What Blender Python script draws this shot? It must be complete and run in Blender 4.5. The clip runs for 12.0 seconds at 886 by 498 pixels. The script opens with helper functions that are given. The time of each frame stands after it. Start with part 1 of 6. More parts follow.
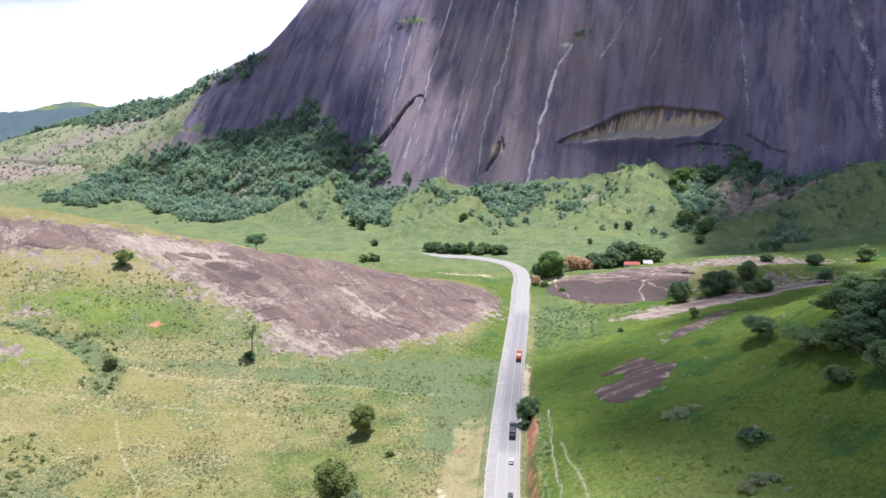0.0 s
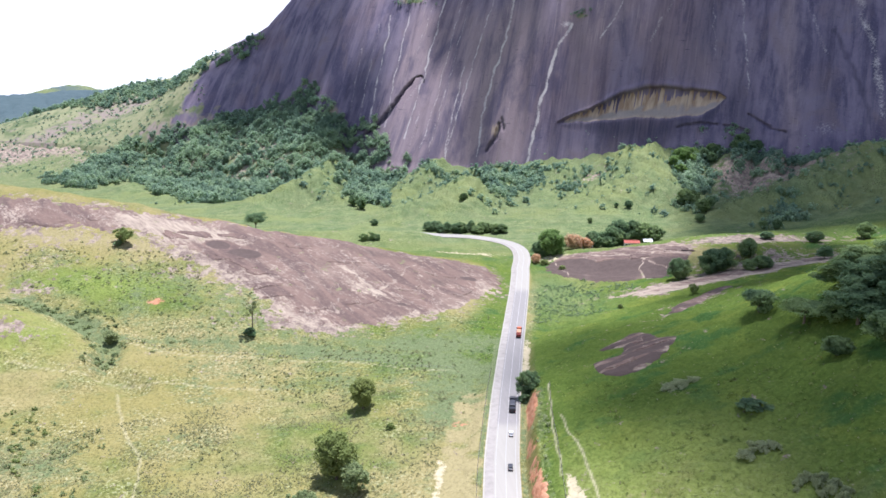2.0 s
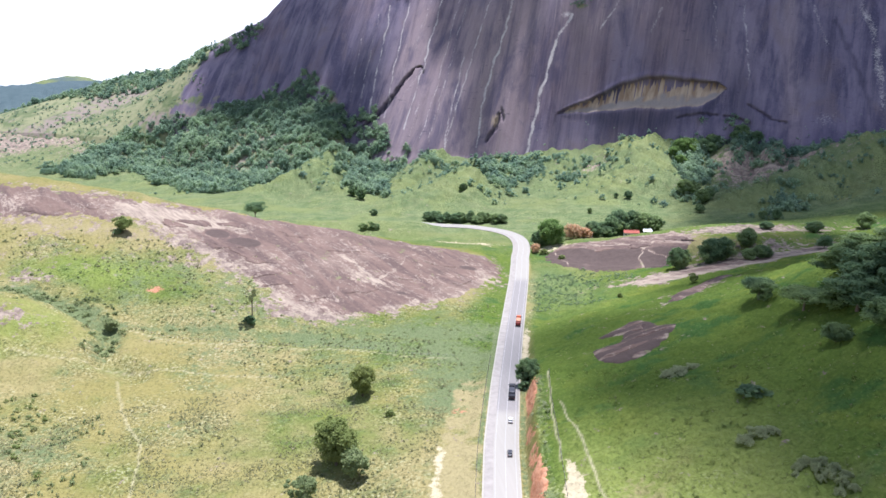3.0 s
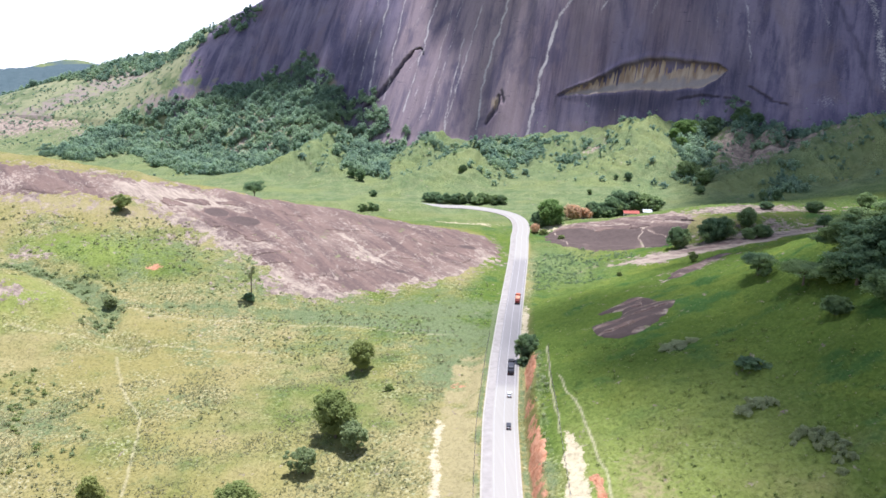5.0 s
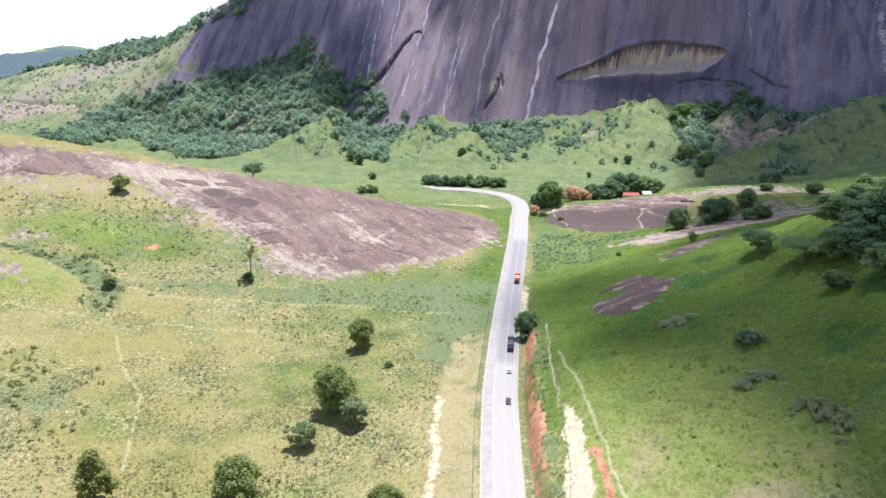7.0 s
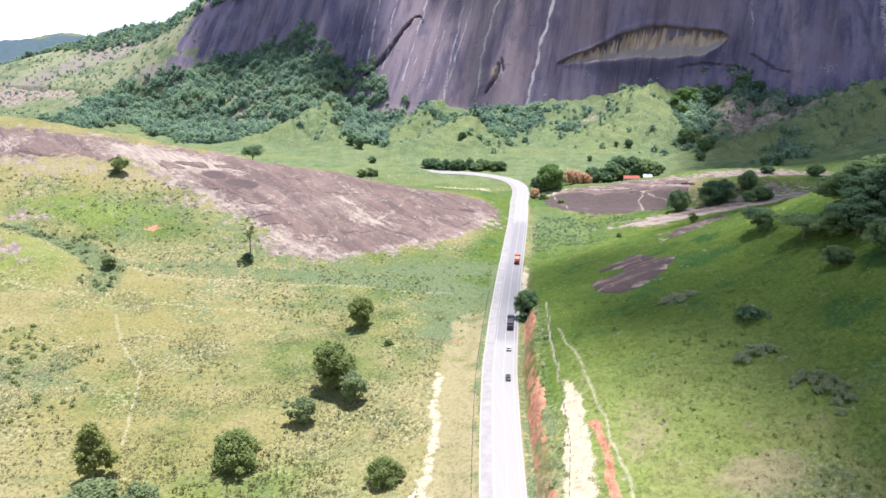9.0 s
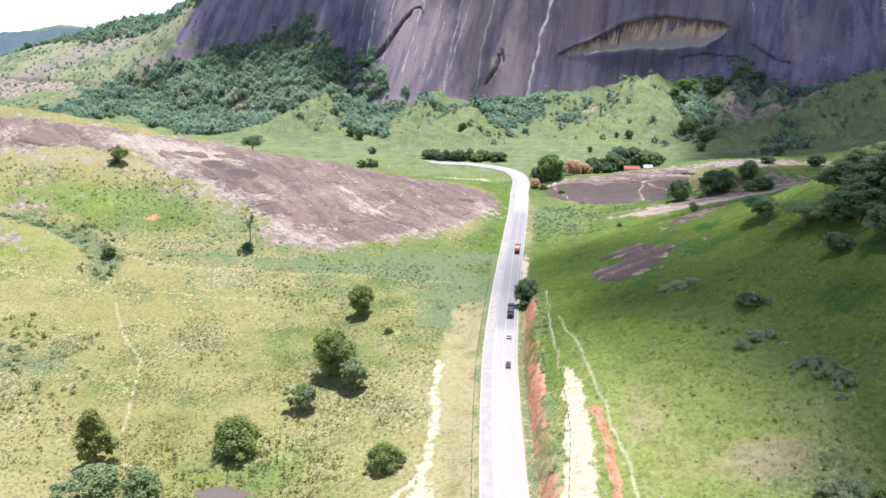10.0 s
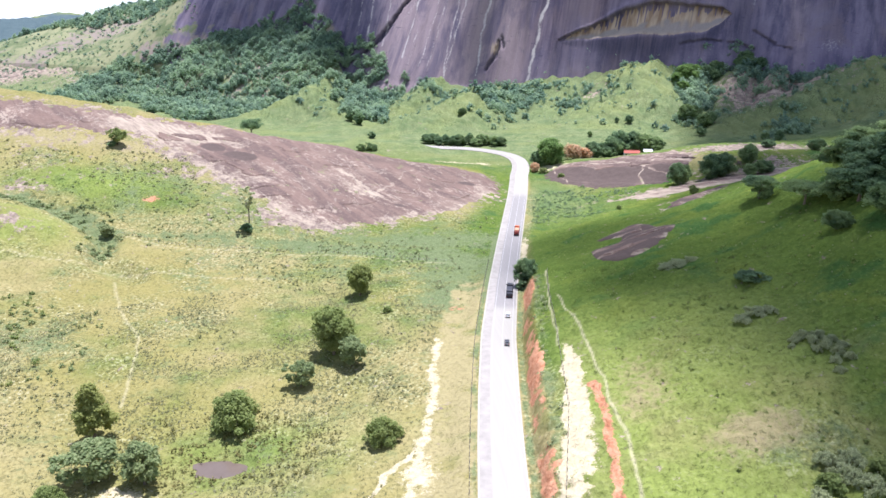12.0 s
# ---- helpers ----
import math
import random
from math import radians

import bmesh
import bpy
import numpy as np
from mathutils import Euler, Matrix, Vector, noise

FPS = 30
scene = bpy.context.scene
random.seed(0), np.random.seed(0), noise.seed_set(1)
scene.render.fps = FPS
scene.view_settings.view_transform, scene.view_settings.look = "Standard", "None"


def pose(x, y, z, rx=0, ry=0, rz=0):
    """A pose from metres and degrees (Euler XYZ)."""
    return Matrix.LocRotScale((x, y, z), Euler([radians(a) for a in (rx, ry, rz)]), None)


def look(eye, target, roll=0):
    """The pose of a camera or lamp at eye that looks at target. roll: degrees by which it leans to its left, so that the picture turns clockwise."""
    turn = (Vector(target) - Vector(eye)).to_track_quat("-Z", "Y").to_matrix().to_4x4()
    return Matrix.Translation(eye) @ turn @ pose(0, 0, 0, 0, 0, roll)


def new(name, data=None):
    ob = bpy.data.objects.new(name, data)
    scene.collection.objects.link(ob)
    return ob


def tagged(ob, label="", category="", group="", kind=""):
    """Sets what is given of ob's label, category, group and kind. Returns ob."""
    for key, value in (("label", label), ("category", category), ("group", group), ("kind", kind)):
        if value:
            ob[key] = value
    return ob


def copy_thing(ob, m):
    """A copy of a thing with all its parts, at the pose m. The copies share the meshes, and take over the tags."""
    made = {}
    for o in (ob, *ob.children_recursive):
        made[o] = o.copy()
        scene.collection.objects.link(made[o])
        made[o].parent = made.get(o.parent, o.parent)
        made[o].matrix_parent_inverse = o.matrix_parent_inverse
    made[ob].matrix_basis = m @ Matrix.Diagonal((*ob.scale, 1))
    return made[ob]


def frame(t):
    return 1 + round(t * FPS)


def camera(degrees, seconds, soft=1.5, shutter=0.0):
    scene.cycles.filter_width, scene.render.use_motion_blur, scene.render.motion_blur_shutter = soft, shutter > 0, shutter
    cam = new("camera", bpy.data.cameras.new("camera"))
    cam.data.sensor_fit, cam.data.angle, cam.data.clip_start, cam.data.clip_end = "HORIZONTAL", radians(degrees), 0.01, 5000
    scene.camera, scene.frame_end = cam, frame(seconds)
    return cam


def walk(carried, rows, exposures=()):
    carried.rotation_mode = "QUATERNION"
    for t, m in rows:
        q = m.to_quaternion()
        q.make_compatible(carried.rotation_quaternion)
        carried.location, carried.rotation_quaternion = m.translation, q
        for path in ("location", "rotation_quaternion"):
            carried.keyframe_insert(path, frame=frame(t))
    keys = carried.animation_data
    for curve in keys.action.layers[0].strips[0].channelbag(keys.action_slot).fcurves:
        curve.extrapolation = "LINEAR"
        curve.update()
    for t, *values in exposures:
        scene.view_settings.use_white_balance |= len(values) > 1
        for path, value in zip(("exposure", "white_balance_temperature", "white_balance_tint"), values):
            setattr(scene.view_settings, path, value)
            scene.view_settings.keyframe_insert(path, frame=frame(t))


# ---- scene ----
cam = camera(60.0, 12.0, soft=1.55)
PATH = [
    (0, (0.052, -0.582, 141.316), (-2.4080, 116.7952, 116.4836), -0.00),
    (0.5, (0.233, -0.730, 140.641), (-2.2280, 116.4760, 115.0129), -0.10),
    (1, (0.034, -0.959, 139.699), (-2.3663, 116.0899, 113.3604), -0.00),
    (1.5, (0.107, -1.080, 138.545), (-2.2927, 115.8470, 111.6670), -0.10),
    (2, (0.146, -1.210, 137.311), (-2.3137, 115.6308, 110.0650), -0.10),
    (2.5, (0.124, -1.224, 136.249), (-2.2765, 115.4461, 108.2800), -0.10),
    (3, (-0.083, -1.510, 135.232), (-2.4232, 115.0588, 106.8373), -0.00),
    (5, (0.089, -1.975, 130.744), (-2.1910, 114.0624, 100.2480), 0.10),
    (5.5, (0.212, -2.002, 129.739), (-2.1278, 113.8898, 98.6936), 0.10),
    (6, (-0.004, -2.244, 128.797), (-2.2238, 113.5354, 97.3297), 0.10),
    (6.5, (0.104, -2.372, 127.559), (-2.1751, 113.2600, 95.5592), 0.10),
    (7, (-0.185, -2.687, 126.568), (-2.2847, 112.8474, 94.2011), 0.10),
    (9, (0.115, -3.156, 122.172), (-2.0454, 111.9048, 88.1658), 0.10),
    (9.5, (0.090, -3.266, 121.186), (-2.0700, 111.5980, 86.5247), 0.10),
    (10, (0.076, -3.446, 120.137), (-2.0845, 111.3080, 85.1119), 0.10),
    (10.5, (0.113, -3.682, 119.160), (-2.0470, 111.0008, 83.8997), 0.20),
    (11, (0.151, -3.785, 118.056), (-2.0087, 110.7290, 82.2524), 0.10),
    (11.5, (0.343, -3.948, 116.855), (-1.8173, 110.4857, 80.7972), 0.20),
    (12, (0.376, -4.052, 115.915), (-1.7243, 110.2338, 79.3876), 0.20),
]
walk(cam, [(t, look(eye, target, roll)) for t, eye, target, roll in PATH], [(0.0, 0.20, 5600, 17.0), (1.0, 0.34, 5600, 17.0), (5.0, 0.38, 5600, 17.0), (12.0, 0.52, 5600, 17.0)])

# ---- daylight ----
SUN = Vector((0.10, 0.19, 0.976)).normalized()
world = bpy.data.worlds.new("sky")
scene.world = world
world.use_nodes = True
wt = world.node_tree
wbg = wt.nodes["Background"]
sky = wt.nodes.new("ShaderNodeTexSky")
sky.sky_type, sky.sun_disc = "NISHITA", False
sky.sun_elevation, sky.sun_rotation = math.asin(SUN.z), math.atan2(SUN.x, SUN.y)
sky.air_density, sky.dust_density, sky.ozone_density = 1.0, 1.6, 1.0
wco = wt.nodes.new("ShaderNodeTexCoord")
wmap = wt.nodes.new("ShaderNodeMapping")
wmap.inputs["Scale"].default_value = (1.0, 1.0, 3.2)
wcl = wt.nodes.new("ShaderNodeTexNoise")
wcl.inputs["Scale"].default_value, wcl.inputs["Detail"].default_value = 2.6, 7.0
wrm = wt.nodes.new("ShaderNodeMapRange")
wrm.inputs["From Min"].default_value, wrm.inputs["From Max"].default_value = 0.36, 0.58
wmx = wt.nodes.new("ShaderNodeMix")
wmx.data_type = "RGBA"
wsep = wt.nodes.new("ShaderNodeSeparateXYZ")
wlow = wt.nodes.new("ShaderNodeMapRange")
wlow.inputs["From Min"].default_value, wlow.inputs["From Max"].default_value = 0.08, 0.45
wlum = wt.nodes.new("ShaderNodeMix")
wlum.data_type = "RGBA"
wlum.inputs[6].default_value = (26.0, 26.0, 26.0, 1)
wlum.inputs[7].default_value = (8.6, 10.4, 13.4, 1)
wt.links.new(wco.outputs["Generated"], wsep.inputs[0])
wt.links.new(wsep.outputs["Z"], wlow.inputs["Value"])
wt.links.new(wlow.outputs["Result"], wlum.inputs[0])
wt.links.new(wlum.outputs[2], wmx.inputs[7])
wt.links.new(wco.outputs["Generated"], wmap.inputs["Vector"])
wt.links.new(wmap.outputs["Vector"], wcl.inputs["Vector"])
wt.links.new(wcl.outputs["Fac"], wrm.inputs["Value"])
wt.links.new(wrm.outputs["Result"], wmx.inputs[0])
wt.links.new(sky.outputs["Color"], wmx.inputs[6])
wt.links.new(wmx.outputs[2], wbg.inputs["Color"])
wbg.inputs["Strength"].default_value = 0.047

sun_data = bpy.data.lights.new("sun", "SUN")
sun_data.energy, sun_data.angle, sun_data.color = 5.8, radians(0.6), (1.0, 0.955, 0.88)
sun = new("sun", sun_data)
sun.matrix_world = look(SUN * 3000.0, (0, 0, 0))

# ---- materials ----
def material(name, rough=0.9, spec=0.15):
    m = bpy.data.materials.new(name)
    m.use_nodes = True
    b = m.node_tree.nodes["Principled BSDF"]
    b.inputs["Roughness"].default_value = rough
    b.inputs["Specular IOR Level"].default_value = spec
    return m, m.node_tree, b


def put(nt, socket, value):
    if isinstance(value, (int, float)):
        socket.default_value = value
    elif isinstance(value, tuple):
        socket.default_value = (*value, 1) if len(value) == 3 and socket.type == "RGBA" else value
    else:
        nt.links.new(value, socket)


def place(nt):
    return nt.nodes.new("ShaderNodeNewGeometry").outputs["Position"]


def scaled(nt, vec, sx, sy, sz, turn=0.0):
    if turn:
        r = nt.nodes.new("ShaderNodeMapping")
        put(nt, r.inputs["Vector"], vec)
        r.inputs["Rotation"].default_value = (0, 0, radians(turn))
        vec = r.outputs["Vector"]
    n = nt.nodes.new("ShaderNodeMapping")
    put(nt, n.inputs["Vector"], vec)
    n.inputs["Scale"].default_value = (sx, sy, sz)
    return n.outputs["Vector"]


def noisy(nt, vec, scale, detail=4.0, rough=0.55, distort=0.0):
    n = nt.nodes.new("ShaderNodeTexNoise")
    put(nt, n.inputs["Vector"], vec)
    n.inputs["Scale"].default_value, n.inputs["Detail"].default_value = scale, detail
    n.inputs["Roughness"].default_value, n.inputs["Distortion"].default_value = rough, distort
    return n.outputs["Fac"]


def span(nt, value, lo, hi, a=0.0, b=1.0):
    n = nt.nodes.new("ShaderNodeMapRange")
    n.interpolation_type = "SMOOTHSTEP"
    put(nt, n.inputs["Value"], value)
    n.inputs["From Min"].default_value, n.inputs["From Max"].default_value = lo, hi
    n.inputs["To Min"].default_value, n.inputs["To Max"].default_value = a, b
    return n.outputs["Result"]


def calc(nt, op, a, b=0.0):
    n = nt.nodes.new("ShaderNodeMath")
    n.operation = op
    put(nt, n.inputs[0], a)
    put(nt, n.inputs[1], b)
    return n.outputs[0]


def mixed(nt, fac, a, b, blend="MIX"):
    n = nt.nodes.new("ShaderNodeMix")
    n.data_type, n.blend_type = "RGBA", blend
    put(nt, n.inputs[0], fac)
    put(nt, n.inputs[6], a)
    put(nt, n.inputs[7], b)
    return n.outputs[2]


def held(nt, name):
    n = nt.nodes.new("ShaderNodeAttribute")
    n.attribute_name = name
    return n.outputs["Fac"]


def held_vector(nt, name):
    n = nt.nodes.new("ShaderNodeAttribute")
    n.attribute_name = name
    return n.outputs["Vector"]


def relief(nt, bsdf, height, strength, distance):
    n = nt.nodes.new("ShaderNodeBump")
    n.inputs["Strength"].default_value, n.inputs["Distance"].default_value = strength, distance
    put(nt, n.inputs["Height"], height)
    nt.links.new(n.outputs["Normal"], bsdf.inputs["Normal"])


def plain(name, colour, rough=0.6, spec=0.3, vary=0.12, scale=3.0, metal=0.0):
    m, nt, b = material(name, rough, spec)
    co = nt.nodes.new("ShaderNodeTexCoord").outputs["Object"]
    f = noisy(nt, co, scale, 5)
    dark = tuple(c * (1 - vary) for c in colour)
    light = tuple(min(1, c * (1 + vary)) for c in colour)
    put(nt, b.inputs["Base Color"], mixed(nt, f, dark, light))
    b.inputs["Metallic"].default_value = metal
    return m


def grass_material():
    """Pasture with tussocks, worn earth, sand and red laterite where the ground is bare."""
    m, nt, b = material("pasture", 0.95, 0.05)
    p = place(nt)
    big, mid, fine, tiny = noisy(nt, p, 0.012, 3), noisy(nt, p, 0.07, 4), noisy(nt, p, 0.45, 5, 0.65), noisy(nt, p, 1.7, 3, 0.7)
    lush, straw, dirt, red, scrub, rock = held(nt, "lush"), held(nt, "straw"), held(nt, "dirt"), held(nt, "red"), held(nt, "scrub"), held(nt, "rock")
    wet = span(nt, calc(nt, "ADD", lush, calc(nt, "MULTIPLY", calc(nt, "SUBTRACT", mid, 0.5), 0.9)), 0.15, 0.85)
    dry = mixed(nt, fine, (0.262, 0.217, 0.086), (0.370, 0.311, 0.150))
    dry = mixed(nt, span(nt, big, 0.42, 0.62), dry, (0.265, 0.228, 0.080))
    green = mixed(nt, fine, (0.070, 0.116, 0.020), (0.138, 0.186, 0.034))
    green = mixed(nt, span(nt, noisy(nt, p, 0.03, 4, 0.6), 0.49, 0.70), green, mixed(nt, fine, (0.125, 0.165, 0.026), (0.200, 0.230, 0.042)))
    green = mixed(nt, span(nt, noisy(nt, scaled(nt, p, 0.8, 1.2, 1), 0.05, 4, 0.6), 0.52, 0.66), green, mixed(nt, fine, (0.036, 0.088, 0.020), (0.075, 0.140, 0.036)))
    col = mixed(nt, wet, dry, green)
    # haze over the far grass painted in as cooler green; also the roadside marsh
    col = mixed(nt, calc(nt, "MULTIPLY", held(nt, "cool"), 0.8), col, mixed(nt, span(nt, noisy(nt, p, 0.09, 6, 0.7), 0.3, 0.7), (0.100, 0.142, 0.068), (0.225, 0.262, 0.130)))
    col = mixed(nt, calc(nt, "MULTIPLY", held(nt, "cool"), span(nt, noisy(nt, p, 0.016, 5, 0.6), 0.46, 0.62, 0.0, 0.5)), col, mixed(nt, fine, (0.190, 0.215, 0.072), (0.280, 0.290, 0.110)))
    # lime grass; on the slope east of the road it paints in sunlight
    col = mixed(nt, calc(nt, "MULTIPLY", held(nt, "lime"), span(nt, mid, 0.3, 0.6, 0.45, 1.0)), col, mixed(nt, fine, (0.172, 0.215, 0.044), (0.285, 0.318, 0.085)))
    clump = noisy(nt, scaled(nt, p, 1, 1, 0.4), 0.85, 4, 0.7, 0.4)
    tuss = span(nt, calc(nt, "ADD", calc(nt, "MULTIPLY", clump, 0.75), calc(nt, "MULTIPLY", tiny, 0.25)), 0.5, 0.66)
    col = mixed(nt, calc(nt, "MULTIPLY", tuss, calc(nt, "SUBTRACT", 0.38, calc(nt, "MULTIPLY", lush, 0.22))), col, (0.095, 0.118, 0.045))
    glint = span(nt, noisy(nt, p, 1.1, 5, 0.75), 0.58, 0.74)
    col = mixed(nt, calc(nt, "MULTIPLY", glint, calc(nt, "SUBTRACT", 0.42, calc(nt, "MULTIPLY", lush, 0.28))), col, (0.36, 0.34, 0.20))
    speck = noisy(nt, scaled(nt, p, 1, 0.8, 1), 0.95, 2.5, 0.6, 0.3)
    rough = calc(nt, "ADD", calc(nt, "ADD", 0.10, calc(nt, "MULTIPLY", lush, 0.20)), calc(nt, "MULTIPLY", span(nt, calc(nt, "ADD", scrub, calc(nt, "MULTIPLY", calc(nt, "SUBTRACT", noisy(nt, p, 0.045, 4, 0.6), 0.5), 1.6)), 0.12, 0.5), 0.72))
    col = mixed(nt, calc(nt, "MULTIPLY", span(nt, speck, 0.50, 0.36), rough), col, mixed(nt, lush, (0.125, 0.115, 0.05), (0.045, 0.085, 0.018)))
    col = mixed(nt, calc(nt, "MULTIPLY", span(nt, speck, 0.54, 0.68), rough), col, mixed(nt, lush, (0.50, 0.45, 0.29), (0.20, 0.26, 0.06)))
    weed = span(nt, calc(nt, "ADD", scrub, calc(nt, "ADD", calc(nt, "MULTIPLY", calc(nt, "SUBTRACT", fine, 0.5), 1.5), calc(nt, "MULTIPLY", calc(nt, "SUBTRACT", noisy(nt, p, 0.14, 4, 0.6), 0.5), 1.2))), 0.25, 0.95)
    col = mixed(nt, weed, col, mixed(nt, span(nt, tiny, 0.3, 0.7), (0.092, 0.125, 0.05), (0.21, 0.24, 0.115)))
    hay = span(nt, calc(nt, "ADD", straw, calc(nt, "MULTIPLY", calc(nt, "SUBTRACT", fine, 0.5), 1.2)), 0.3, 0.8)
    col = mixed(nt, hay, col, mixed(nt, tiny, (0.255, 0.212, 0.090), (0.395, 0.335, 0.180)))
    edge = calc(nt, "ADD", calc(nt, "ADD", calc(nt, "MULTIPLY", calc(nt, "SUBTRACT", fine, 0.5), 1.1), calc(nt, "MULTIPLY", calc(nt, "SUBTRACT", tiny, 0.5), 0.9)), calc(nt, "MULTIPLY", calc(nt, "SUBTRACT", noisy(nt, p, 0.16, 4, 0.6), 0.5), 0.9))
    stone = span(nt, calc(nt, "ADD", rock, calc(nt, "ADD", edge, calc(nt, "MULTIPLY", calc(nt, "SUBTRACT", noisy(nt, p, 0.16, 5, 0.7), 0.5), 1.6))), 0.4, 0.62)
    col = mixed(nt, stone, col, mixed(nt, span(nt, noisy(nt, p, 0.2, 5, 0.7), 0.35, 0.65), (0.19, 0.14, 0.12), (0.40, 0.32, 0.245)))
    sand = span(nt, calc(nt, "ADD", dirt, edge), 0.38, 0.62)
    col = mixed(nt, sand, col, mixed(nt, fine, (0.43, 0.355, 0.215), (0.61, 0.525, 0.355)))
    clay = span(nt, calc(nt, "ADD", red, edge), 0.4, 0.62)
    col = mixed(nt, clay, col, mixed(nt, span(nt, noisy(nt, scaled(nt, p, 1, 0.5, 1), 0.5, 6, 0.75), 0.3, 0.7), (0.40, 0.165, 0.085), (0.58, 0.315, 0.190)))
    # far woods and hilltop, with haze painted in as a lighter, bluer colour
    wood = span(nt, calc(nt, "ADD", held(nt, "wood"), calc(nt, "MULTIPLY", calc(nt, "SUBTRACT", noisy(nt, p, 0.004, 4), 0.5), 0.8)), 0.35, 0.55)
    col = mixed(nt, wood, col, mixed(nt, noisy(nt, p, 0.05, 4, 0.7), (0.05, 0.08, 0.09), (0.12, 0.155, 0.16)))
    col = mixed(nt, calc(nt, "MULTIPLY", held(nt, "path"), span(nt, fine, 0.2, 0.6, 0.5, 1.0)), col, (0.55, 0.48, 0.31))
    put(nt, b.inputs["Base Color"], col)
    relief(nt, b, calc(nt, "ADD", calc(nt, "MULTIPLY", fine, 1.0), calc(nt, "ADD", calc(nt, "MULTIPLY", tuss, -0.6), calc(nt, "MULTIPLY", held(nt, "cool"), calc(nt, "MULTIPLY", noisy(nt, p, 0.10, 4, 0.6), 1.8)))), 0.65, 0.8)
    return m


def granite_material(name, base, pale, dark, stretch=True):
    """Weathered granite: runs of dark lichen and pale seepage down the face, scars of fresh tan rock."""
    m, nt, b = material(name, 0.8, 0.25)
    p = place(nt)
    f = held_vector(nt, "face") if stretch else p
    patch, grain = noisy(nt, p, 0.018, 4, 0.6), noisy(nt, p, 0.5, 6, 0.65)
    if stretch:
        runs = noisy(nt, scaled(nt, f, 0.09, 0.02, 0.006), 1.0, 6, 0.62, 0.3)
        thin = noisy(nt, scaled(nt, f, 0.42, 0.05, 0.012), 1.0, 5, 0.6)
    else:
        runs = noisy(nt, scaled(nt, f, 0.016, 0.11, 0.05, 47), 1.0, 6, 0.65, 0.8)
        thin = noisy(nt, scaled(nt, f, 0.06, 0.45, 0.2, 40), 1.0, 5, 0.6, 0.5)
    col = mixed(nt, span(nt, runs, 0.38, 0.60), dark, base)
    col = mixed(nt, calc(nt, "MULTIPLY", span(nt, thin, 0.5, 0.75), 0.38 if stretch else 0.6), col, dark)
    col = mixed(nt, calc(nt, "MULTIPLY", span(nt, patch, 0.48, 0.7), 0.3 if stretch else 0.32), col, pale)
    col = mixed(nt, calc(nt, "MULTIPLY", span(nt, grain, 0.45, 0.75), 0.30 if stretch else 0.22), col, pale)
    if stretch:
        rust = span(nt, noisy(nt, scaled(nt, f, 1, 1, 0.5), 0.012, 4, 0.6), 0.45, 0.68)
        col = mixed(nt, calc(nt, "MULTIPLY", rust, 0.55), col, mixed(nt, span(nt, thin, 0.35, 0.65), (0.115, 0.078, 0.090), (0.235, 0.162, 0.165)))
        # pinker, paler rock painted in where the sun catches the wall
        col = mixed(nt, calc(nt, "MULTIPLY", held(nt, "pink"), span(nt, runs, 0.30, 0.55, 0.22, 0.78)), col, mixed(nt, grain, (0.245, 0.180, 0.188), (0.350, 0.268, 0.266)))
        blot = noisy(nt, scaled(nt, f, 0.030, 0.02, 0.013), 1.0, 6, 0.66, 0.5)
        col = mixed(nt, calc(nt, "MULTIPLY", span(nt, blot, 0.50, 0.66), 0.6), col, dark)
        col = mixed(nt, calc(nt, "MULTIPLY", span(nt, blot, 0.46, 0.32), 0.5), col, mixed(nt, grain, (0.150, 0.108, 0.118), (0.245, 0.185, 0.190)))
        fleck = noisy(nt, scaled(nt, f, 0.11, 0.05, 0.62), 1.0, 4, 0.62, 0.3)
        col = mixed(nt, calc(nt, "MULTIPLY", span(nt, fleck, 0.64, 0.72), 0.7), col, tuple(0.6 * c for c in dark))
        col = mixed(nt, calc(nt, "MULTIPLY", span(nt, fleck, 0.34, 0.26), 0.4), col, (0.30, 0.245, 0.235))
        # shade painted into the stone below the scar and in cuts, with dark stains
        col = mixed(nt, calc(nt, "MULTIPLY", held(nt, "shade_stain"), span(nt, thin, 0.25, 0.6, 1.0, 0.6)), col, mixed(nt, grain, (0.028, 0.026, 0.050), (0.052, 0.046, 0.076)))
        hair = noisy(nt, scaled(nt, f, 0.8, 0.05, 0.014), 1.0, 4, 0.6)
        col = mixed(nt, calc(nt, "MULTIPLY", span(nt, hair, 0.56, 0.72), span(nt, held(nt, "pink"), 0.0, 0.6, 0.12, 0.5)), col, (0.36, 0.29, 0.275))
        seep, scar, moss = held(nt, "seep"), held(nt, "scar"), held(nt, "moss")
        col = mixed(nt, span(nt, calc(nt, "ADD", seep, calc(nt, "MULTIPLY", calc(nt, "SUBTRACT", grain, 0.5), 1.5)), 0.30, 0.92), col, (0.50, 0.445, 0.425))
        tan = mixed(nt, span(nt, noisy(nt, scaled(nt, f, 0.2, 0.05, 0.03), 1.0, 4), 0.35, 0.6), (0.28, 0.185, 0.115), (0.48, 0.36, 0.245))
        tan = mixed(nt, held(nt, "ledge"), tan, mixed(nt, grain, (0.23, 0.19, 0.17), (0.34, 0.29, 0.265)))
        col = mixed(nt, span(nt, calc(nt, "ADD", scar, calc(nt, "MULTIPLY", calc(nt, "SUBTRACT", thin, 0.5), 0.5)), 0.3, 0.5), col, tan)
        gr = mixed(nt, grain, (0.18, 0.19, 0.09), (0.30, 0.285, 0.155))
        gr = mixed(nt, span(nt, noisy(nt, p, 0.03, 7, 0.72), 0.44, 0.60), gr, (0.115, 0.145, 0.06))
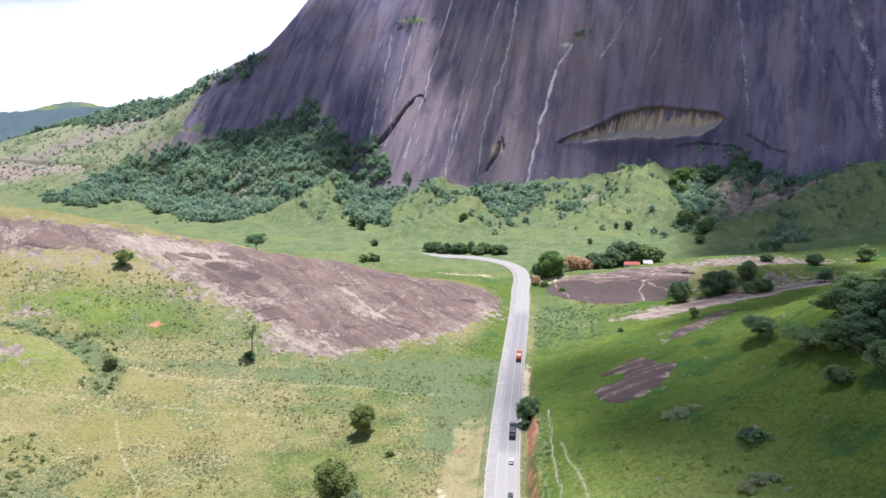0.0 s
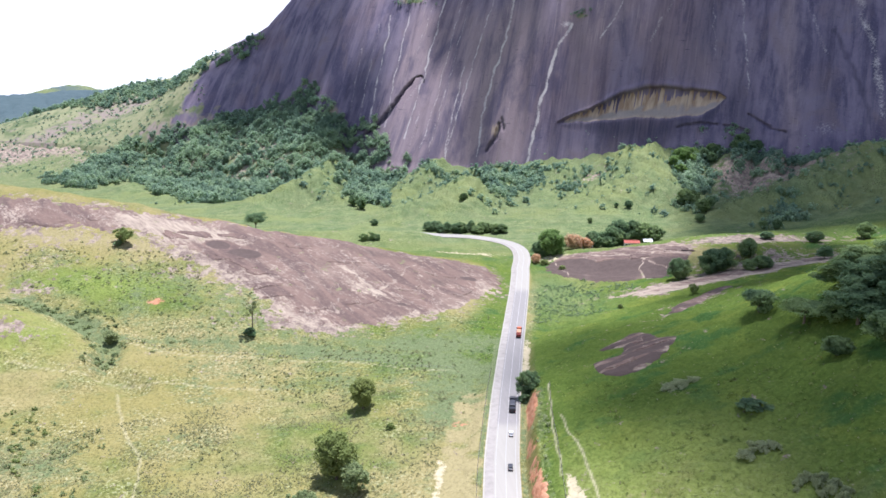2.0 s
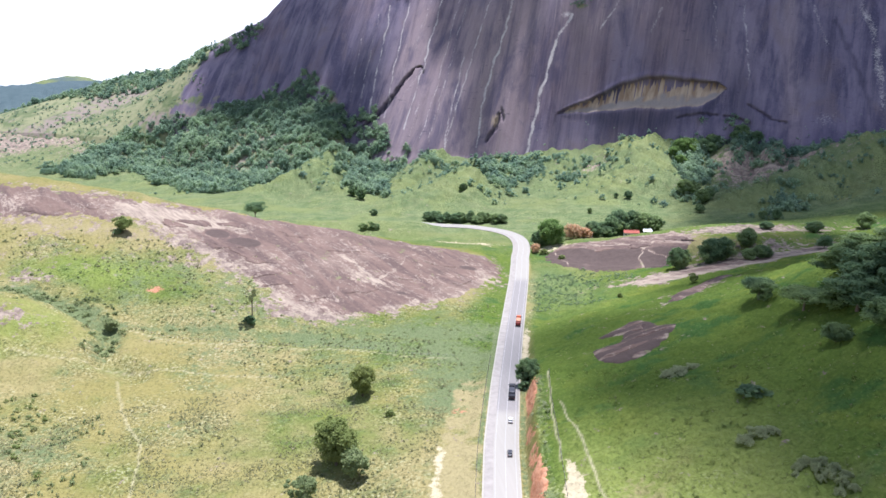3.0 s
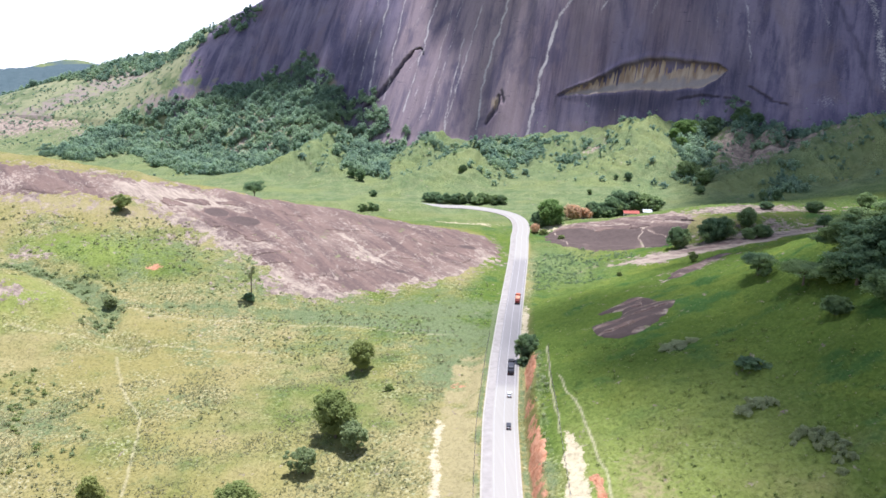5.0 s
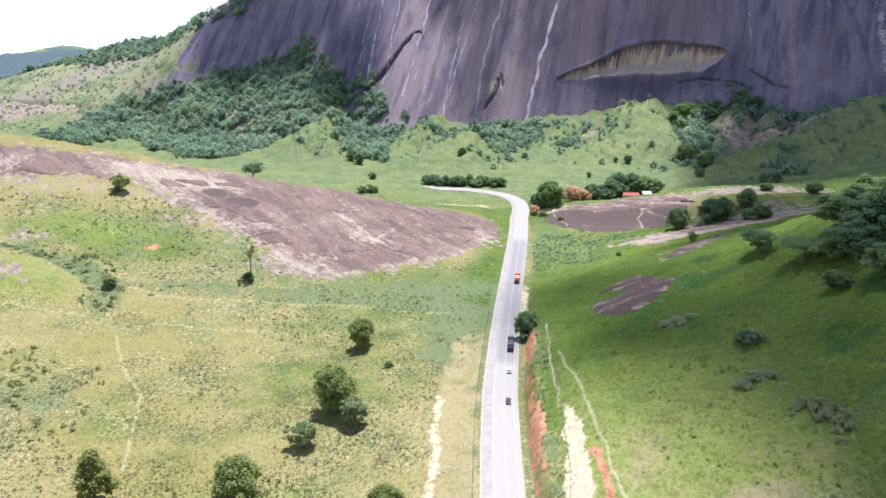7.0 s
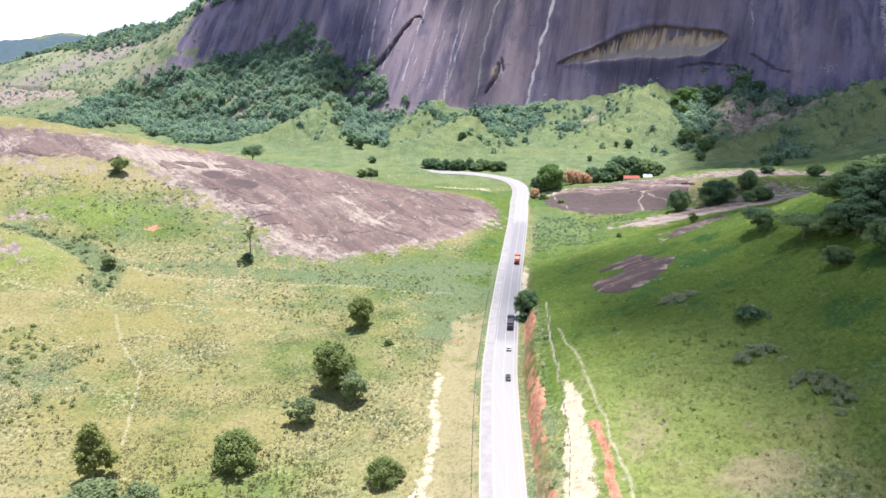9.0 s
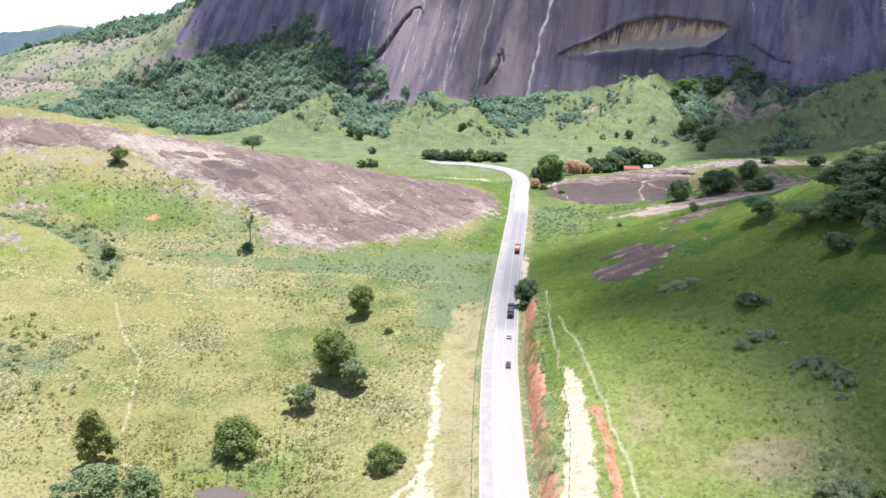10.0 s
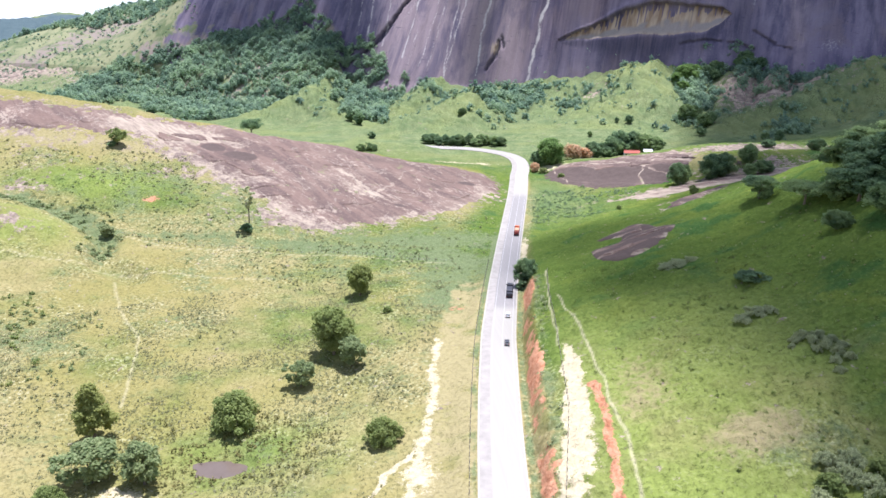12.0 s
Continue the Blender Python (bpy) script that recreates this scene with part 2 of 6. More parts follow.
        gr = mixed(nt, span(nt, calc(nt, "ADD", held(nt, "stony"), calc(nt, "MULTIPLY", calc(nt, "SUBTRACT", noisy(nt, scaled(nt, p, 1, 1, 0.6), 0.07, 7, 0.75), 0.5), 2.6)), 0.42, 0.72), gr, mixed(nt, grain, (0.195, 0.150, 0.128), (0.310, 0.250, 0.205)))
        col = mixed(nt, span(nt, calc(nt, "ADD", moss, calc(nt, "MULTIPLY", calc(nt, "SUBTRACT", noisy(nt, p, 0.05, 6, 0.65), 0.5), 1.1)), 0.4, 0.6), col, gr)
    else:
        bare = held(nt, "bare")
        col = mixed(nt, span(nt, calc(nt, "ADD", calc(nt, "ADD", bare, calc(nt, "MULTIPLY", calc(nt, "SUBTRACT", noisy(nt, p, 0.22, 6, 0.75), 0.5), 1.3)), calc(nt, "MULTIPLY", calc(nt, "SUBTRACT", runs, 0.5), 1.2)), 0.35, 0.7), col, mixed(nt, span(nt, thin, 0.35, 0.65), (0.25, 0.19, 0.145), (0.40, 0.32, 0.24)))
        vein = calc(nt, "ABSOLUTE", calc(nt, "SUBTRACT", noisy(nt, scaled(nt, p, 1, 1.6, 1, 30), 0.028, 5, 0.6, 0.6), 0.5))
        col = mixed(nt, calc(nt, "MULTIPLY", span(nt, vein, 0.010, 0.0), 0.45), col, (0.40, 0.33, 0.26))
        col = mixed(nt, calc(nt, "MULTIPLY", span(nt, calc(nt, "ADD", noisy(nt, scaled(nt, p, 0.5, 1.2, 1, 47), 0.42, 5, 0.75), calc(nt, "MULTIPLY", calc(nt, "SUBTRACT", noisy(nt, p, 0.05, 4, 0.6), 0.5), 0.7)), 0.57, 0.70), 0.6), col, (0.43, 0.34, 0.26))
        col = mixed(nt, calc(nt, "MULTIPLY", span(nt, noisy(nt, p, 0.09, 6, 0.7), 0.62, 0.68), 0.8), col, mixed(nt, grain, (0.14, 0.16, 0.06), (0.26, 0.24, 0.12)))
        col = mixed(nt, span(nt, calc(nt, "ADD", held(nt, "stain"), calc(nt, "MULTIPLY", calc(nt, "SUBTRACT", runs, 0.5), 0.8)), 0.3, 0.6), col, mixed(nt, grain, (0.062, 0.043, 0.037), (0.130, 0.090, 0.074)))
    put(nt, b.inputs["Base Color"], col)
    if stretch:
        relief(nt, b, calc(nt, "ADD", runs, calc(nt, "ADD", calc(nt, "MULTIPLY", thin, 0.25), calc(nt, "MULTIPLY", fleck, 0.5))), 0.32, 1.6)
    else:
        relief(nt, b, calc(nt, "ADD", calc(nt, "MULTIPLY", runs, 1.5), grain), 0.4, 0.5)
    return m


def leaf_material(name, dark, light, dry=None, grove=None):
    m, nt, b = material(name, 0.7, 0.2)
    rnd = nt.nodes.new("ShaderNodeNewGeometry").outputs["Random Per Island"]
    own = nt.nodes.new("ShaderNodeObjectInfo").outputs["Random"]
    col = mixed(nt, rnd, dark, light)
    col = mixed(nt, calc(nt, "MULTIPLY", span(nt, own, 0.3, 1.0), 0.45), col, dry or light)
    col = mixed(nt, calc(nt, "MULTIPLY", span(nt, noisy(nt, place(nt), 0.06, 3), 0.4, 0.65), 0.4), col, dark)
    tone = held(nt, "tone")
    col = mixed(nt, calc(nt, "MULTIPLY", span(nt, tone, 0.55, 1.0), 0.75), col, dry or light)
    col = mixed(nt, calc(nt, "MULTIPLY", calc(nt, "MULTIPLY", span(nt, tone, 0.42, 0.05), span(nt, tone, 0.0, 0.01)), 0.5), col, tuple(0.62 * c for c in dark))
    if grove:
        col = mixed(nt, calc(nt, "MULTIPLY", span(nt, noisy(nt, place(nt), 0.022, 3), 0.47, 0.60), 0.75), col, grove)
        col = mixed(nt, calc(nt, "MULTIPLY", span(nt, noisy(nt, scaled(nt, place(nt), 1.3, 1.3, 1.3), 0.07, 2), 0.52, 0.66), 0.6), col, tuple(0.75 * c for c in dark))
    put(nt, b.inputs["Base Color"], col)
    tr = nt.nodes.new("ShaderNodeBsdfTranslucent")
    put(nt, tr.inputs["Color"], col)
    mx = nt.nodes.new("ShaderNodeMixShader")
    mx.inputs[0].default_value = 0.5
    nt.links.new(b.outputs[0], mx.inputs[1])
    nt.links.new(tr.outputs[0], mx.inputs[2])
    nt.links.new(mx.outputs[0], nt.nodes["Material Output"].inputs["Surface"])
    return m


def asphalt_material():
    m, nt, b = material("asphalt", 0.85, 0.3)
    p = place(nt)
    worn = noisy(nt, scaled(nt, p, 1.2, 0.03, 1, -7), 1.0, 4)
    grain = noisy(nt, p, 1.4, 6, 0.7)
    # paler asphalt on the near stretch and from the far bend on
    pale_stretch = span(nt, held(nt, "far"), 0.3, 0.7)
    col = mixed(nt, worn, (0.212, 0.192, 0.180), (0.290, 0.264, 0.246))
    col = mixed(nt, calc(nt, "MULTIPLY", span(nt, grain, 0.4, 0.8), 0.35), col, (0.38, 0.365, 0.35))
    col = mixed(nt, calc(nt, "MULTIPLY", pale_stretch, 0.85), col, mixed(nt, worn, (0.345, 0.316, 0.270), (0.400, 0.368, 0.318)))
    put(nt, b.inputs["Base Color"], col)
    return m


GRASS = grass_material()
GRANITE = granite_material("granite_wall", (0.192, 0.157, 0.216), (0.280, 0.233, 0.276), (0.074, 0.064, 0.112))
SLAB = granite_material("granite_slab", (0.186, 0.121, 0.095), (0.35, 0.26, 0.195), (0.116, 0.076, 0.064), stretch=False)
LEAF = leaf_material("leaves_green", (0.205, 0.265, 0.085), (0.35, 0.40, 0.135), (0.40, 0.385, 0.115))
LEAF_DARK = leaf_material("leaves_dark", (0.115, 0.200, 0.105), (0.300, 0.405, 0.195), (0.285, 0.385, 0.165), grove=(0.31, 0.395, 0.150))
LEAF_GREY = leaf_material("leaves_grey", (0.33, 0.37, 0.19), (0.60, 0.62, 0.36), (0.52, 0.55, 0.30))
LEAF_BRIGHT = leaf_material("leaves_bright", (0.13, 0.225, 0.060), (0.30, 0.42, 0.13))
LEAF_PALE = leaf_material("leaves_pale", (0.20, 0.26, 0.11), (0.40, 0.45, 0.21), (0.38, 0.40, 0.18))
LEAF_FLAME = leaf_material("leaves_flame", (0.40, 0.32, 0.15), (0.90, 0.56, 0.38), (0.80, 0.50, 0.30))
LEAF_FOREST = leaf_material("leaves_forest", (0.178, 0.282, 0.204), (0.295, 0.415, 0.285), (0.365, 0.475, 0.30), grove=(0.38, 0.49, 0.29))
LEAF_WEED = leaf_material("leaves_weed", (0.20, 0.22, 0.105), (0.36, 0.37, 0.20), (0.44, 0.41, 0.24))
LEAF_REED = leaf_material("leaves_reed", (0.17, 0.17, 0.055), (0.33, 0.30, 0.11), (0.36, 0.30, 0.12))
LEAF_LAWN = leaf_material("leaves_lawn", (0.19, 0.25, 0.065), (0.33, 0.38, 0.115), (0.36, 0.37, 0.13))
LEAF_HOLLOW = leaf_material("leaves_hollow", (0.17, 0.26, 0.135), (0.32, 0.41, 0.23), (0.36, 0.43, 0.23))
TUFT = leaf_material("tussock", (0.33, 0.33, 0.165), (0.46, 0.44, 0.255))
BARK = plain("bark", (0.16, 0.13, 0.10), 0.9, 0.1, 0.3, 6)
ASPHALT = asphalt_material()
PAINT = plain("road_paint", (0.42, 0.405, 0.38), 0.6, 0.3, 0.35, 1.2)
SHOULDER = plain("worn_shoulder", (0.335, 0.302, 0.270), 0.95, 0.1, 0.35, 0.35)
GRAVEL = plain("shoulder_gravel", (0.40, 0.365, 0.31), 0.95, 0.1, 0.25, 0.8)

# ---- the cumulus overhead, whose shade lies on the hills ----
def cloud(x, y, z, rx, ry, turn, seed, alt=3200.0):
    """A heaped cumulus that stands in the sun's way over a place (metres), far above the land."""
    rng = np.random.default_rng(seed)
    bm = bmesh.new()
    c, s = math.cos(radians(turn)), math.sin(radians(turn))
    px, py = x + SUN.x / SUN.z * (alt - z), y + SUN.y / SUN.z * (alt - z)
    n = int(26 + rx * ry / 700)
    for i in range(n):
        a, d = i * 2.39996, math.sqrt((i + 0.5) / n)
        r = min(rx, ry) * rng.uniform(0.20, 0.36) * (1.15 - 0.45 * d)
        u, v = (rx - 0.6 * r) * d * math.cos(a), (ry - 0.6 * r) * d * math.sin(a)
        m = Matrix.Translation((px + u * c - v * s, py + u * s + v * c, alt + rng.uniform(0, 0.5) * r + 0.5 * min(rx, ry) * (1 - d))) @ Matrix.Diagonal((r, r, r * 0.75, 1))
        bmesh.ops.create_icosphere(bm, subdivisions=2, radius=1.0, matrix=m)
    for v in bm.verts:
        v.co += Vector(noise.noise_vector(v.co / 22.0)) * 7.0
    me = bpy.data.meshes.new("cloud")
    bm.to_mesh(me)
    bm.free()
    me.polygons.foreach_set("use_smooth", np.ones(len(me.polygons), dtype=bool))
    me.materials.append(VAPOUR)
    return tagged(new("cloud", me), "white heaped cumulus cloud high over the valley", "cloud", "clouds over the valley", "backdrop")


VAPOUR, vt, vb = material("cloud_vapour", 1.0, 0.0)
put(vt, vb.inputs["Base Color"], mixed(vt, noisy(vt, place(vt), 0.02, 5), (0.82, 0.83, 0.85), (0.92, 0.92, 0.92)))
vtr = vt.nodes.new("ShaderNodeBsdfTranslucent")
vtr.inputs["Color"].default_value = (0.9, 0.9, 0.92, 1)
vmx = vt.nodes.new("ShaderNodeMixShader")
vmx.inputs[0].default_value = 0.5
vt.links.new(vb.outputs[0], vmx.inputs[1])
vt.links.new(vtr.outputs[0], vmx.inputs[2])
vthin = vt.nodes.new("ShaderNodeBsdfTransparent")
vsum = vt.nodes.new("ShaderNodeMixShader")
vsum.inputs[0].default_value = 0.34
vt.links.new(vmx.outputs[0], vsum.inputs[1])
vt.links.new(vthin.outputs[0], vsum.inputs[2])
vt.links.new(vsum.outputs[0], vt.nodes["Material Output"].inputs["Surface"])
for i, (x, y, z, rx, ry, turn) in enumerate((
        (198, 190, 50, 64, 100, 0),
        (262, 757, 90, 185, 74, -23.5), (339, 734, 100, 110, 70, -23.5), (-236, 992, 110, 112, 72, -23.5), (-128, 890, 60, 46, 44, 0))):
    cloud(x * 1.2, y * 1.2, z * 1.2, rx * 1.2, ry * 1.2, turn, 60 + i)


WALL_SHADE = [(-42, 990), (-42, 949), (-27, 889), (-8, 868), (12, 856), (17, 828), (34, 820), (46, 830), (78, 828), (88, 841), (92, 880), (70, 930), (20, 990)]


def cloud_bank(outline, z, step, seed, alt=4600.0, thin=0.60):
    """A long bank of cloud whose shade covers an outline of the plan."""
    rng = np.random.default_rng(seed)
    xs, ys = [p[0] for p in outline], [p[1] for p in outline]
    bm = bmesh.new()
    for gx in np.arange(min(xs), max(xs), step):
        for gy in np.arange(min(ys), max(ys), step):
            x, y = gx + rng.uniform(-0.3, 0.3) * step, gy + rng.uniform(-0.3, 0.3) * step
            odd = False
            for (ax, ay), (bx, by) in zip(outline, outline[1:] + outline[:1]):
                if (ay > y) != (by > y) and x < (bx - ax) * (y - ay) / (by - ay) + ax:
                    odd = not odd
            if odd:
                r = step * rng.uniform(0.66, 0.95) * (thin if y > 225 else 0.82) * 1.2
                m = Matrix.Translation((x * 1.2 + SUN.x / SUN.z * (alt - z), y * 1.2 + SUN.y / SUN.z * (alt - z), alt + rng.uniform(0, 1.2) * r)) @ Matrix.Diagonal((r, r, r * 0.8, 1))
                bmesh.ops.create_icosphere(bm, subdivisions=2, radius=1.0, matrix=m)
    for v in bm.verts:
        v.co += Vector(noise.noise_vector(v.co / 14.0)) * 4.0
    me = bpy.data.meshes.new("cloud")
    bm.to_mesh(me)
    bm.free()
    me.polygons.foreach_set("use_smooth", np.ones(len(me.polygons), dtype=bool))
    me.materials.append(VAPOUR)
    return tagged(new("cloud", me), "white heaped cumulus cloud high over the valley", "cloud", "clouds over the valley", "backdrop")


cloud_bank([(28, 300), (34, 332), (58, 318), (74, 294), (92, 282), (110, 258), (126, 230), (134, 190), (138, 160), (138, 100), (64, 100), (54, 150), (45, 176), (38, 205), (31, 235), (24, 262), (16, 285)], 20.0, 12.0, 77)
cloud_bank([(168, 552), (190, 622), (220, 645), (251, 712), (345, 650), (430, 560), (400, 440), (300, 436), (230, 452), (172, 470), (152, 505)], 20.0, 14.0, 78, thin=1.0)
cloud_bank(WALL_SHADE, 165.0, 10.0, 82, alt=1800.0, thin=0.95)
cloud_bank([(112, 374), (114, 402), (140, 416), (165, 430), (215, 432), (220, 380), (176, 352), (140, 364)], 18.0, 13.0, 81, thin=0.9)
cloud_bank([(92, 330), (106, 352), (140, 364), (176, 352), (166, 300), (125, 284), (92, 300)], 20.0, 13.0, 79, thin=0.92)


# ---- the shape of the land ----
def sst(a, b, v):
    s = np.clip((v - a) / (b - a), 0.0, 1.0)
    return s * s * (3.0 - 2.0 * s)


def bump(x, y, cx, cy, sx, sy, turn=0.0):
    c, s = math.cos(radians(turn)), math.sin(radians(turn))
    u, v = (x - cx) * c + (y - cy) * s, (y - cy) * c - (x - cx) * s
    return np.exp(-(u / sx) ** 2 - (v / sy) ** 2)


def waves(x, y, size, seed=0.0):
    """Smooth irregular swell of about -1 to 1 with features of that size in metres."""
    a = np.zeros_like(x)
    for k, (ang, f, ph) in enumerate(((0.4, 1.0, 0.3), (1.9, 1.31, 1.7), (2.9, 0.83, 4.1), (4.4, 1.72, 2.2), (5.3, 1.47, 5.2), (0.9, 2.05, 3.3))):
        a = a + np.sin((x * math.cos(ang + seed) + y * math.sin(ang + seed)) * f * 6.283 / size / 1.4 + ph + 1.7 * seed
                       + 1.3 * np.sin((x * math.cos(ang + 1.3) + y * math.sin(ang + 1.3)) * f * 2.9 / size + seed * 2.1 + k))
    return a / 3.2


def line_gap(x, y, pts):
    """Distance of points from a polyline in plan."""
    best = np.full(x.shape, 1e9)
    for (ax, ay), (bx, by) in zip(pts[:-1], pts[1:]):
        dx, dy = bx - ax, by - ay
        s = np.clip(((x - ax) * dx + (y - ay) * dy) / (dx * dx + dy * dy), 0, 1)
        best = np.minimum(best, np.hypot(x - ax - s * dx, y - ay - s * dy))
    return best


ROAD_Y = (-400, 90, 127, 144, 170, 204, 252, 300, 336, 390, 425, 450)
ROAD_X = (-6, 9.6, 10.2, 10.5, 11.3, 12.9, 17.0, 21.9, 26.0, 32.2, 35.6, 36.8)


def road_x(y):
    return np.interp(y, ROAD_Y, ROAD_X)


def road_z(y):
    return 4.3 - 3.6 * sst(170, 330, y) + 2.6 * sst(380, 480, y)


KNOLL = ((34, ((-200, 292, 11.0), (-181, 288, 10.5), (-166, 283, 9.5), (-150, 277, 7.0), (-136, 270, 2.0))),
         (26, ((-181, 288, 10.5), (-176, 262, 5.0))))
RIDGES = ((46, ((12, 700, 23.2), (3, 650, 23.3), (-32, 600, 12.4), (-58, 562, 1.7))),
          (30, ((-26, 790, 17.7), (-42, 745, 14.4), (-60, 690, 6.7))),
          (40, ((-128, 780, 29.6), (-136, 705, 23.1), (-157, 680, 17.9), (-188, 650, 5.0))),
          (34, ((-136, 705, 23.1), (-102, 650, 10.1), (-82, 610, 1.8))),
          (34, ((-351, 810, 5.9), (-320, 780, 4.7), (-262, 720, 0.6))),
          (26, ((-351, 810, 5.9), (-373, 770, 0.6))),
          (28, ((95, 718, 12.1), (79, 680, 7.6), (60, 610, 1.1))),
          (60, ((167, 700, 26.1), (147, 650, 19.8), (118, 590, 4.9), (104, 560, 0.6))),
          (46, ((167, 700, 26.1), (166, 640, 18.3), (166, 575, 0.6))),
          (58, ((339, 620, 37.8), (310, 622, 34.8), (278, 600, 28.4), (228, 575, 19.0), (186, 555, 6.9))),
          (60, ((339, 620, 37.8), (292, 530, 12.1), (273, 490, 0.6))),
          (26, ((247, 690, 14.5), (222, 640, 14.7), (200, 600, 6.4))),
          (22, ((274, 665, 21.7), (255, 630, 17.6), (235, 600, 15.8))),
          (24, ((42, 720, 7.1), (33, 650, 2.2), (34, 580, 0.6))))


def crests(x, y, ridges):
    """Ridges that run down a slope: half width of each, then its crest's places and heights."""
    total = 0 * x
    wob = 2.4 * waves(x, y, 30, 0.3) + 1.0 * waves(x, y, 12, 1.9)
    for w, crest in ridges:
        best = 0 * x
        for (ax, ay, ah), (bx, by, bh) in zip(crest[:-1], crest[1:]):
            dx, dy = bx - ax, by - ay
            s = np.clip(((x - ax) * dx + (y - ay) * dy) / (dx * dx + dy * dy), 0, 1)
            d = np.hypot(x - ax - s * dx, y - ay - s * dy) + wob
            h = ah + (bh - ah) * s
            f = np.clip(1.16 - np.sqrt((d / w) ** 2 + 0.0256), 0, 1)
            best = np.maximum(best, h * f * (0.72 + 0.28 * f))
        total = total + best ** 6
    return total ** (1.0 / 6.0)


def spurs(x, y):
    """Grassy ridges that run down from the cliff's foot into the valley."""
    return crests(x, y, RIDGES)


def ground(x, y):
    """Height of the ground of the valley."""
    x, y = np.asarray(x, float), np.asarray(y, float)
    rx, rz = road_x(y), road_z(y)
    west = sst(-12, -40, x - rx)
    # the valley floor
    z = 0.5 + 0 * x
    z = z - 5.6 * bump(x, y, -72, 140, 62, 52) - 1.8 * bump(x, y, -105, 265, 40, 40) + 0.7 * waves(x, y, 55) * west
    z = z + 3.2 * sst(-60, -5, x - rx) * sst(235, 190, y)
    z = z + 1.2 * sst(380, 480, y) - 5.5 * sst(560, 690, y) * sst(60, -60, x) - 7.0 * sst(650, 760, y) * sst(-120, -260, x)
    z = z + 7.0 * bump(x, y, -210, 258, 52, 36) + crests(x, y, KNOLL) - 3.2 * sst(9, 1, line_gap(x, y, ((-185, 320), (-165, 306), (-150, 297), (-139, 286), (-134, 268), (-120, 262)))) + 8.0 * sst(-230, -400, x) * sst(400, 250, y)
    # the bare rock hump west of the road
    d = np.clip(30.0 - x, 0, 420)
    crest = 1.0 + 0.205 * d - 0.00016 * d * d + 4.0 * sst(-130, -210, x)
    yc = 408.0 + 0.05 * d
    y0 = 276.0 + 62.0 * sst(-110, 0, x) - 6.0 * sst(-130, -200, x)
    s = np.clip((y - y0) / (yc - y0), 0, 1)
    front = 0.78 * s + 0.22 * s * s * (3 - 2 * s)
    back = 1.0 - sst(0, 75, y - yc)
    hump = crest * np.where(y < yc, front, back) * sst(34, 12, x)
    z = z + hump + 0.5 * waves(x, y, 24, 2.0) * sst(0, 10, hump)
    # the hill east of the road, cut back along it
    b = np.interp(y, (60, 140, 215, 250, 300, 325, 352, 398, 470), (3.0, 6.5, 7.5, 5.2, -1, -5, -7.6, -7.5, -9))
    g = np.interp(y, (60, 140, 215, 250, 300, 325, 352, 398, 470, 600), (0.24, 0.32, 0.34, 0.37, 0.33, 0.27, 0.2, 0.15, 0.12, 0))
    hill = b + g * (x - 22) + 0.010 * np.clip(x - 78, 0, 45) ** 2 * sst(300, 230, y)
    hill = np.clip(hill, 0, None)
    hill = 70.0 * np.tanh(hill / 70.0)
    z = z + hill * sst(5.6, 10.4, x - rx) + 0.6 * waves(x, y, 30, 1.0) * sst(5, 14, hill)
    z = z - 6.5 * bump(x, y, 84, 110, 20, 17)
    # the low rock dome by the house
    z = z + (5.0 + 0.04 * np.clip(x - 60, 0, 80)) * sst(0, 24, y - 424 + 0.5 * np.clip(x - 61, 0, 60)) * sst(482, 447, y) * sst(46, 76, x) * sst(230, 140, x)
    z = z + 2.2 * sst(430, 470, y) * sst(30, 100, x)
    # foothills below the cliff
    back_y = 770.0 - 0.33 * x - 6 * sst(150, 300, x)
    rise = np.clip((y - (back_y - 98)) / 98.0, 0, 1.25)
    foot = (9 + 0.045 * np.clip(x, -120, 260)) * rise ** 2.1
    lump = spurs(x, y)
    lump = lump * (1 + 0.07 * waves(x, y, 34, 1.1)) + 0.9 * waves(x, y, 15, 2.4) * sst(2, 9, lump) + 1.3 * waves(x, y * 0.45, 20, 4.4) * sst(600, 680, y + 0.3 * x)
    lump = lump - 2.6 * sst(0.30, 0.0, np.abs(waves(x, y * 0.35, 26, 3.1))) * sst(3, 10, lump) - 1.2 * sst(0.30, 0.0, np.abs(waves(x * 1.2, y * 0.4, 13, 5.1))) * sst(2, 8, lump)
    z = z + foot * sst(-620, -200, x) + lump + 1.6 * waves(x, y, 46, 0.7) * sst(620, 720, y)
    z = z + 3.5 * sst(570, 640, y) * sst(20, 120, x)
    # the grassy apron under the western shoulder
    z = z + 30.0 * sst(850, 1090, y + 0.2 * (x + 500)) * sst(-240, -430, x)
    # distant country
    far = sst(1300, 2300, np.hypot(x, y))
    z = z + far * (12.0 * waves(x, y, 900, 3.0) - 24.0) + 50.0 * bump(x, y, -1478, 2960, 130, 260) + 26.0 * bump(x, y, -1420, 2960, 330, 260)
    z = z + 62.0 * sst(1380, 1900, y) * sst(2350, 2000, y) * sst(-420, -800, x) + 3.0 * waves(x, y, 260, 1.0) * far
    # a low bank that hides the road beyond its bend
    z = z + 5.6 * bump(0 * x, np.maximum(y, 512), 0, 512, 9, 8) * sst(482, 512, y) * sst(-6, -30, x) * sst(-320, -250, x)
    # the road's bed and its shoulders
    bed = np.where(x > rx, sst(8.2, 6.0, x - rx), sst(13.0, 6.2, rx - x)) * sst(470, 440, y)
    return z * (1 - bed) + (rz - 0.12) * bed


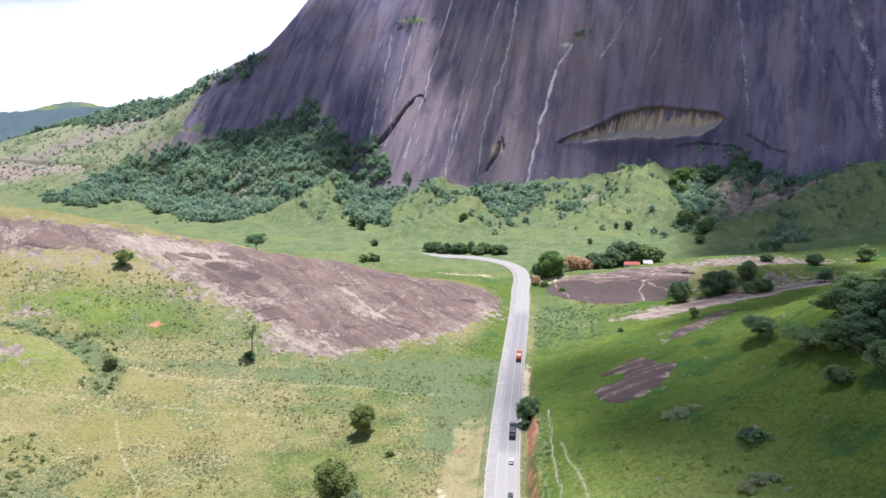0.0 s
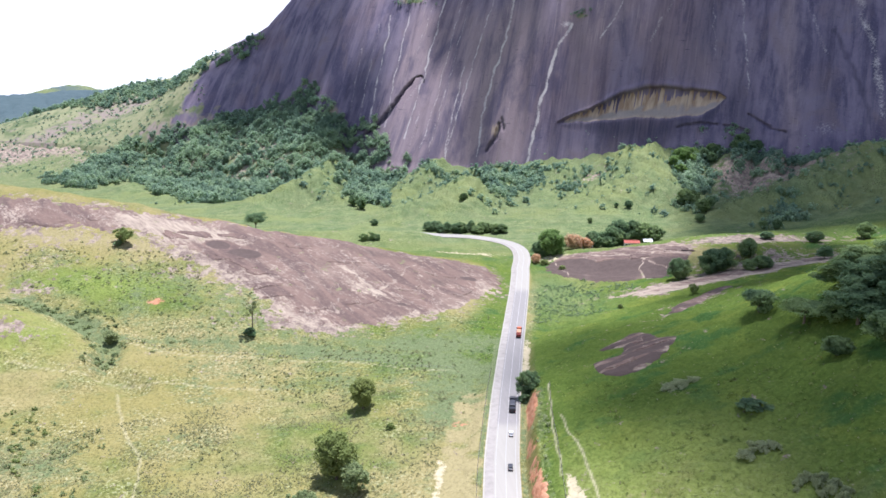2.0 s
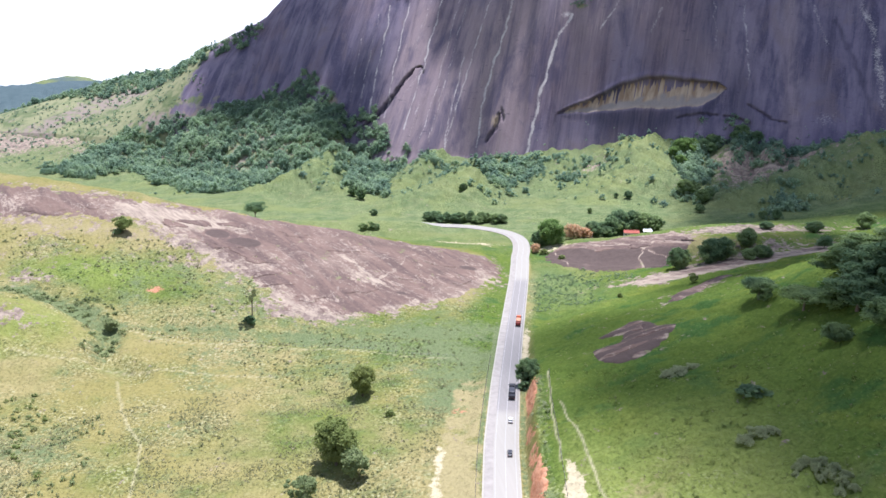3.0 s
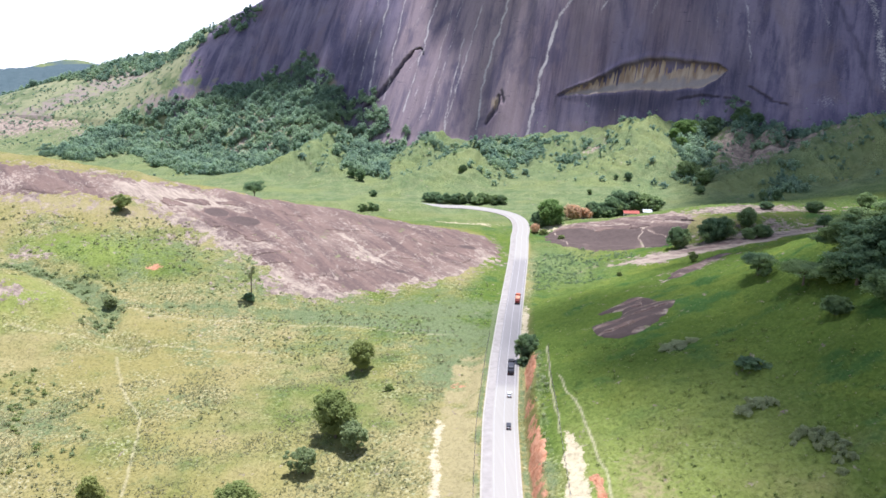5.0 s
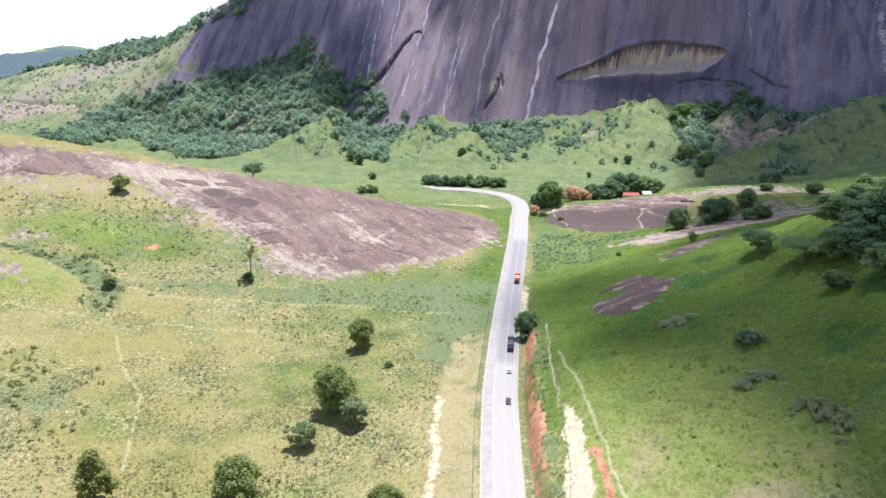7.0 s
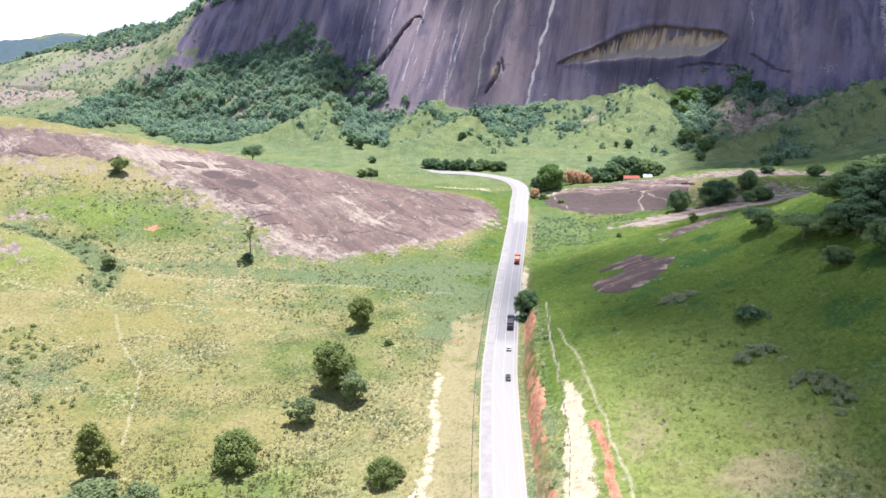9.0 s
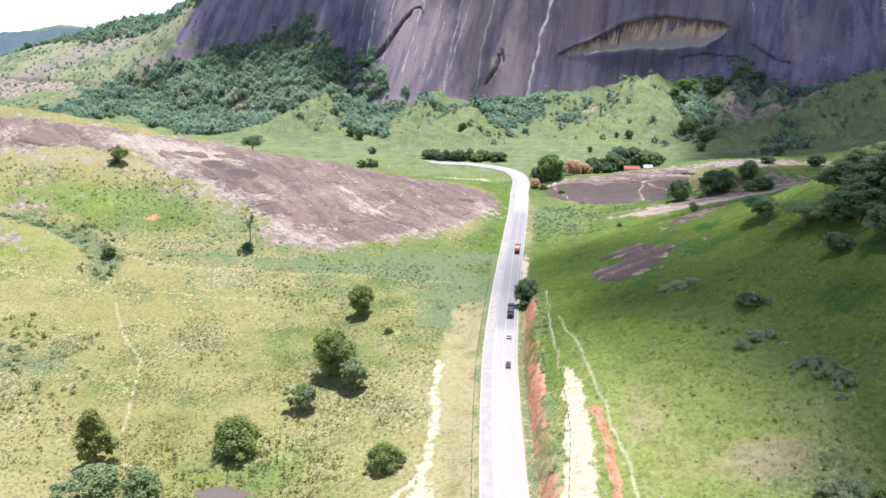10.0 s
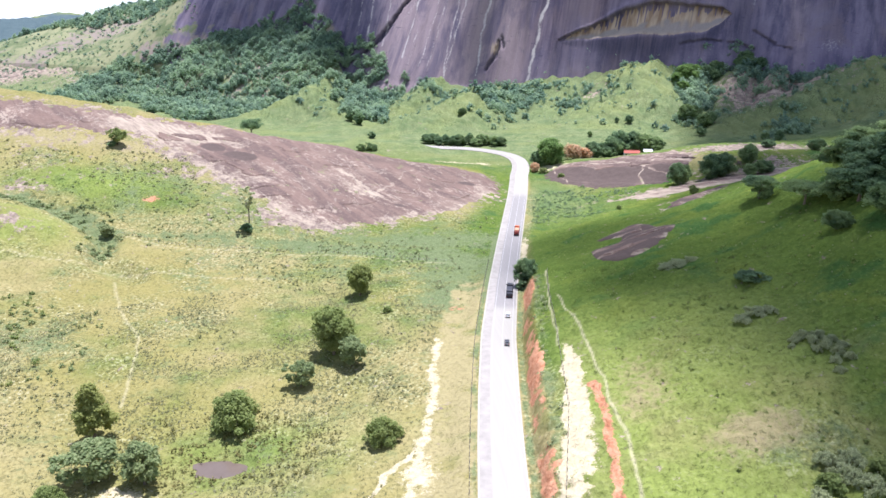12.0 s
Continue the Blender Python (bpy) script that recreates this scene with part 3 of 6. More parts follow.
CH = (-74.0, 838.0)
CT = (0.917, -0.399)
CN = (0.399, 0.917)
TOP_U = (-1100, -900, -800, -700, -620, -553, -470, -400, -350, -318, -286, -262, -244, -207, -170, -120, -60, 40, 200, 500, 900)
TOP_Z = (-10, 0, 12, 38, 74, 114, 134, 154, 170, 178, 188, 212, 268, 390, 455, 470, 475, 480, 490, 460, 200)


def mountain(u, v):
    """Height of the granite mountain at u metres along the chord of its foot and v metres behind that."""
    top = np.interp(u, TOP_U, TOP_Z) - 18.0
    steep = 0.5 + 1.05 * sst(-480, -250, u) + 0.85 * sst(20, 130, u) - 0.85 * sst(240, 360, u)
    d = v + 9.0 - 20.0 * bump(u, 0 * u, -185, 0, 110, 9) + 5.0 * waves(u, v * 0.3, 150, 0.4)
    dd = np.clip(d, 0, None)
    z = top * np.tanh(steep * dd / np.maximum(top, 20)) * (1 - 0.6 * sst(350, 900, dd))
    z = 18.0 + z + np.clip(d, -70, 0) * 1.3
    # the wooded talus at its western foot
    w = sst(-345, -265, u) * sst(-15, -75, u)
    talus = 3.0 + 0.62 * (v + 62.0) + 2.0 * waves(u, v, 45, 1.0)
    return np.maximum(z, talus * w - 60.0 * (1 - w))


def to_uv(x, y):
    return (x - CH[0]) * CT[0] + (y - CH[1]) * CT[1], (x - CH[0]) * CN[0] + (y - CH[1]) * CN[1]


def height(x, y):
    """The upper of the valley ground and the mountain."""
    return np.maximum(ground(x, y), mountain(*to_uv(np.asarray(x, float), np.asarray(y, float))))

# ---- the land ----
K = 1.2  # metres to one unit of the site plan, in which the land is drawn


def sheet(name, pts, rows, cols, mat, values, closed=False):
    """A mesh from a grid of points, with one named value a point."""
    a = np.arange(rows * cols).reshape(rows, cols)
    if closed:
        b = np.concatenate([a, a[:, :1]], axis=1)
    else:
        b = a
    faces = np.stack([b[:-1, :-1], b[:-1, 1:], b[1:, 1:], b[1:, :-1]], axis=-1).reshape(-1, 4)
    me = bpy.data.meshes.new(name)
    me.vertices.add(rows * cols)
    me.vertices.foreach_set("co", np.ascontiguousarray(pts * K, dtype=np.float32).ravel())
    n = len(faces)
    me.loops.add(n * 4)
    me.loops.foreach_set("vertex_index", faces.astype(np.int32).ravel())
    me.polygons.add(n)
    me.polygons.foreach_set("loop_start", np.arange(0, n * 4, 4, dtype=np.int32))
    me.polygons.foreach_set("use_smooth", np.ones(n, dtype=bool))
    me.update(calc_edges=True)
    for key, v in values.items():
        if v.ndim == 2 and v.shape[1] == 3:
            me.attributes.new(key, "FLOAT_VECTOR", "POINT").data.foreach_set("vector", v.astype(np.float32).ravel())
        else:
            me.attributes.new(key, "FLOAT", "POINT").data.foreach_set("value", v.astype(np.float32).ravel())
    me.materials.append(mat)
    return new(name, me)


def inside(x, y, pts):
    """Signed distance from a closed outline, positive inside."""
    ring = list(pts) + [pts[0]]
    d = line_gap(x, y, ring)
    odd = np.zeros(x.shape, bool)
    for (ax, ay), (bx, by) in zip(ring[:-1], ring[1:]):
        cross = (ay > y) != (by > y)
        with np.errstate(divide="ignore", invalid="ignore"):
            odd ^= cross & (x < (bx - ax) * (y - ay) / (by - ay + 1e-12) + ax)
    return np.where(odd, d, -d)


BIG_SLAB = ((-260, 412), (-243, 410), (-175, 413), (-151, 419), (-123, 422), (-79, 424), (-40, 427), (-4, 428), (17, 424), (25, 404), (21, 380), (-3, 353), (-29, 334), (-53, 325), (-77, 321), (-89, 334), (-100, 350), (-122, 371), (-140, 377), (-158, 386), (-172, 392), (-184, 387), (-204, 386), (-232, 379), (-262, 376))
HILL_ROCK = ((46, 244), (47.5, 251), (52, 252.5), (56, 252), (58.5, 256), (59, 261), (56, 263.5), (52, 262.5), (51, 266), (59, 271), (64, 275), (68, 273), (71, 265), (72, 259), (76, 254), (74.5, 249), (71, 244.5), (67, 239.5), (61, 235), (58, 234), (52, 235.5), (48, 237.5), (47, 241))
HILL_BAND = ((82, 290), (90, 300), (103, 316), (118, 338), (126, 342), (123, 330), (111, 310), (99, 296), (87, 286))
SHELF = ((84, 369), (129, 389), (155, 390), (194, 394), (190, 380), (150, 370), (118, 366), (96, 362))


BARE_BAND = ((-647, 1083), (-595, 1079), (-554, 1115), (-520, 1180), (-470, 1160), (-398, 1078), (-442, 1063), (-486, 1072), (-550, 1051), (-547, 956), (-600, 920), (-700, 950), (-700, 1060))
BARE_EDGE = ((-429, 1008), (-396, 1002), (-345, 984), (-300, 968), (-330, 960), (-364, 965), (-403, 977))
ROCKY = ((205, 660), (222, 694), (251, 694), (293, 687), (310, 650), (281, 625), (227, 582), (192, 575))


def cover(x, y, z):
    """What grows or lies where: lush grass, sand, red earth, scrub, bare rock, plus painted haze."""
    rx = road_x(y)
    side = x - rx
    east = sst(6, 14, side) * sst(430, 380, y)
    # the east slope's near end is painted less lush, for its sunlit look
    lush = 0.20 + 0.80 * east * (0.62 + 0.38 * sst(135, 200, y + 0.35 * x - 20))
    lush = lush + 0.45 * bump(x, y, -165, 340, 36, 17) + 0.42 * bump(x, y, -50, 152, 30, 13) + 0.32 * bump(x, y, -125, 335, 60, 30) + 0.35 * bump(x, y, -45, 215, 40, 30)
    lush = lush + 0.50 * sst(414, 440, y) * sst(900, 800, y) + 0.05 * sst(800, 900, y) - 0.45 * sst(820, 900, y) * sst(-320, -400, x) - 0.25 * bump(x, y, 45, 145, 25, 28) - 0.3 * bump(x, y, 62, 125, 16, 12)
    lush = lush + 0.65 * sst(-30, -9, side) * sst(-4, -6, side) * sst(262, 300, y) * sst(470, 440, y) + 0.6 * sst(130, 160, x) * sst(400, 425, y) * sst(520, 480, y) + 0.55 * bump(x, y, 44, 425, 20, 36) * sst(5, 7, side) + 0.55 * sst(2350, 2500, y) + 0.5 * bump(x, y, -230, 250, 60, 18) + 0.55 * bump(x, y, -12, 300, 55, 42)
    lush = np.clip(lush + 0.12 * waves(x, y, 40, 4.0), 0, 1)
    dirt = 0 * x
    # sandy strip and tracks west of the road
    straw = 0.76 * sst(3.5, -1, np.abs(side + 12.0) - 5.0 + 1.2 * waves(x, y, 12, 1.0)) * sst(272, 240, y) * sst(60, 90, y) * (1 + 0.45 * waves(x, y, 13, 3.0))
    straw = np.maximum(straw, 0.62 * bump(x, y, 61, 127, 10, 7) + 0.5 * bump(x, y, 43, 158, 9, 12) + 0.5 * bump(x, y, 40, 143, 10, 8) + 0.42 * bump(x, y, 53, 124, 9, 8))
    straw = np.maximum(straw, 0.75 * bump(x, y, -205, 376, 34, 9) + 0.6 * bump(x, y, -160, 376, 20, 8))
    dirt = np.maximum(dirt, 0.66 * sst(3.0, 0.0, line_gap(x + 0.5 * waves(x, y, 14), y, ((-5, 205), (-6, 186), (-5, 173), (-6, 158), (-7.5, 146), (-8.5, 135), (-10, 120), (-12, 95)))))
    dirt = np.maximum(dirt, 0.72 * bump(x, y, -7, 137, 5, 8))
    dirt = np.maximum(dirt, 0.8 * sst(1.6, 0.3, line_gap(x + 0.5 * waves(x, y, 7), y, ((-8, 146), (-14, 139), (-17, 131), (-20, 118)))))
    dirt = np.maximum(dirt, 0.8 * bump(x, y, -72, 137, 7, 4))
    path = 0 * x
    for way, w in ((((-124, 257), (-118, 243), (-111, 231), (-97, 210), (-92, 198), (-90, 189), (-86, 172)), 1.3), (((-169, 264), (-150, 263), (-133, 266), (-108, 267), (-68, 262)), 1.3), (((-136, 294), (-109, 291), (-82, 291), (-52, 290), (-23, 280), (-1, 279)), 1.3)):
        path = np.maximum(path, 0.42 * sst(0.55 * w, 0.0, line_gap(x + 0.5 * waves(x, y, 16, 1.0), y, way)))
    dirt = np.maximum(dirt, 0.45 * bump(x, y, -107, 268, 6, 3))
    # the bulldozed strip on top of the cutting
    east_strip = ((28.5, 180), (30.5, 172), (30, 152), (29, 139), (28, 128), (25.5, 118), (22, 100), (17, 100), (19.5, 121), (22.5, 134), (25.5, 155))
    dirt = np.maximum(dirt, (0.95 - 0.5 * sst(140, 125, y) * sst(-1, 1, waves(x, y, 5, 2.0))) * sst(-2.4, 1.6, inside(x, y, east_strip) + 0.5 * waves(x, y, 11, 0.6) + 0.25 * waves(x, y, 4, 1.6)))
    path = np.maximum(path, 0.72 * sst(0.45, 0.0, line_gap(x + 0.35 * waves(x, y, 15, 2.0), y, ((31, 246), (29.5, 225), (28, 208), (27, 180)))))
    path = np.maximum(path, 0.72 * sst(0.5, 0.0, line_gap(x + 0.45 * waves(x, y, 17, 2.0), y, ((31, 215), (33, 190), (34, 166), (34.5, 145), (35, 130), (34, 115), (33, 95)))))
    dirt = np.maximum(dirt, 0.72 * sst(8.6, 7.0, side + 0.6 * waves(x, y, 13, 1.0)) * sst(4.5, 5.5, side) * sst(256, 264, y) * sst(330, 300, y))
    dirt = np.maximum(dirt, 0.62 * sst(420, 445, y) * bump(x, y, 58, 452, 14, 10))
    dirt = np.maximum(dirt, 0.6 * bump(x, y, 5, 466, 26, 6))
    # red cuttings
    red = 1.0 * sst(6.5, 8.2, side) * sst(12.0, 9.2, side + 0.8 * waves(x, y, 9, 1.0)) * sst(250, 240, y) * (0.62 + 0.75 * waves(x, y, 15, 2.0) + 0.25 * waves(x, y, 5, 1.0))
    red = np.maximum(red, 0.85 * sst(2.3, 0.2, line_gap(x + 0.45 * waves(x, y, 9, 1.0), y, ((32, 156), (32.5, 145), (32, 136), (31, 122), (29.5, 110), (27, 90)))) * (0.95 + 0.12 * waves(x, y, 7)))
    red = np.maximum(red, 0.8 * bump(x, y, -138, 331, 5, 3) + 0.5 * bump(x, y, 0, 233, 5, 4))
    # weeds, gullies and scrub
    scrub = 0.16 + 0.16 * waves(x, y, 34, 6.0)
    scrub = scrub + 0.5 * sst(9, 1.5, line_gap(x, y, ((-190, 318), (-165, 305), (-145, 296), (-138, 282), (-139, 274)))) + 0.38 * sst(8, 1, line_gap(x, y, ((-136, 298), (-100, 300), (-60, 300), (-20, 286), (5, 284))))
    scrub = scrub + 0.25 * bump(x, y, -84, 224, 11, 20) + 0.55 * bump(x, y, -125, 205, 16, 22) + 0.35 * bump(x, y, -5, 240, 14, 12) + 0.3 * bump(x, y, -150, 352, 60, 12)
    scrub = scrub + 0.55 * sst(9.5, 11, side) * sst(16, 12, side) * sst(255, 240, y) + 0.4 * sst(300, 330, y) * sst(410, 380, y) * bump(x, y, 50, 370, 30, 40)
    scrub = scrub + 0.34 * sst(650, 710, y + 0.33 * x) * sst(9, 3, spurs(x, y)) + 0.6 * bump(x, y, 72, 120, 12, 10)
    scrub = scrub - 0.25 * east + 0.3 * bump(x, y, 46, 150, 14, 16) + 0.3 * bump(x, y, 56, 122, 10, 8)
    scrub = scrub + 0.58 * bump(x, y, -30, 312, 52, 18) + 0.58 * bump(x, y, 2, 272, 22, 44) + 0.30 * bump(x, y, -60, 275, 60, 22) + 0.38 * bump(x, y, -180, 312, 40, 16) + 0.34 * bump(x, y, -110, 330, 34, 20) + 0.3 * bump(x, y, -205, 225, 40, 30) + 0.25 * bump(x, y, -15, 175, 14, 20)
    scrub = scrub + (0.16 + 0.14 * waves(x, y, 60, 2.0)) * sst(540, 600, y)
    scrub = scrub + 0.5 * sst(5.2, 5.8, np.abs(side)) * sst(7.6, 6.6, np.abs(side)) * sst(330, 300, y)
    # rock showing through thin soil
    rock = 0.62 * bump(x, y, -118, 372, 34, 20) + 0.35 * bump(x, y, -200, 374, 34, 8) + 0.22 * bump(x, y, -200, 350, 40, 14) + 0.6 * bump(x, y, -196, 331, 12, 7) + 0.55 * bump(x, y, -70, 322, 30, 8)
    rock = rock + 0.5 * bump(x, y, 100, 380, 34, 8, 15) + 0.45 * bump(x, y, 100, 300, 30, 8, 30) + 0.8 * bump(x, y, 246, 652, 28, 32) + 0.55 * bump(x, y, 300, 640, 30, 26) + 0.5 * bump(x, y, 120, 690, 14, 20) + 0.95 * bump(x, y, 172, 436, 56, 13) + 0.6 * bump(x, y, 160, 402, 46, 10) + 0.75 * bump(x, y, -560, 1010, 130, 34) + 0.7 * bump(x, y, -440, 925, 60, 26, -35) + 0.6 * bump(x, y, -650, 930, 70, 22)
    rock = rock + 0.36 * np.exp(-(inside(x, y, BIG_SLAB) / 7.0) ** 2) * (1 + 0.6 * waves(x, y, 22, 2.0)) + 0.42 * np.exp(-(inside(x, y, SHELF) / 5.0) ** 2)
    rock = rock + 0.62 * bump(x, y, -174, 282, 15, 6) + 0.42 * sst(-14, 16, inside(x, y, BARE_BAND)) + 0.42 * sst(-6, 10, inside(x, y, BARE_EDGE)) + 0.30 * sst(-8, 10, inside(x, y, ROCKY))
    scrub = scrub + 0.30 * sst(0.5, 3.5, ground(x - 16, y) + ground(x + 16, y) - 2 * ground(x, y)) * sst(600, 660, y)
    # cool and wood hold painted haze for the far country; cool also the marsh
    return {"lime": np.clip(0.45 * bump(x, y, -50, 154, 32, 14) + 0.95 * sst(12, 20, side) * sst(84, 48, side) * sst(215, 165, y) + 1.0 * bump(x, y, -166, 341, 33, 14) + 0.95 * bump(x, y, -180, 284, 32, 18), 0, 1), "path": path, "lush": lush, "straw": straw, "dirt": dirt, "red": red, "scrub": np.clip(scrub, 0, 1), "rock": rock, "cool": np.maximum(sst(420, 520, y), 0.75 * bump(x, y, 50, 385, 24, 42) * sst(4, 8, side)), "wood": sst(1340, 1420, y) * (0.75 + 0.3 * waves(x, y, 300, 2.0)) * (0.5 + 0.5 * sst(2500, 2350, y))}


def build_ground():
    front = np.radians(np.linspace(-37, 37, 560))
    rest = np.radians(np.linspace(37, 323, 60)[1:-1])
    ang = np.concatenate([front, rest])
    rad = np.concatenate([[0.02], np.geomspace(2, 95, 24), np.geomspace(97, 1150, 620), np.geomspace(1170, 4050, 50)])
    r, a = np.meshgrid(rad, ang, indexing="ij")
    x, y = (r * np.sin(a)).ravel(), (r * np.cos(a)).ravel()
    z = ground(x, y)
    side = np.abs(x - road_x(y))
    quiet = 1 - np.maximum(sst(-4, -1, inside(x, y, HILL_ROCK)), np.maximum(sst(-4, -1, inside(x, y, HILL_BAND)), sst(-4, -1, inside(x, y, SHELF))))
    rough = quiet * sst(7.5, 14, side) * sst(900, 500, y) * (1 + 0.9 * sst(10, 20, x - road_x(y)))
    z = z + rough * (0.16 * waves(x, y, 5.0, 0.2) + 0.10 * waves(x, y, 2.3, 1.1))
    z = z + quiet * 0.45 * waves(x, y, 11, 2.6) * sst(12, 24, x - road_x(y)) * sst(420, 380, y)
    # broken lip of the cuttings
    lip = sst(6.0, 8.0, x - road_x(y)) * sst(14, 10, x - road_x(y)) * sst(255, 240, y)
    z = z + lip * (0.7 * waves(x, y, 6.0, 3.0) + 0.35 * waves(x, y, 2.6, 5.0))
    pond_d = np.hypot((x + 53.5) / 6.0, (y - 147.5) / 3.4) + 0.12 * waves(x, y, 5, 1.0)
    z = np.where(pond_d < 1.5, np.minimum(z, -5.15 + 0.9 * (pond_d - 1.0)), z)
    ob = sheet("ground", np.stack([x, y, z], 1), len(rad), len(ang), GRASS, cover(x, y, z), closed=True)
    return tagged(ob, "green and yellow pasture with worn tracks and red earth", "ground", kind="structure")


FLAKE = ((17, 101, 0.5), (14, 106, 0.7), (9, 108, 0.9), (3, 106, 1.2), (-5, 93, 2.0), (-13, 77, 3.0), (-22, 62, 4.2), (-31, 52, 3.2), (-43, 43, 0.8))


def build_mountain():
    u1 = np.concatenate([np.linspace(-1150, -345, 150)[:-1], np.linspace(-345, 480, 620), np.linspace(480, 1150, 60)[1:]])
    v1 = np.concatenate([np.linspace(-84, -14, 36)[:-1], np.linspace(-14, 150, 270), np.geomspace(151, 950, 70)])
    u, v = np.meshgrid(u1, v1, indexing="ij")
    u, v = u.ravel(), v.ravel()
    z = mountain(u, v)
    face = sst(-300, -200, u)
    back = np.zeros_like(u)
    # broad ribs and hollows that run down the wall
    back = back + face * (3.0 * waves(u, z * 0.10, 46, 0.9) + 1.1 * waves(u, z * 0.12, 15, 2.2) + 0.12 * waves(u, z * 0.1, 6, 0.3))
    # the long tan scar under its overhanging lip
    mid = np.interp(u, (180, 212, 245, 268, 298, 320, 338), (62, 71, 81, 85, 85, 85, 89))
    half = np.interp(u, (180, 195, 212, 245, 268, 284, 300, 318, 330, 338), (0, 3.2, 5.5, 12.0, 13.0, 13.5, 12.0, 10.5, 7.0, 0))
    q = (z - mid + 0.7 * waves(u, z, 22, 1.0)) / np.maximum(half, 0.01)
    lens = np.where(half > 0.1, sst(1.04, 0.90, q) * sst(-1.35, -0.8, q), 0)
    back = back + lens * (2.0 + 5.0 * sst(-1, 0.9, q))
    lip = np.where(half > 0.1, np.exp(-((q - 1.25) / 0.18) ** 2), 0)
    back = back - 2.0 * lip
    drip = sst(0.05, 0.55, waves(u, z * 0.04, 5.0, 0.7) + 0.5 * waves(u, z * 0.04, 2.2, 1.9)) * sst(0.15, 0.7, q)
    drip = np.maximum(drip, 0.9 * sst(0.1, 0.5, waves(u, 0 * z, 2.6, 3.1) + 0.4 * waves(u, 0 * z, 9, 1.0)) * sst(-0.35, 0.35, q + 0.5 * waves(u, 0 * z, 6, 4.0)))
    drip = np.maximum(drip, sst(3.2, 1.5, np.abs(u - 287)) * sst(-0.2, 0.2, q))
    scar = lens * (0.42 + 0.45 * sst(0.9, 0.25, q)) * sst(182, 196, u) * (1 - 0.95 * drip)
    # the slanting crack and the smaller flakes
    def gash(pts, wide, deep):
        g = sst(wide, wide * 0.55, line_gap(u, z, pts) + 0.8 * waves(u, z, 8, 2.0))
        return g * deep
    cut = 0 * u
    for (au, az, aw), (bu, bz, bw) in zip(FLAKE[:-1], FLAKE[1:]):
        g = line_gap(u, z, ((au, az), (bu, bz))) + 0.7 * waves(u, z, 9, 2.0) + 0.4 * waves(u, z, 4, 1.0)
        t = np.clip(((u - au) * (bu - au) + (z - az) * (bz - az)) / ((bu - au) ** 2 + (bz - az) ** 2), 0, 1)
        w = aw + (bw - aw) * t
        cut = np.maximum(cut, 5.5 * sst(w * 1.25, w * 0.35, g))
    cut = cut + gash(((120, 60), (119, 48), (110, 33)), 2.4, 3.5) + gash(((122, 66), (127, 55)), 1.6, 2.5) + gash(((300, 62), (318, 66), (345, 64), (362, 58)), 1.2, 2.5) + gash(((360, 74), (380, 62), (392, 60)), 1.3, 2.5)
    back = back + cut
    scar = np.maximum(scar, 0.44 * bump(u, z, 116, 54, 7, 12))
    seep = 0.42 * sst(3.5, 0.5, line_gap(u, z, ((13, 103), (7, 92), (2, 82)))) * (cut < 0.5)
    long_runs = (
        (((-53, 178), (-48, 146), (-46, 109), (-40, 56)), 1.2, 0.8),
        (((-27, 179), (-26, 146), (-23, 101), (-17, 53)), 1.2, 0.75),
        (((14, 217), (14, 152), (15, 106), (14, 74), (13, 42)), 1.3, 0.85),
        (((89, 210), (79, 134), (73, 79), (66, 26)), 1.2, 0.7),
        (((114, 208), (112, 150), (99, 87), (100, 27)), 1.4, 0.85),
        (((182, 160), (170, 133), (162, 81), (157, 22)), 1.7, 0.95),
        (((66, 118), (65, 52), (66, 22)), 1.1, 0.8), (((40, 200), (41, 140), (40, 80), (37, 34)), 0.9, 0.65), (((52, 190), (50, 110), (48, 30)), 0.8, 0.6), (((0, 190), (-2, 140), (-3, 110)), 0.8, 0.55), (((-66, 170), (-60, 110), (-56, 64)), 0.9, 0.6))
    short_runs = (
        (((240, 202), (226, 169), (214, 144)), 1.6, 0.55),
        (((336, 201), (343, 168), (357, 94)), 1.3, 0.6),
        (((436, 197), (458, 128), (468, 76)), 4.0, 0.5),
        (((-82, 140), (-77, 100), (-71, 68)), 1.0, 0.5),
        (((283, 190), (271, 163), (263, 141)), 1.4, 0.5),
        (((313, 196), (324, 125)), 1.2, 0.42),
        (((395, 184), (419, 129)), 2.2, 0.45),
        (((70, 84), (69, 32)), 1.0, 0.5), (((24, 70), (22, 34)), 0.9, 0.5), (((-43, 150), (-40, 100)), 0.9, 0.45), (((130, 96), (126, 40)), 0.9, 0.4))
    for pts, w, s in (*long_runs, *short_runs):
        g = line_gap(u + 1.2 * waves(u, z, 26, 0.5), z, pts)
        seep = np.maximum(seep, 1.12 * s * sst(w * 1.7, w * 0.2, g) * (0.85 + 0.25 * waves(u, z, 18, 3.0)))
    seep = np.maximum(seep, 0.8 * bump(u, z, 176, 160, 7, 3))
    # painted shade under the scar, in the cuts and down dark columns, plus stains
    shade_stain = np.where(half > 0.1, 0.8 * sst(-3.2, -1.7, q) * sst(-1.05, -1.35, q), 0) + 0.85 * bump(u, z, 347, 86, 11, 24) + 0.6 * bump(u, z, 360, 64, 9, 14)
    shade_stain = shade_stain + 0.42 * bump(u, z, 250, 50, 55, 13) + 0.5 * np.exp(-((u + 74 + 0.3 * (z - 100)) / 17) ** 2) + 0.5 * bump(u, z, 150, 120, 16, 50) + 0.45 * bump(u, z, 310, 150, 20, 45) + 0.45 * bump(u, z, 420, 120, 12, 50) + 0.6 * sst(3.5, 0.5, line_gap(u + 1.5 * waves(u, z, 14), z, ((424, 150), (440, 118), (452, 92), (458, 70))))
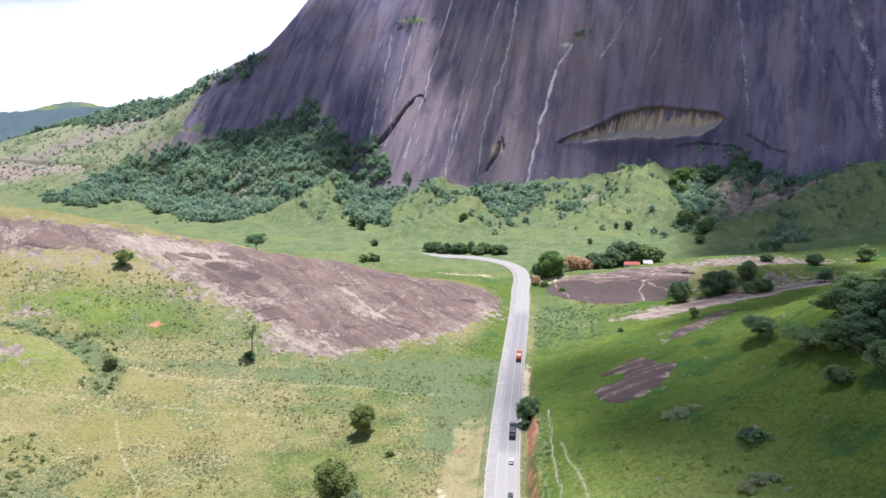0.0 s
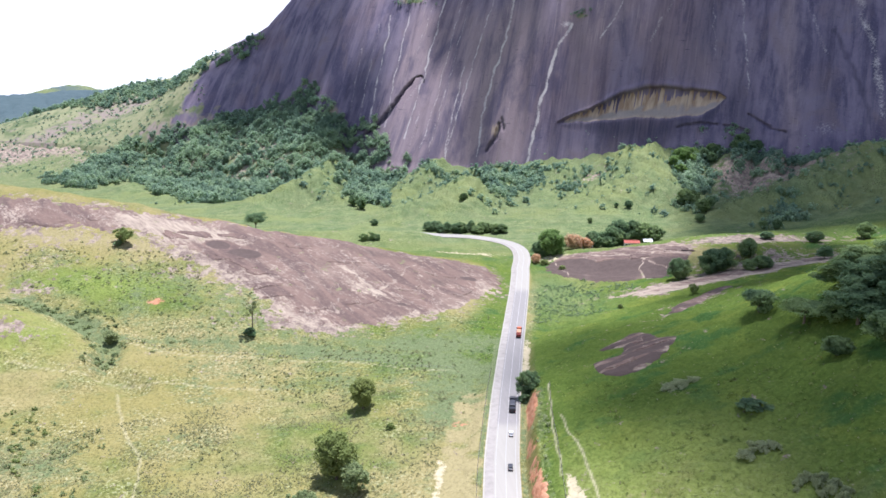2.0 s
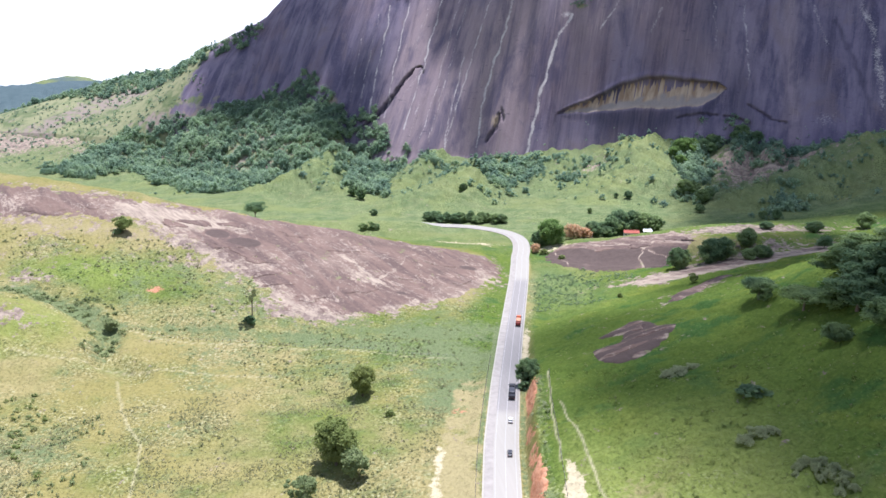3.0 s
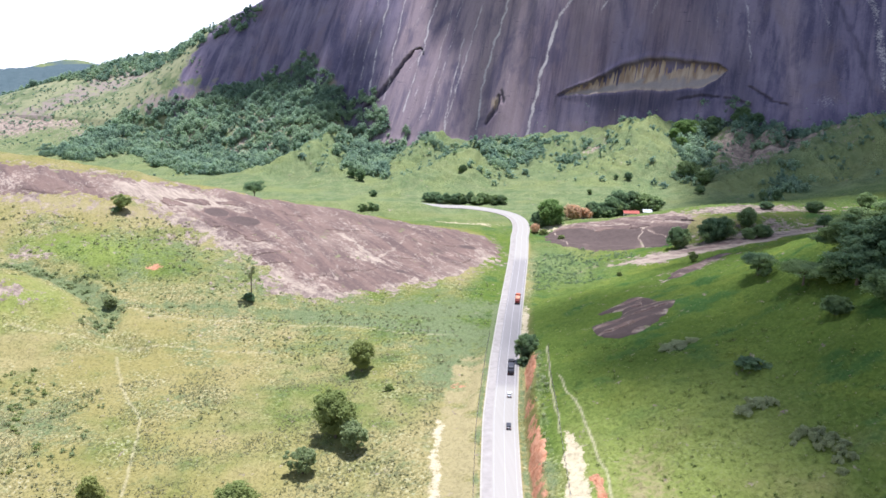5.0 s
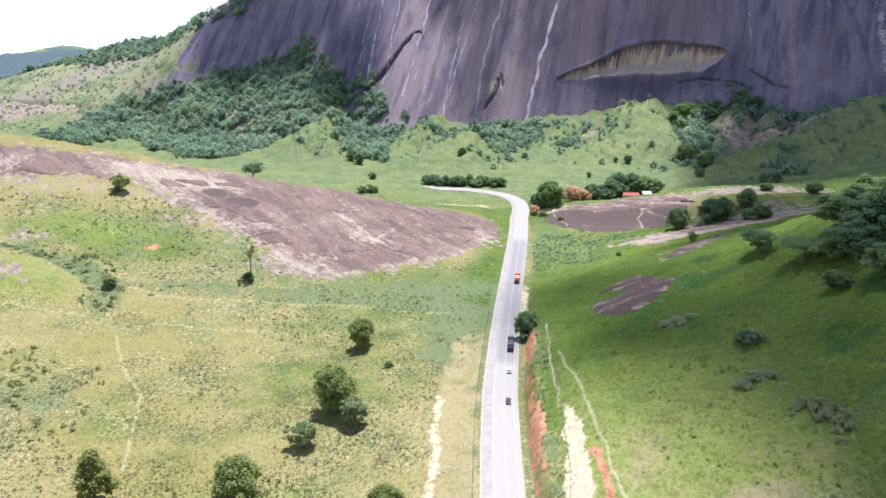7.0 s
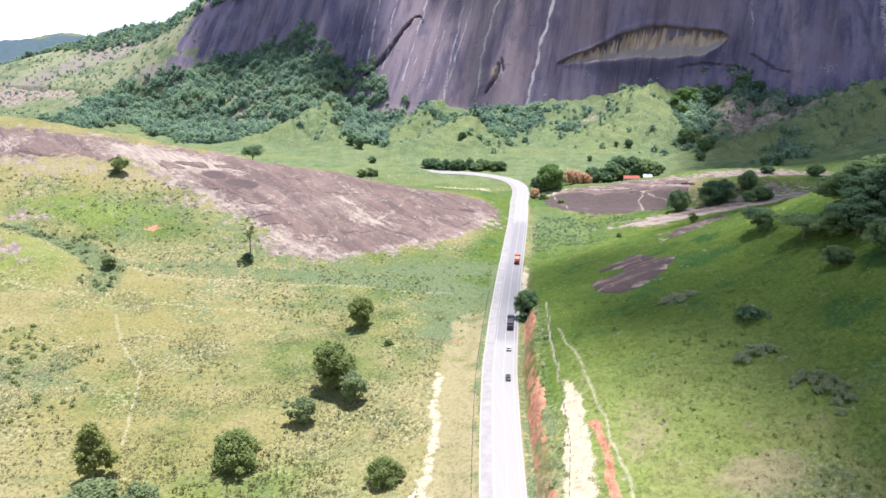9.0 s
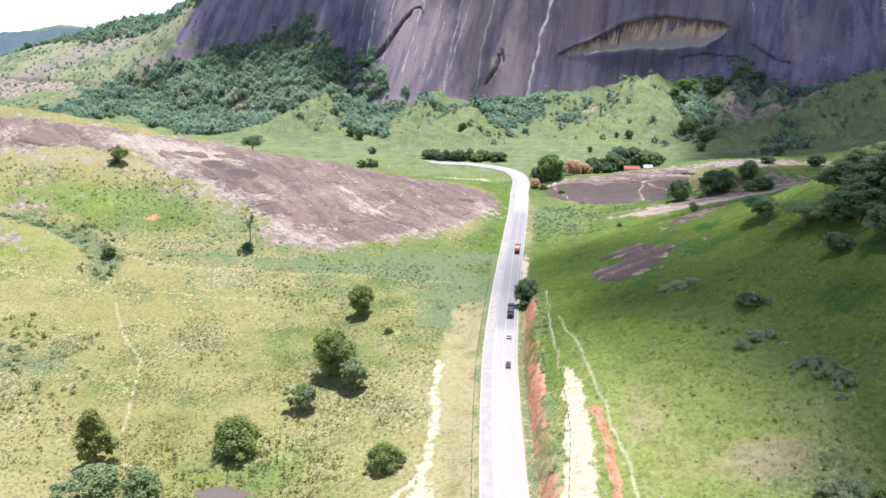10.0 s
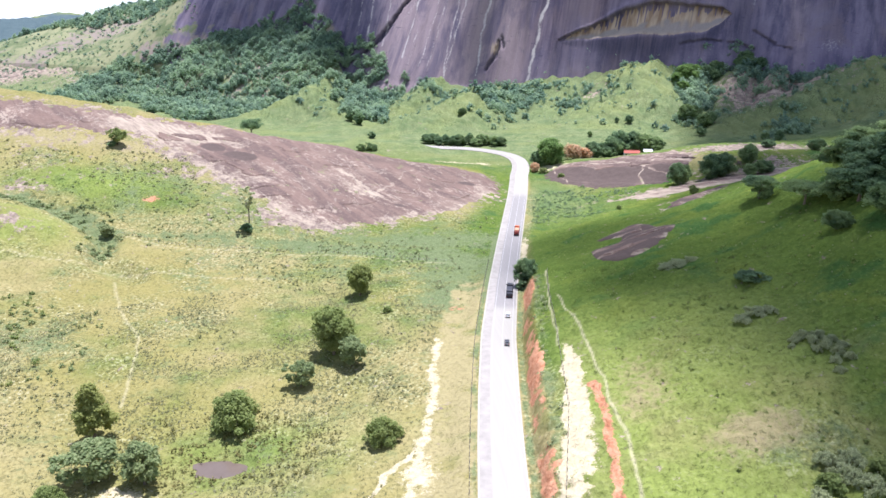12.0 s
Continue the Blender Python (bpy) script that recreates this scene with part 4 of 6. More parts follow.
    seep = np.maximum(seep, 0.42 * bump(u, z, 424, 64, 12, 8))
    moss = 0.95 * sst(-300, -350, u - 0.08 * (v - 60)) + 0.7 * sst(-20, -60, v) * sst(-120, -200, u)
    moss = np.maximum(moss, 0.48 * sst(50, 28, v + 6 * waves(u, v, 30, 1.0)) * sst(-70, -105, u - 0.4 * v))
    moss = np.maximum(moss, 0.9 * sst(8, -6, v) * sst(-12, -40, u))
    moss = np.maximum(moss, 0.62 * bump(u, z, -30, 196, 30, 7) + 0.6 * bump(u, z, 192, 168, 16, 4))
    x = CH[0] + u * CT[0] + (v + back) * CN[0]
    y = CH[1] + u * CT[1] + (v + back) * CN[1]
    # pink paints the wall's sunlit band and patch, and a few pale strips
    ob = sheet("mountain", np.stack([x, y, z], 1), len(u1), len(v1), GRANITE, {"face": np.stack([u, v, z], 1), "seep": seep, "shade_stain": np.clip(np.maximum(shade_stain, cut / 4.0), 0, 1), "scar": scar, "ledge": lens * sst(-0.25, -0.6, q + 0.25 * waves(u, z, 14, 1.0)), "moss": moss, "pink": sst(-50, 0, u) * sst(172, 140, u + 0.05 * z) * sst(215, 150, z + 12 * waves(u, z, 40, 1.0)) + 0.85 * bump(u, z, 205, 172, 52, 40) + 0.35 * bump(u, z, 330, 120, 40, 60) + 0.6 * np.exp(-((u - 392 - 0.12 * (100 - z)) / 9) ** 2) + 0.4 * bump(u, z, 200, 34, 40, 12), "stony": 0.20 + 0.42 * sst(-18, 20, inside(x, y, BARE_BAND)) + 0.5 * sst(-8, 12, inside(x, y, BARE_EDGE)) + 0.3 * sst(-330, -290, u)})
    return tagged(ob, "huge bare purple-brown granite mountain streaked with pale seepage", "mountain", kind="structure")


RUNNELS = (((92, 436), (98, 430), (104, 420), (112, 408), (118, 400)), ((104, 420), (100, 410), (100, 402)), ((112, 428), (107, 420), (104, 420)), ((78, 440), (90, 434), (98, 430)), ((57, 440), (60, 428), (63, 418)))


def runnels(x, y):
    """Pale branching wash lines down the dome."""
    g = np.full(x.shape, 99.0)
    for line in RUNNELS:
        g = np.minimum(g, line_gap(x + 0.9 * waves(x, y, 9), y, line))
    return sst(0.8, 0.12, g)


def rock_sheet(parent, cx, cy, a, b, rot, top):
    """A loosened sheet of rock that lies on a slab, thicker at its lower lip and ragged round its edge."""
    rad, ang = np.linspace(0.02, 1.0, 9), np.linspace(0, 2 * math.pi, 40, endpoint=False)
    r, t = np.meshgrid(rad, ang, indexing="ij")
    wob = 1 + 0.22 * np.sin(3 * t + cx) + 0.13 * np.sin(5 * t + cy) + 0.07 * np.sin(11 * t)
    p, q = a * r * wob * np.cos(t), b * r * wob * np.sin(t)
    c, s = math.cos(radians(rot)), math.sin(radians(rot))
    x, y = (cx + p * c - q * s).ravel(), (cy + p * s + q * c).ravel()
    lip = np.where(r.ravel() > 0.99, -0.25, 0.34 + 0.10 * waves(x, y, 5, 1.0)) * np.where(r.ravel() > 0.99, 1, 0.6 + 0.4 * sst(0.0, 0.9, r.ravel()))
    ob = sheet("rock_sheet", np.stack([x, y, top(x, y) + lip], 1), len(rad), len(ang), SLAB, {"bare": 0.35 * sst(0.7, 1.0, r.ravel()), "stain": 0.25 + 0 * x}, closed=True)
    ob.parent = parent
    return ob


def outcrop(label, outline, lift, step, fray=3.0, bare=None, group="", ribs=0.0, turn=0.0, rim_pale=0.42, stain=None, flakes=(), swell=6.0):
    """A slab of bedrock that swells out of the pasture, with a frayed edge."""
    xs, ys = [p[0] for p in outline], [p[1] for p in outline]
    gx, gy = np.arange(min(xs) - 8, max(xs) + 8, step), np.arange(min(ys) - 8, max(ys) + 8, step)
    x, y = np.meshgrid(gx, gy, indexing="ij")
    x, y = x.ravel(), y.ravel()
    d = inside(x, y, outline) + fray * (0.9 * waves(x, y, 17, 1.4) + 0.6 * waves(x, y, 6, 0.2) + 0.35 * waves(x, y, 2.7, 2.2))
    z = ground(x, y) + np.where(d > 0, lift * np.tanh(d / swell) + 0.18 * waves(x, y, 7, 3.0) * sst(0, 3, d), -0.35 + 0.3 * np.clip(d, -6, 0)) - 0.1
    ct, si = math.cos(radians(turn)), math.sin(radians(turn))
    across = (y * ct - x * si) + 1.5 * waves(x, y, 14, 0.8)
    z = z + ribs * (np.abs((across / 3.4) % 2.0 - 1.0) - 0.4) * sst(0.5, 4, d)
    rim = rim_pale * sst(6, 0, d) + (bare(x, y) if bare else 0)
    ob = sheet("rock_outcrop", np.stack([x, y, z], 1), len(gx), len(gy), SLAB, {"bare": np.clip(rim, 0, 1), "stain": stain(x, y) if stain else 0 * x})
    # leave out the part that lies under the turf
    bm = bmesh.new()
    bm.from_mesh(ob.data)
    bm.verts.ensure_lookup_table()
    low = [bm.verts[i] for i in np.nonzero(d < -3.0)[0]]
    bmesh.ops.delete(bm, geom=low, context="VERTS")
    bm.to_mesh(ob.data)
    bm.free()
    for cx, cy, a, b, rot in flakes:
        rock_sheet(ob, cx, cy, a, b, rot, lambda p, q: ground(p, q) + lift * np.tanh(np.clip(inside(p, q, outline) + 1, 0, None) / swell))
    return tagged(ob, label, "rock outcrop", group)


build_ground()
build_mountain()
outcrop("broad bare purplish granite slab rising out of the pasture",
        BIG_SLAB,
        0.7, 1.3, 3.0, rim_pale=0.22, bare=lambda x, y: 0.9 * bump(x, y, -158, 402, 38, 13) + 0.6 * bump(x, y, -128, 394, 26, 10) + 0.55 * bump(x, y, -102, 362, 24, 18) + 0.45 * bump(x, y, -84, 336, 16, 12) + 0.4 * bump(x, y, -66, 327, 14, 7) + 0.42 * bump(x, y, -52, 380, 18, 16, -40) + 0.5 * bump(x, y, -46, 362, 14, 7) + 0.5 * bump(x, y, 16, 382, 9, 24) + 0.5 * bump(x, y, -8, 352, 20, 7, 35) + 0.4 * bump(x, y, -28, 337, 14, 6) + 0.5 * sst(1.6, 0.4, line_gap(x + 1.5 * waves(x, y, 15), y, ((-44, 345), (-36, 372), (-26, 396), (-14, 424)))) + 0.5 * sst(1.3, 0.3, line_gap(x + 1.2 * waves(x, y, 12, 1.0), y, ((-60, 385), (-40, 362), (-18, 345)))) + 0.45 * sst(1.3, 0.3, line_gap(x + 1.2 * waves(x, y, 12, 2.0), y, ((-22, 384), (-4, 366), (14, 352)))) - 1.4 * bump(x, y, -125, 389, 7, 6) - 1.4 * bump(x, y, -111, 382, 9, 5), stain=lambda x, y: 0.7 * sst(1.25, 0.8, np.hypot((x + 126) / 6.5, (y - 389) / 5.0)) + 0.7 * sst(1.25, 0.8, np.hypot((x + 111) / 9.0, (y - 383) / 4.6)) + 0.4 * bump(x, y, -40, 408, 70, 10) + 0.4 * bump(x, y, -10, 385, 26, 10, 35) + 0.9 * bump(x, y, 6, 394, 3.2, 2) + 0.9 * bump(x, y, -27, 352, 3.6, 2.2), flakes=((-60, 392, 9, 4, 20), (-25, 372, 7, 3, 40), (-45, 350, 8, 3.2, 35), (-8, 395, 8, 3, 10), (-88, 402, 8, 3.4, 5), (-150, 392, 7, 3, -10), (-215, 388, 11, 4.5, 5), (-195, 398, 8, 3, 10), (-68, 336, 7, 3, 30), (2, 372, 6, 2.6, 45), (-108, 372, 8, 3, -15), (-100, 366, 7, 2.6, -10), (-118, 377, 7, 2.8, 5), (-92, 352, 7, 2.8, 20), (-84, 344, 7, 2.6, 30), (-140, 398, 9, 3, 5), (-122, 402, 8, 2.6, 0)))
outcrop("smooth dark granite dome with pale runnels beside the farmhouse",
        ((51, 436), (60, 449), (99, 451), (128, 445), (136, 428), (122, 404), (108, 397), (88, 402), (70, 409), (54, 421)), 1.2, 0.8, 1.4, lambda x, y: 0.42 * sst(440, 447, y + 0.5 * np.clip(x - 61, 0, 60)) + 0.9 * runnels(x, y), rim_pale=0.1, stain=lambda x, y: 0.85 * sst(446, 439, y + 0.5 * np.clip(x - 61, 0, 60)) * (0.8 + 0.3 * waves(x, y * 0.2, 12, 1.0)) * (1 - runnels(x, y)), flakes=((84, 432, 6, 3, -20), (102, 424, 6, 2.6, -25), (124, 424, 6, 2.6, -30)))
outcrop("long pale rock shelf along the top of the green hill",
        SHELF, 0.6, 0.8, 0.8, lambda x, y: 0.45 + 0 * x, swell=2.0)
outcrop("small dark rock outcrop in the green hillside",
        HILL_ROCK, 0.7, 0.45, 0.5, ribs=0.3, turn=4, swell=1.2, rim_pale=0.6, stain=lambda x, y: 0.20 + 0.7 * sst(-0.9, -0.35, np.sin((y - 0.10 * x) * 0.95 + 0.5 * waves(x, y, 18, 1.0)) + 0.5 * waves(x, y, 16, 2.0)), flakes=((65, 262, 3.6, 1.6, 70), (66, 250, 5, 1.5, 4), (55, 242, 5, 1.3, 2)))
outcrop("darker band of bedrock breaking through the green slope",
        HILL_BAND, 0.7, 0.6, 0.7, ribs=0.5, turn=45, swell=1.8, stain=lambda x, y: 0.45 + 0.3 * waves(x, y, 9, 1.0))
outcrop("dark rounded boulder of bedrock above a bushy slope",
        ((78, 108), (80, 117), (86, 122), (96, 120), (98, 109), (90, 103), (82, 103)), 2.4, 0.6, 0.8, stain=lambda x, y: 0.7 + 0 * x)


# ---- plants ----
def mesh_of(name, verts, faces, mat, smooth=False):
    """A mesh of triangles from arrays."""
    me = bpy.data.meshes.new(name)
    n = len(faces)
    me.vertices.add(len(verts))
    me.vertices.foreach_set("co", np.ascontiguousarray(verts, dtype=np.float32).ravel())
    me.loops.add(n * 3)
    me.loops.foreach_set("vertex_index", np.ascontiguousarray(faces, dtype=np.int32).ravel())
    me.polygons.add(n)
    me.polygons.foreach_set("loop_start", np.arange(0, n * 3, 3, dtype=np.int32))
    me.polygons.foreach_set("use_smooth", np.full(n, smooth))
    me.update(calc_edges=True)
    me.materials.append(mat)
    return me


def unit(rng, n, up=0.0):
    d = rng.normal(size=(n, 3))
    d[:, 2] += up
    return d / np.linalg.norm(d, axis=1)[:, None]


def leaves(rng, centres, radii, count, size, flat=0.8):
    """Small bent leaf sprays on the shells of clumps: two triangles each, turned at random and mostly facing out."""
    k = rng.choice(len(centres), count, p=radii ** 2 / np.sum(radii ** 2))
    out = unit(rng, count, 0.25)
    at = centres[k] + out * (radii[k] * (0.50 + 0.72 * rng.random(count) ** 0.7 + 0.45 * (rng.random(count) < 0.07)))[:, None] * np.array([1, 1, flat])
    nrm = 0.6 * out + 0.6 * unit(rng, count) + np.array([0, 0, 0.6])
    nrm /= np.linalg.norm(nrm, axis=1)[:, None]
    side = np.cross(nrm, unit(rng, count))
    side /= np.linalg.norm(side, axis=1)[:, None] + 1e-9
    fore = np.cross(nrm, side)
    s = (size * (0.6 + 0.8 * rng.random(count)))[:, None]
    v = np.stack([at - side * s * 0.55, at - fore * s * 0.8 + nrm * s * 0.1, at + side * s * 0.55, at + fore * s * 0.8 - nrm * s * 0.15], 1).reshape(-1, 3)
    b = np.arange(count)[:, None] * 4
    f = np.concatenate([b + np.array([0, 1, 2]), b + np.array([0, 2, 3])])
    return v, f


BALL = bmesh.new()
bmesh.ops.create_icosphere(BALL, subdivisions=2, radius=1.0)
BALL_V = np.array([v.co[:] for v in BALL.verts])
BALL_F = np.array([[v.index for v in f.verts] for f in BALL.faces])
BALL.free()


SMALL = bmesh.new()
bmesh.ops.create_icosphere(SMALL, subdivisions=1, radius=1.0)
SMALL_V = np.array([v.co[:] for v in SMALL.verts])
SMALL_F = np.array([[v.index for v in f.verts] for f in SMALL.faces])
SMALL.free()


def cores(rng, centres, radii, share, flat, ball=(BALL_V, BALL_F)):
    """Ragged hearts of the clumps, which close the crown's middle."""
    BALL_V, BALL_F = ball
    vs, fs = [], []
    for i, (c, r) in enumerate(zip(centres, radii)):
        w = 1 + 0.28 * rng.normal(size=len(BALL_V))
        vs.append(c + BALL_V * (share * r * w)[:, None] * np.array([1, 1, flat]))
        fs.append(BALL_F + i * len(BALL_V))
    return np.concatenate(vs), np.concatenate(fs)


def joined(parts):
    vs, fs, n = [], [], 0
    for v, f in parts:
        vs.append(v)
        fs.append(f + n)
        n += len(v)
    return np.concatenate(vs), np.concatenate(fs)


def tube(path, radii, sides=7):
    """A tapered limb along a path."""
    path = np.array(path, float)
    vs, fs = [], []
    for i, p in enumerate(path):
        t = path[min(i + 1, len(path) - 1)] - path[max(i - 1, 0)]
        t /= np.linalg.norm(t)
        a = np.cross(t, [0.3, 0.9, 0.1])
        a /= np.linalg.norm(a)
        b = np.cross(t, a)
        ang = np.arange(sides) * 2 * math.pi / sides
        vs.append(p + radii[i] * (np.cos(ang)[:, None] * a + np.sin(ang)[:, None] * b))
    for i in range(len(path) - 1):
        for j in range(sides):
            q = (i * sides + j, i * sides + (j + 1) % sides, (i + 1) * sides + (j + 1) % sides, (i + 1) * sides + j)
            fs += [(q[0], q[1], q[2]), (q[0], q[2], q[3])]
    return np.concatenate(vs), np.array(fs)


def crown_clumps(rng, width, low, high, count, shape):
    """Clumps that fill a crown of that width between two heights. shape: round, cone, flat or heap."""
    at, rad = [], []
    h, lobe = high - low, rng.uniform(0, 6.28)
    for i in range(count):
        s = (i + 0.5) / count
        if shape == "cone":
            reach = 0.5 * width * (1 - 0.75 * s) * (0.6 + 0.4 * min(1, s * 6))
        elif shape == "flat":
            reach = 0.5 * width * (0.55 + 0.45 * math.sin(math.pi * min(1, s * 0.9 + 0.1)))
        elif shape == "heap":
            reach = 0.5 * width * math.sqrt(max(0.02, 1 - s * s))
        else:
            reach = 0.5 * width * math.sqrt(max(0.04, 1 - (2 * s - 1) ** 2))
        r = width * rng.uniform(0.065, 0.185) * (1.25 if shape == "flat" else 1.0)
        a = i * 2.4 + rng.uniform(-0.5, 0.5)
        reach *= 1 + 0.20 * math.sin(2 * a + lobe) + 0.14 * math.sin(3 * a + 2.1 * lobe + 3 * s)
        d = max(0.0, reach - r * 0.7) * math.sqrt(rng.uniform(0.25, 1.0))
        at.append((d * math.cos(a), d * math.sin(a), low + r * 0.5 + s * max(0.1, h - 1.3 * r) + rng.uniform(-0.06, 0.06) * h))
        rad.append(r)
    return np.array(at), np.array(rad)


def plant(name, label, category, seed, width, height, bare, shape, leaf, count=22, sprays=3400, size=0.42, limbs=5, flat=0.8, trunk=0.03):
    """One tree or bush of its kind: trunk with limbs, and a crown of many sprays. Built at the origin."""
    rng = np.random.default_rng(seed)
    root = tagged(new(name), label, category)
    low = bare * height
    c, r = crown_clumps(rng, width, low, height, int(count * 1.9), shape)
    r = r * (0.46 if leaf is LEAF_GREY else 0.64 if leaf is LEAF_PALE else 0.80)
    crown_v, crown_f = joined([leaves(rng, c, r, int(sprays * 1.7), size * 0.78, flat), cores(rng, c, r, 0.50, flat)])
    crown = new("crown", mesh_of("crown", crown_v, crown_f, leaf))
    crown.parent = root
    base = max(0.10, trunk * height)
    lean = rng.uniform(-0.04, 0.04, 2) * height
    top = np.array((lean[0], lean[1], low + 0.45 * (height - low)))
    wood = [tube(((0, 0, -0.3), (0.15 * lean[0], 0.1 * lean[1], 0.12 * height), top * np.array((0.6, 0.6, 0.6)), top), (base * 1.35, base, base * 0.75, base * 0.35))]
    for k in range(limbs):
        g = c[(k * 7) % len(c)]
        start = top * rng.uniform(0.45, 0.8)
        mid = 0.5 * (start + g) + np.array((0, 0, 0.06 * height))
        wood.append(tube((start, mid, g), (base * 0.5, base * 0.32, base * 0.1), 5))
    wv, wf = joined(wood)
    stem = new("trunk", mesh_of("trunk", wv, wf, BARK, True))
    stem.parent = root
    return root


def stand(kind, x, y, size=1.0, tall=None, turn=0.0, label="", group=""):
    """Set a copy of a plant on the ground at a point of the plan."""
    ob = copy_thing(PLANTS[kind], Matrix.Translation((x * K, y * K, float(height(x, y)) * K - 0.12)) @ pose(0, 0, 0, 0, 0, turn) @ Matrix.Diagonal((size, size, tall or size, 1)))
    return tagged(ob, label, group=group)


PLANTS = {
    "oak": plant("tree", "round leafy green tree standing in the pasture", "tree", 1, 12, 12, 0.14, "round", LEAF, 30, 6500, 0.46),
    "oak_b": plant("tree", "broad leafy green tree standing in the pasture", "tree", 2, 13, 11, 0.12, "heap", LEAF, 30, 6500, 0.46),
    "cone": plant("tree", "pointed leafy tree with a short bare trunk", "tree", 3, 10.5, 13, 0.17, "cone", LEAF, 26, 5200, 0.46),
    "heap": plant("bush", "dense rounded green bush in the grass", "bush", 4, 12, 7.5, 0.0, "heap", LEAF, 28, 6000, 0.42, 4),
    "thin": plant("tree", "tall slender tree with a long bare trunk", "tree", 5, 9.0, 22, 0.5, "round", LEAF_GREY, 15, 1500, 0.40, 8, trunk=0.012),
    "loose": plant("tree", "open light-leaved small tree in grass", "tree", 6, 10, 9, 0.15, "round", LEAF, 18, 2300, 0.44),
    "pale": plant("tree", "open grey-green small tree in grass", "tree", 16, 10, 9, 0.12, "round", LEAF_PALE, 22, 3000, 0.44),
    "bright": plant("tree", "bright green round tree", "tree", 17, 12, 11, 0.06, "round", LEAF_BRIGHT, 30, 6000, 0.46),
    "dark": plant("tree", "dark green broad-crowned tree on the hillside", "tree", 7, 15, 14, 0.2, "flat", LEAF_DARK, 18, 6800, 0.46, flat=0.50),
    "dark_b": plant("tree", "dark green rounded tree on the slope", "tree", 8, 13, 11.5, 0.05, "round", LEAF_DARK, 30, 6000, 0.5),
    "umbrella": plant("tree", "spreading flat-topped tree on thin stems", "tree", 9, 17, 11, 0.42, "flat", LEAF_DARK, 13, 3600, 0.42, 8, flat=0.34),
    "grey": plant("bush", "dry grey-leaved scrub bush on the green slope", "bush", 10, 12, 4.2, 0.0, "heap", LEAF_GREY, 30, 2600, 0.34, 22),
    "flame": plant("tree", "orange-flowering flame tree by the farmhouse", "tree", 11, 12, 8, 0.1, "flat", LEAF_FLAME, 24, 3600, 0.5),
    "small": plant("bush", "small green shrub in the grass", "bush", 12, 4.5, 3.2, 0.0, "heap", LEAF, 12, 900, 0.38, 3),
    "small_dark": plant("bush", "small dark green shrub in the grass", "bush", 13, 5, 3.8, 0.0, "round", LEAF_DARK, 12, 900, 0.4, 3),
}

# trees of the near pasture
stand("cone", -87, 158.5, 1.3, 1.38, 20, "pointed leafy tree with a short trunk in the low pasture")
stand("heap", -54.3, 164, 1.42, 1.5, 50, "large dense rounded bush beside the pond meadow")
stand("heap", -16, 151, 0.92, 1.05, 140, "dark compact bush beside the sandy track")
stand("pale", -41, 181, 1.15, 1.1, 80, "low pale green bush in the rough pasture")
stand("oak", -35, 199, 1.42, 1.5, 200, "large round tree with yellowish top in the pasture")
stand("pale", -28.8, 191.5, 1.25, 1.3, 10, "open smaller tree beside the large round one")
stand("oak", -33, 245, 1.02, 1.2, 300, "small round dark tree alone in the pasture")
stand("small", -22, 228.5, 0.9, 0.9, 30)
stand("pale", -80.5, 142, 1.9, 1.45, 120, "spreading loose-leaved tree above the sandy hollow")
stand("pale", -68.5, 142, 1.35, 1.45, 220, "small open tree above the sandy hollow")
stand("heap", -86, 133, 0.8, 0.8, 20, "loose green bush near the sandy hollow")
stand("thin", -88, 309, 1.3, 1.08, 0)
stand("pale", -143, 295, 0.95, 0.8, 40, "grey-green bush in the dry ditch")
stand("small_dark", -88.5, 308, 1.5, 1.2, 70, "dark shrub round the foot of a tall slender tree")
stand("loose", -170, 376, 1.25, 1.15, 45, "tree with a leaning crown on the bare rock")
stand("small_dark", -172, 374, 1.4, 0.8, 15, "dark shrubs under a tree on the rock")
stand("umbrella", -121, 446, 1.15, 1.55, 160, "tree behind the crest of the rock slab")
stand("small_dark", -126, 442, 1.5, 1.2, 15, "dark shrub behind the crest of the rock slab")
# by the road and on the east hill
stand("dark_b", 24.6, 250, 0.85, 1.0, 30, "dark leafy tree leaning over the road's edge")
stand("small_dark", 23.4, 246, 1.2, 1.2, 80, "dark shrub at the road's edge")
stand("umbrella", 100, 245, 1.0, 1.0, 30)
stand("small_dark", 101, 244, 1.9, 1.8, 30, "dark bushes under a flat-topped tree")
stand("dark_b", 115, 388, 1.1, 1.2, 0)
stand("dark_b", 132, 392, 1.35, 1.4, 50)
stand("dark_b", 139, 394, 1.35, 1.35, 150)
stand("dark_b", 156, 405, 1.2, 1.1, 250)
stand("dark_b", 149, 383, 0.9, 0.65, 90)
stand("dark_b", 156, 384, 1.0, 0.75, 10)
stand("dark", 188, 386, 0.8, 0.65, 100)
stand("dark_b", 200, 424, 1.0, 0.7, 200)
stand("dark_b", 178, 436, 0.8, 0.45, 20)
stand("dark_b", 232, 432, 1.2, 1.0, 60)
stand("loose", 110.5, 348, 0.62, 0.72, 0, "small open tree on the rock shelf")
stand("small", 76, 345, 0.8, 0.9, 0)
stand("grey", 68.5, 166.5, 0.62, 0.6, 30)
stand("grey", 72, 168, 0.72, 0.7, 130)
stand("grey", 75, 167, 0.45, 0.5, 230)
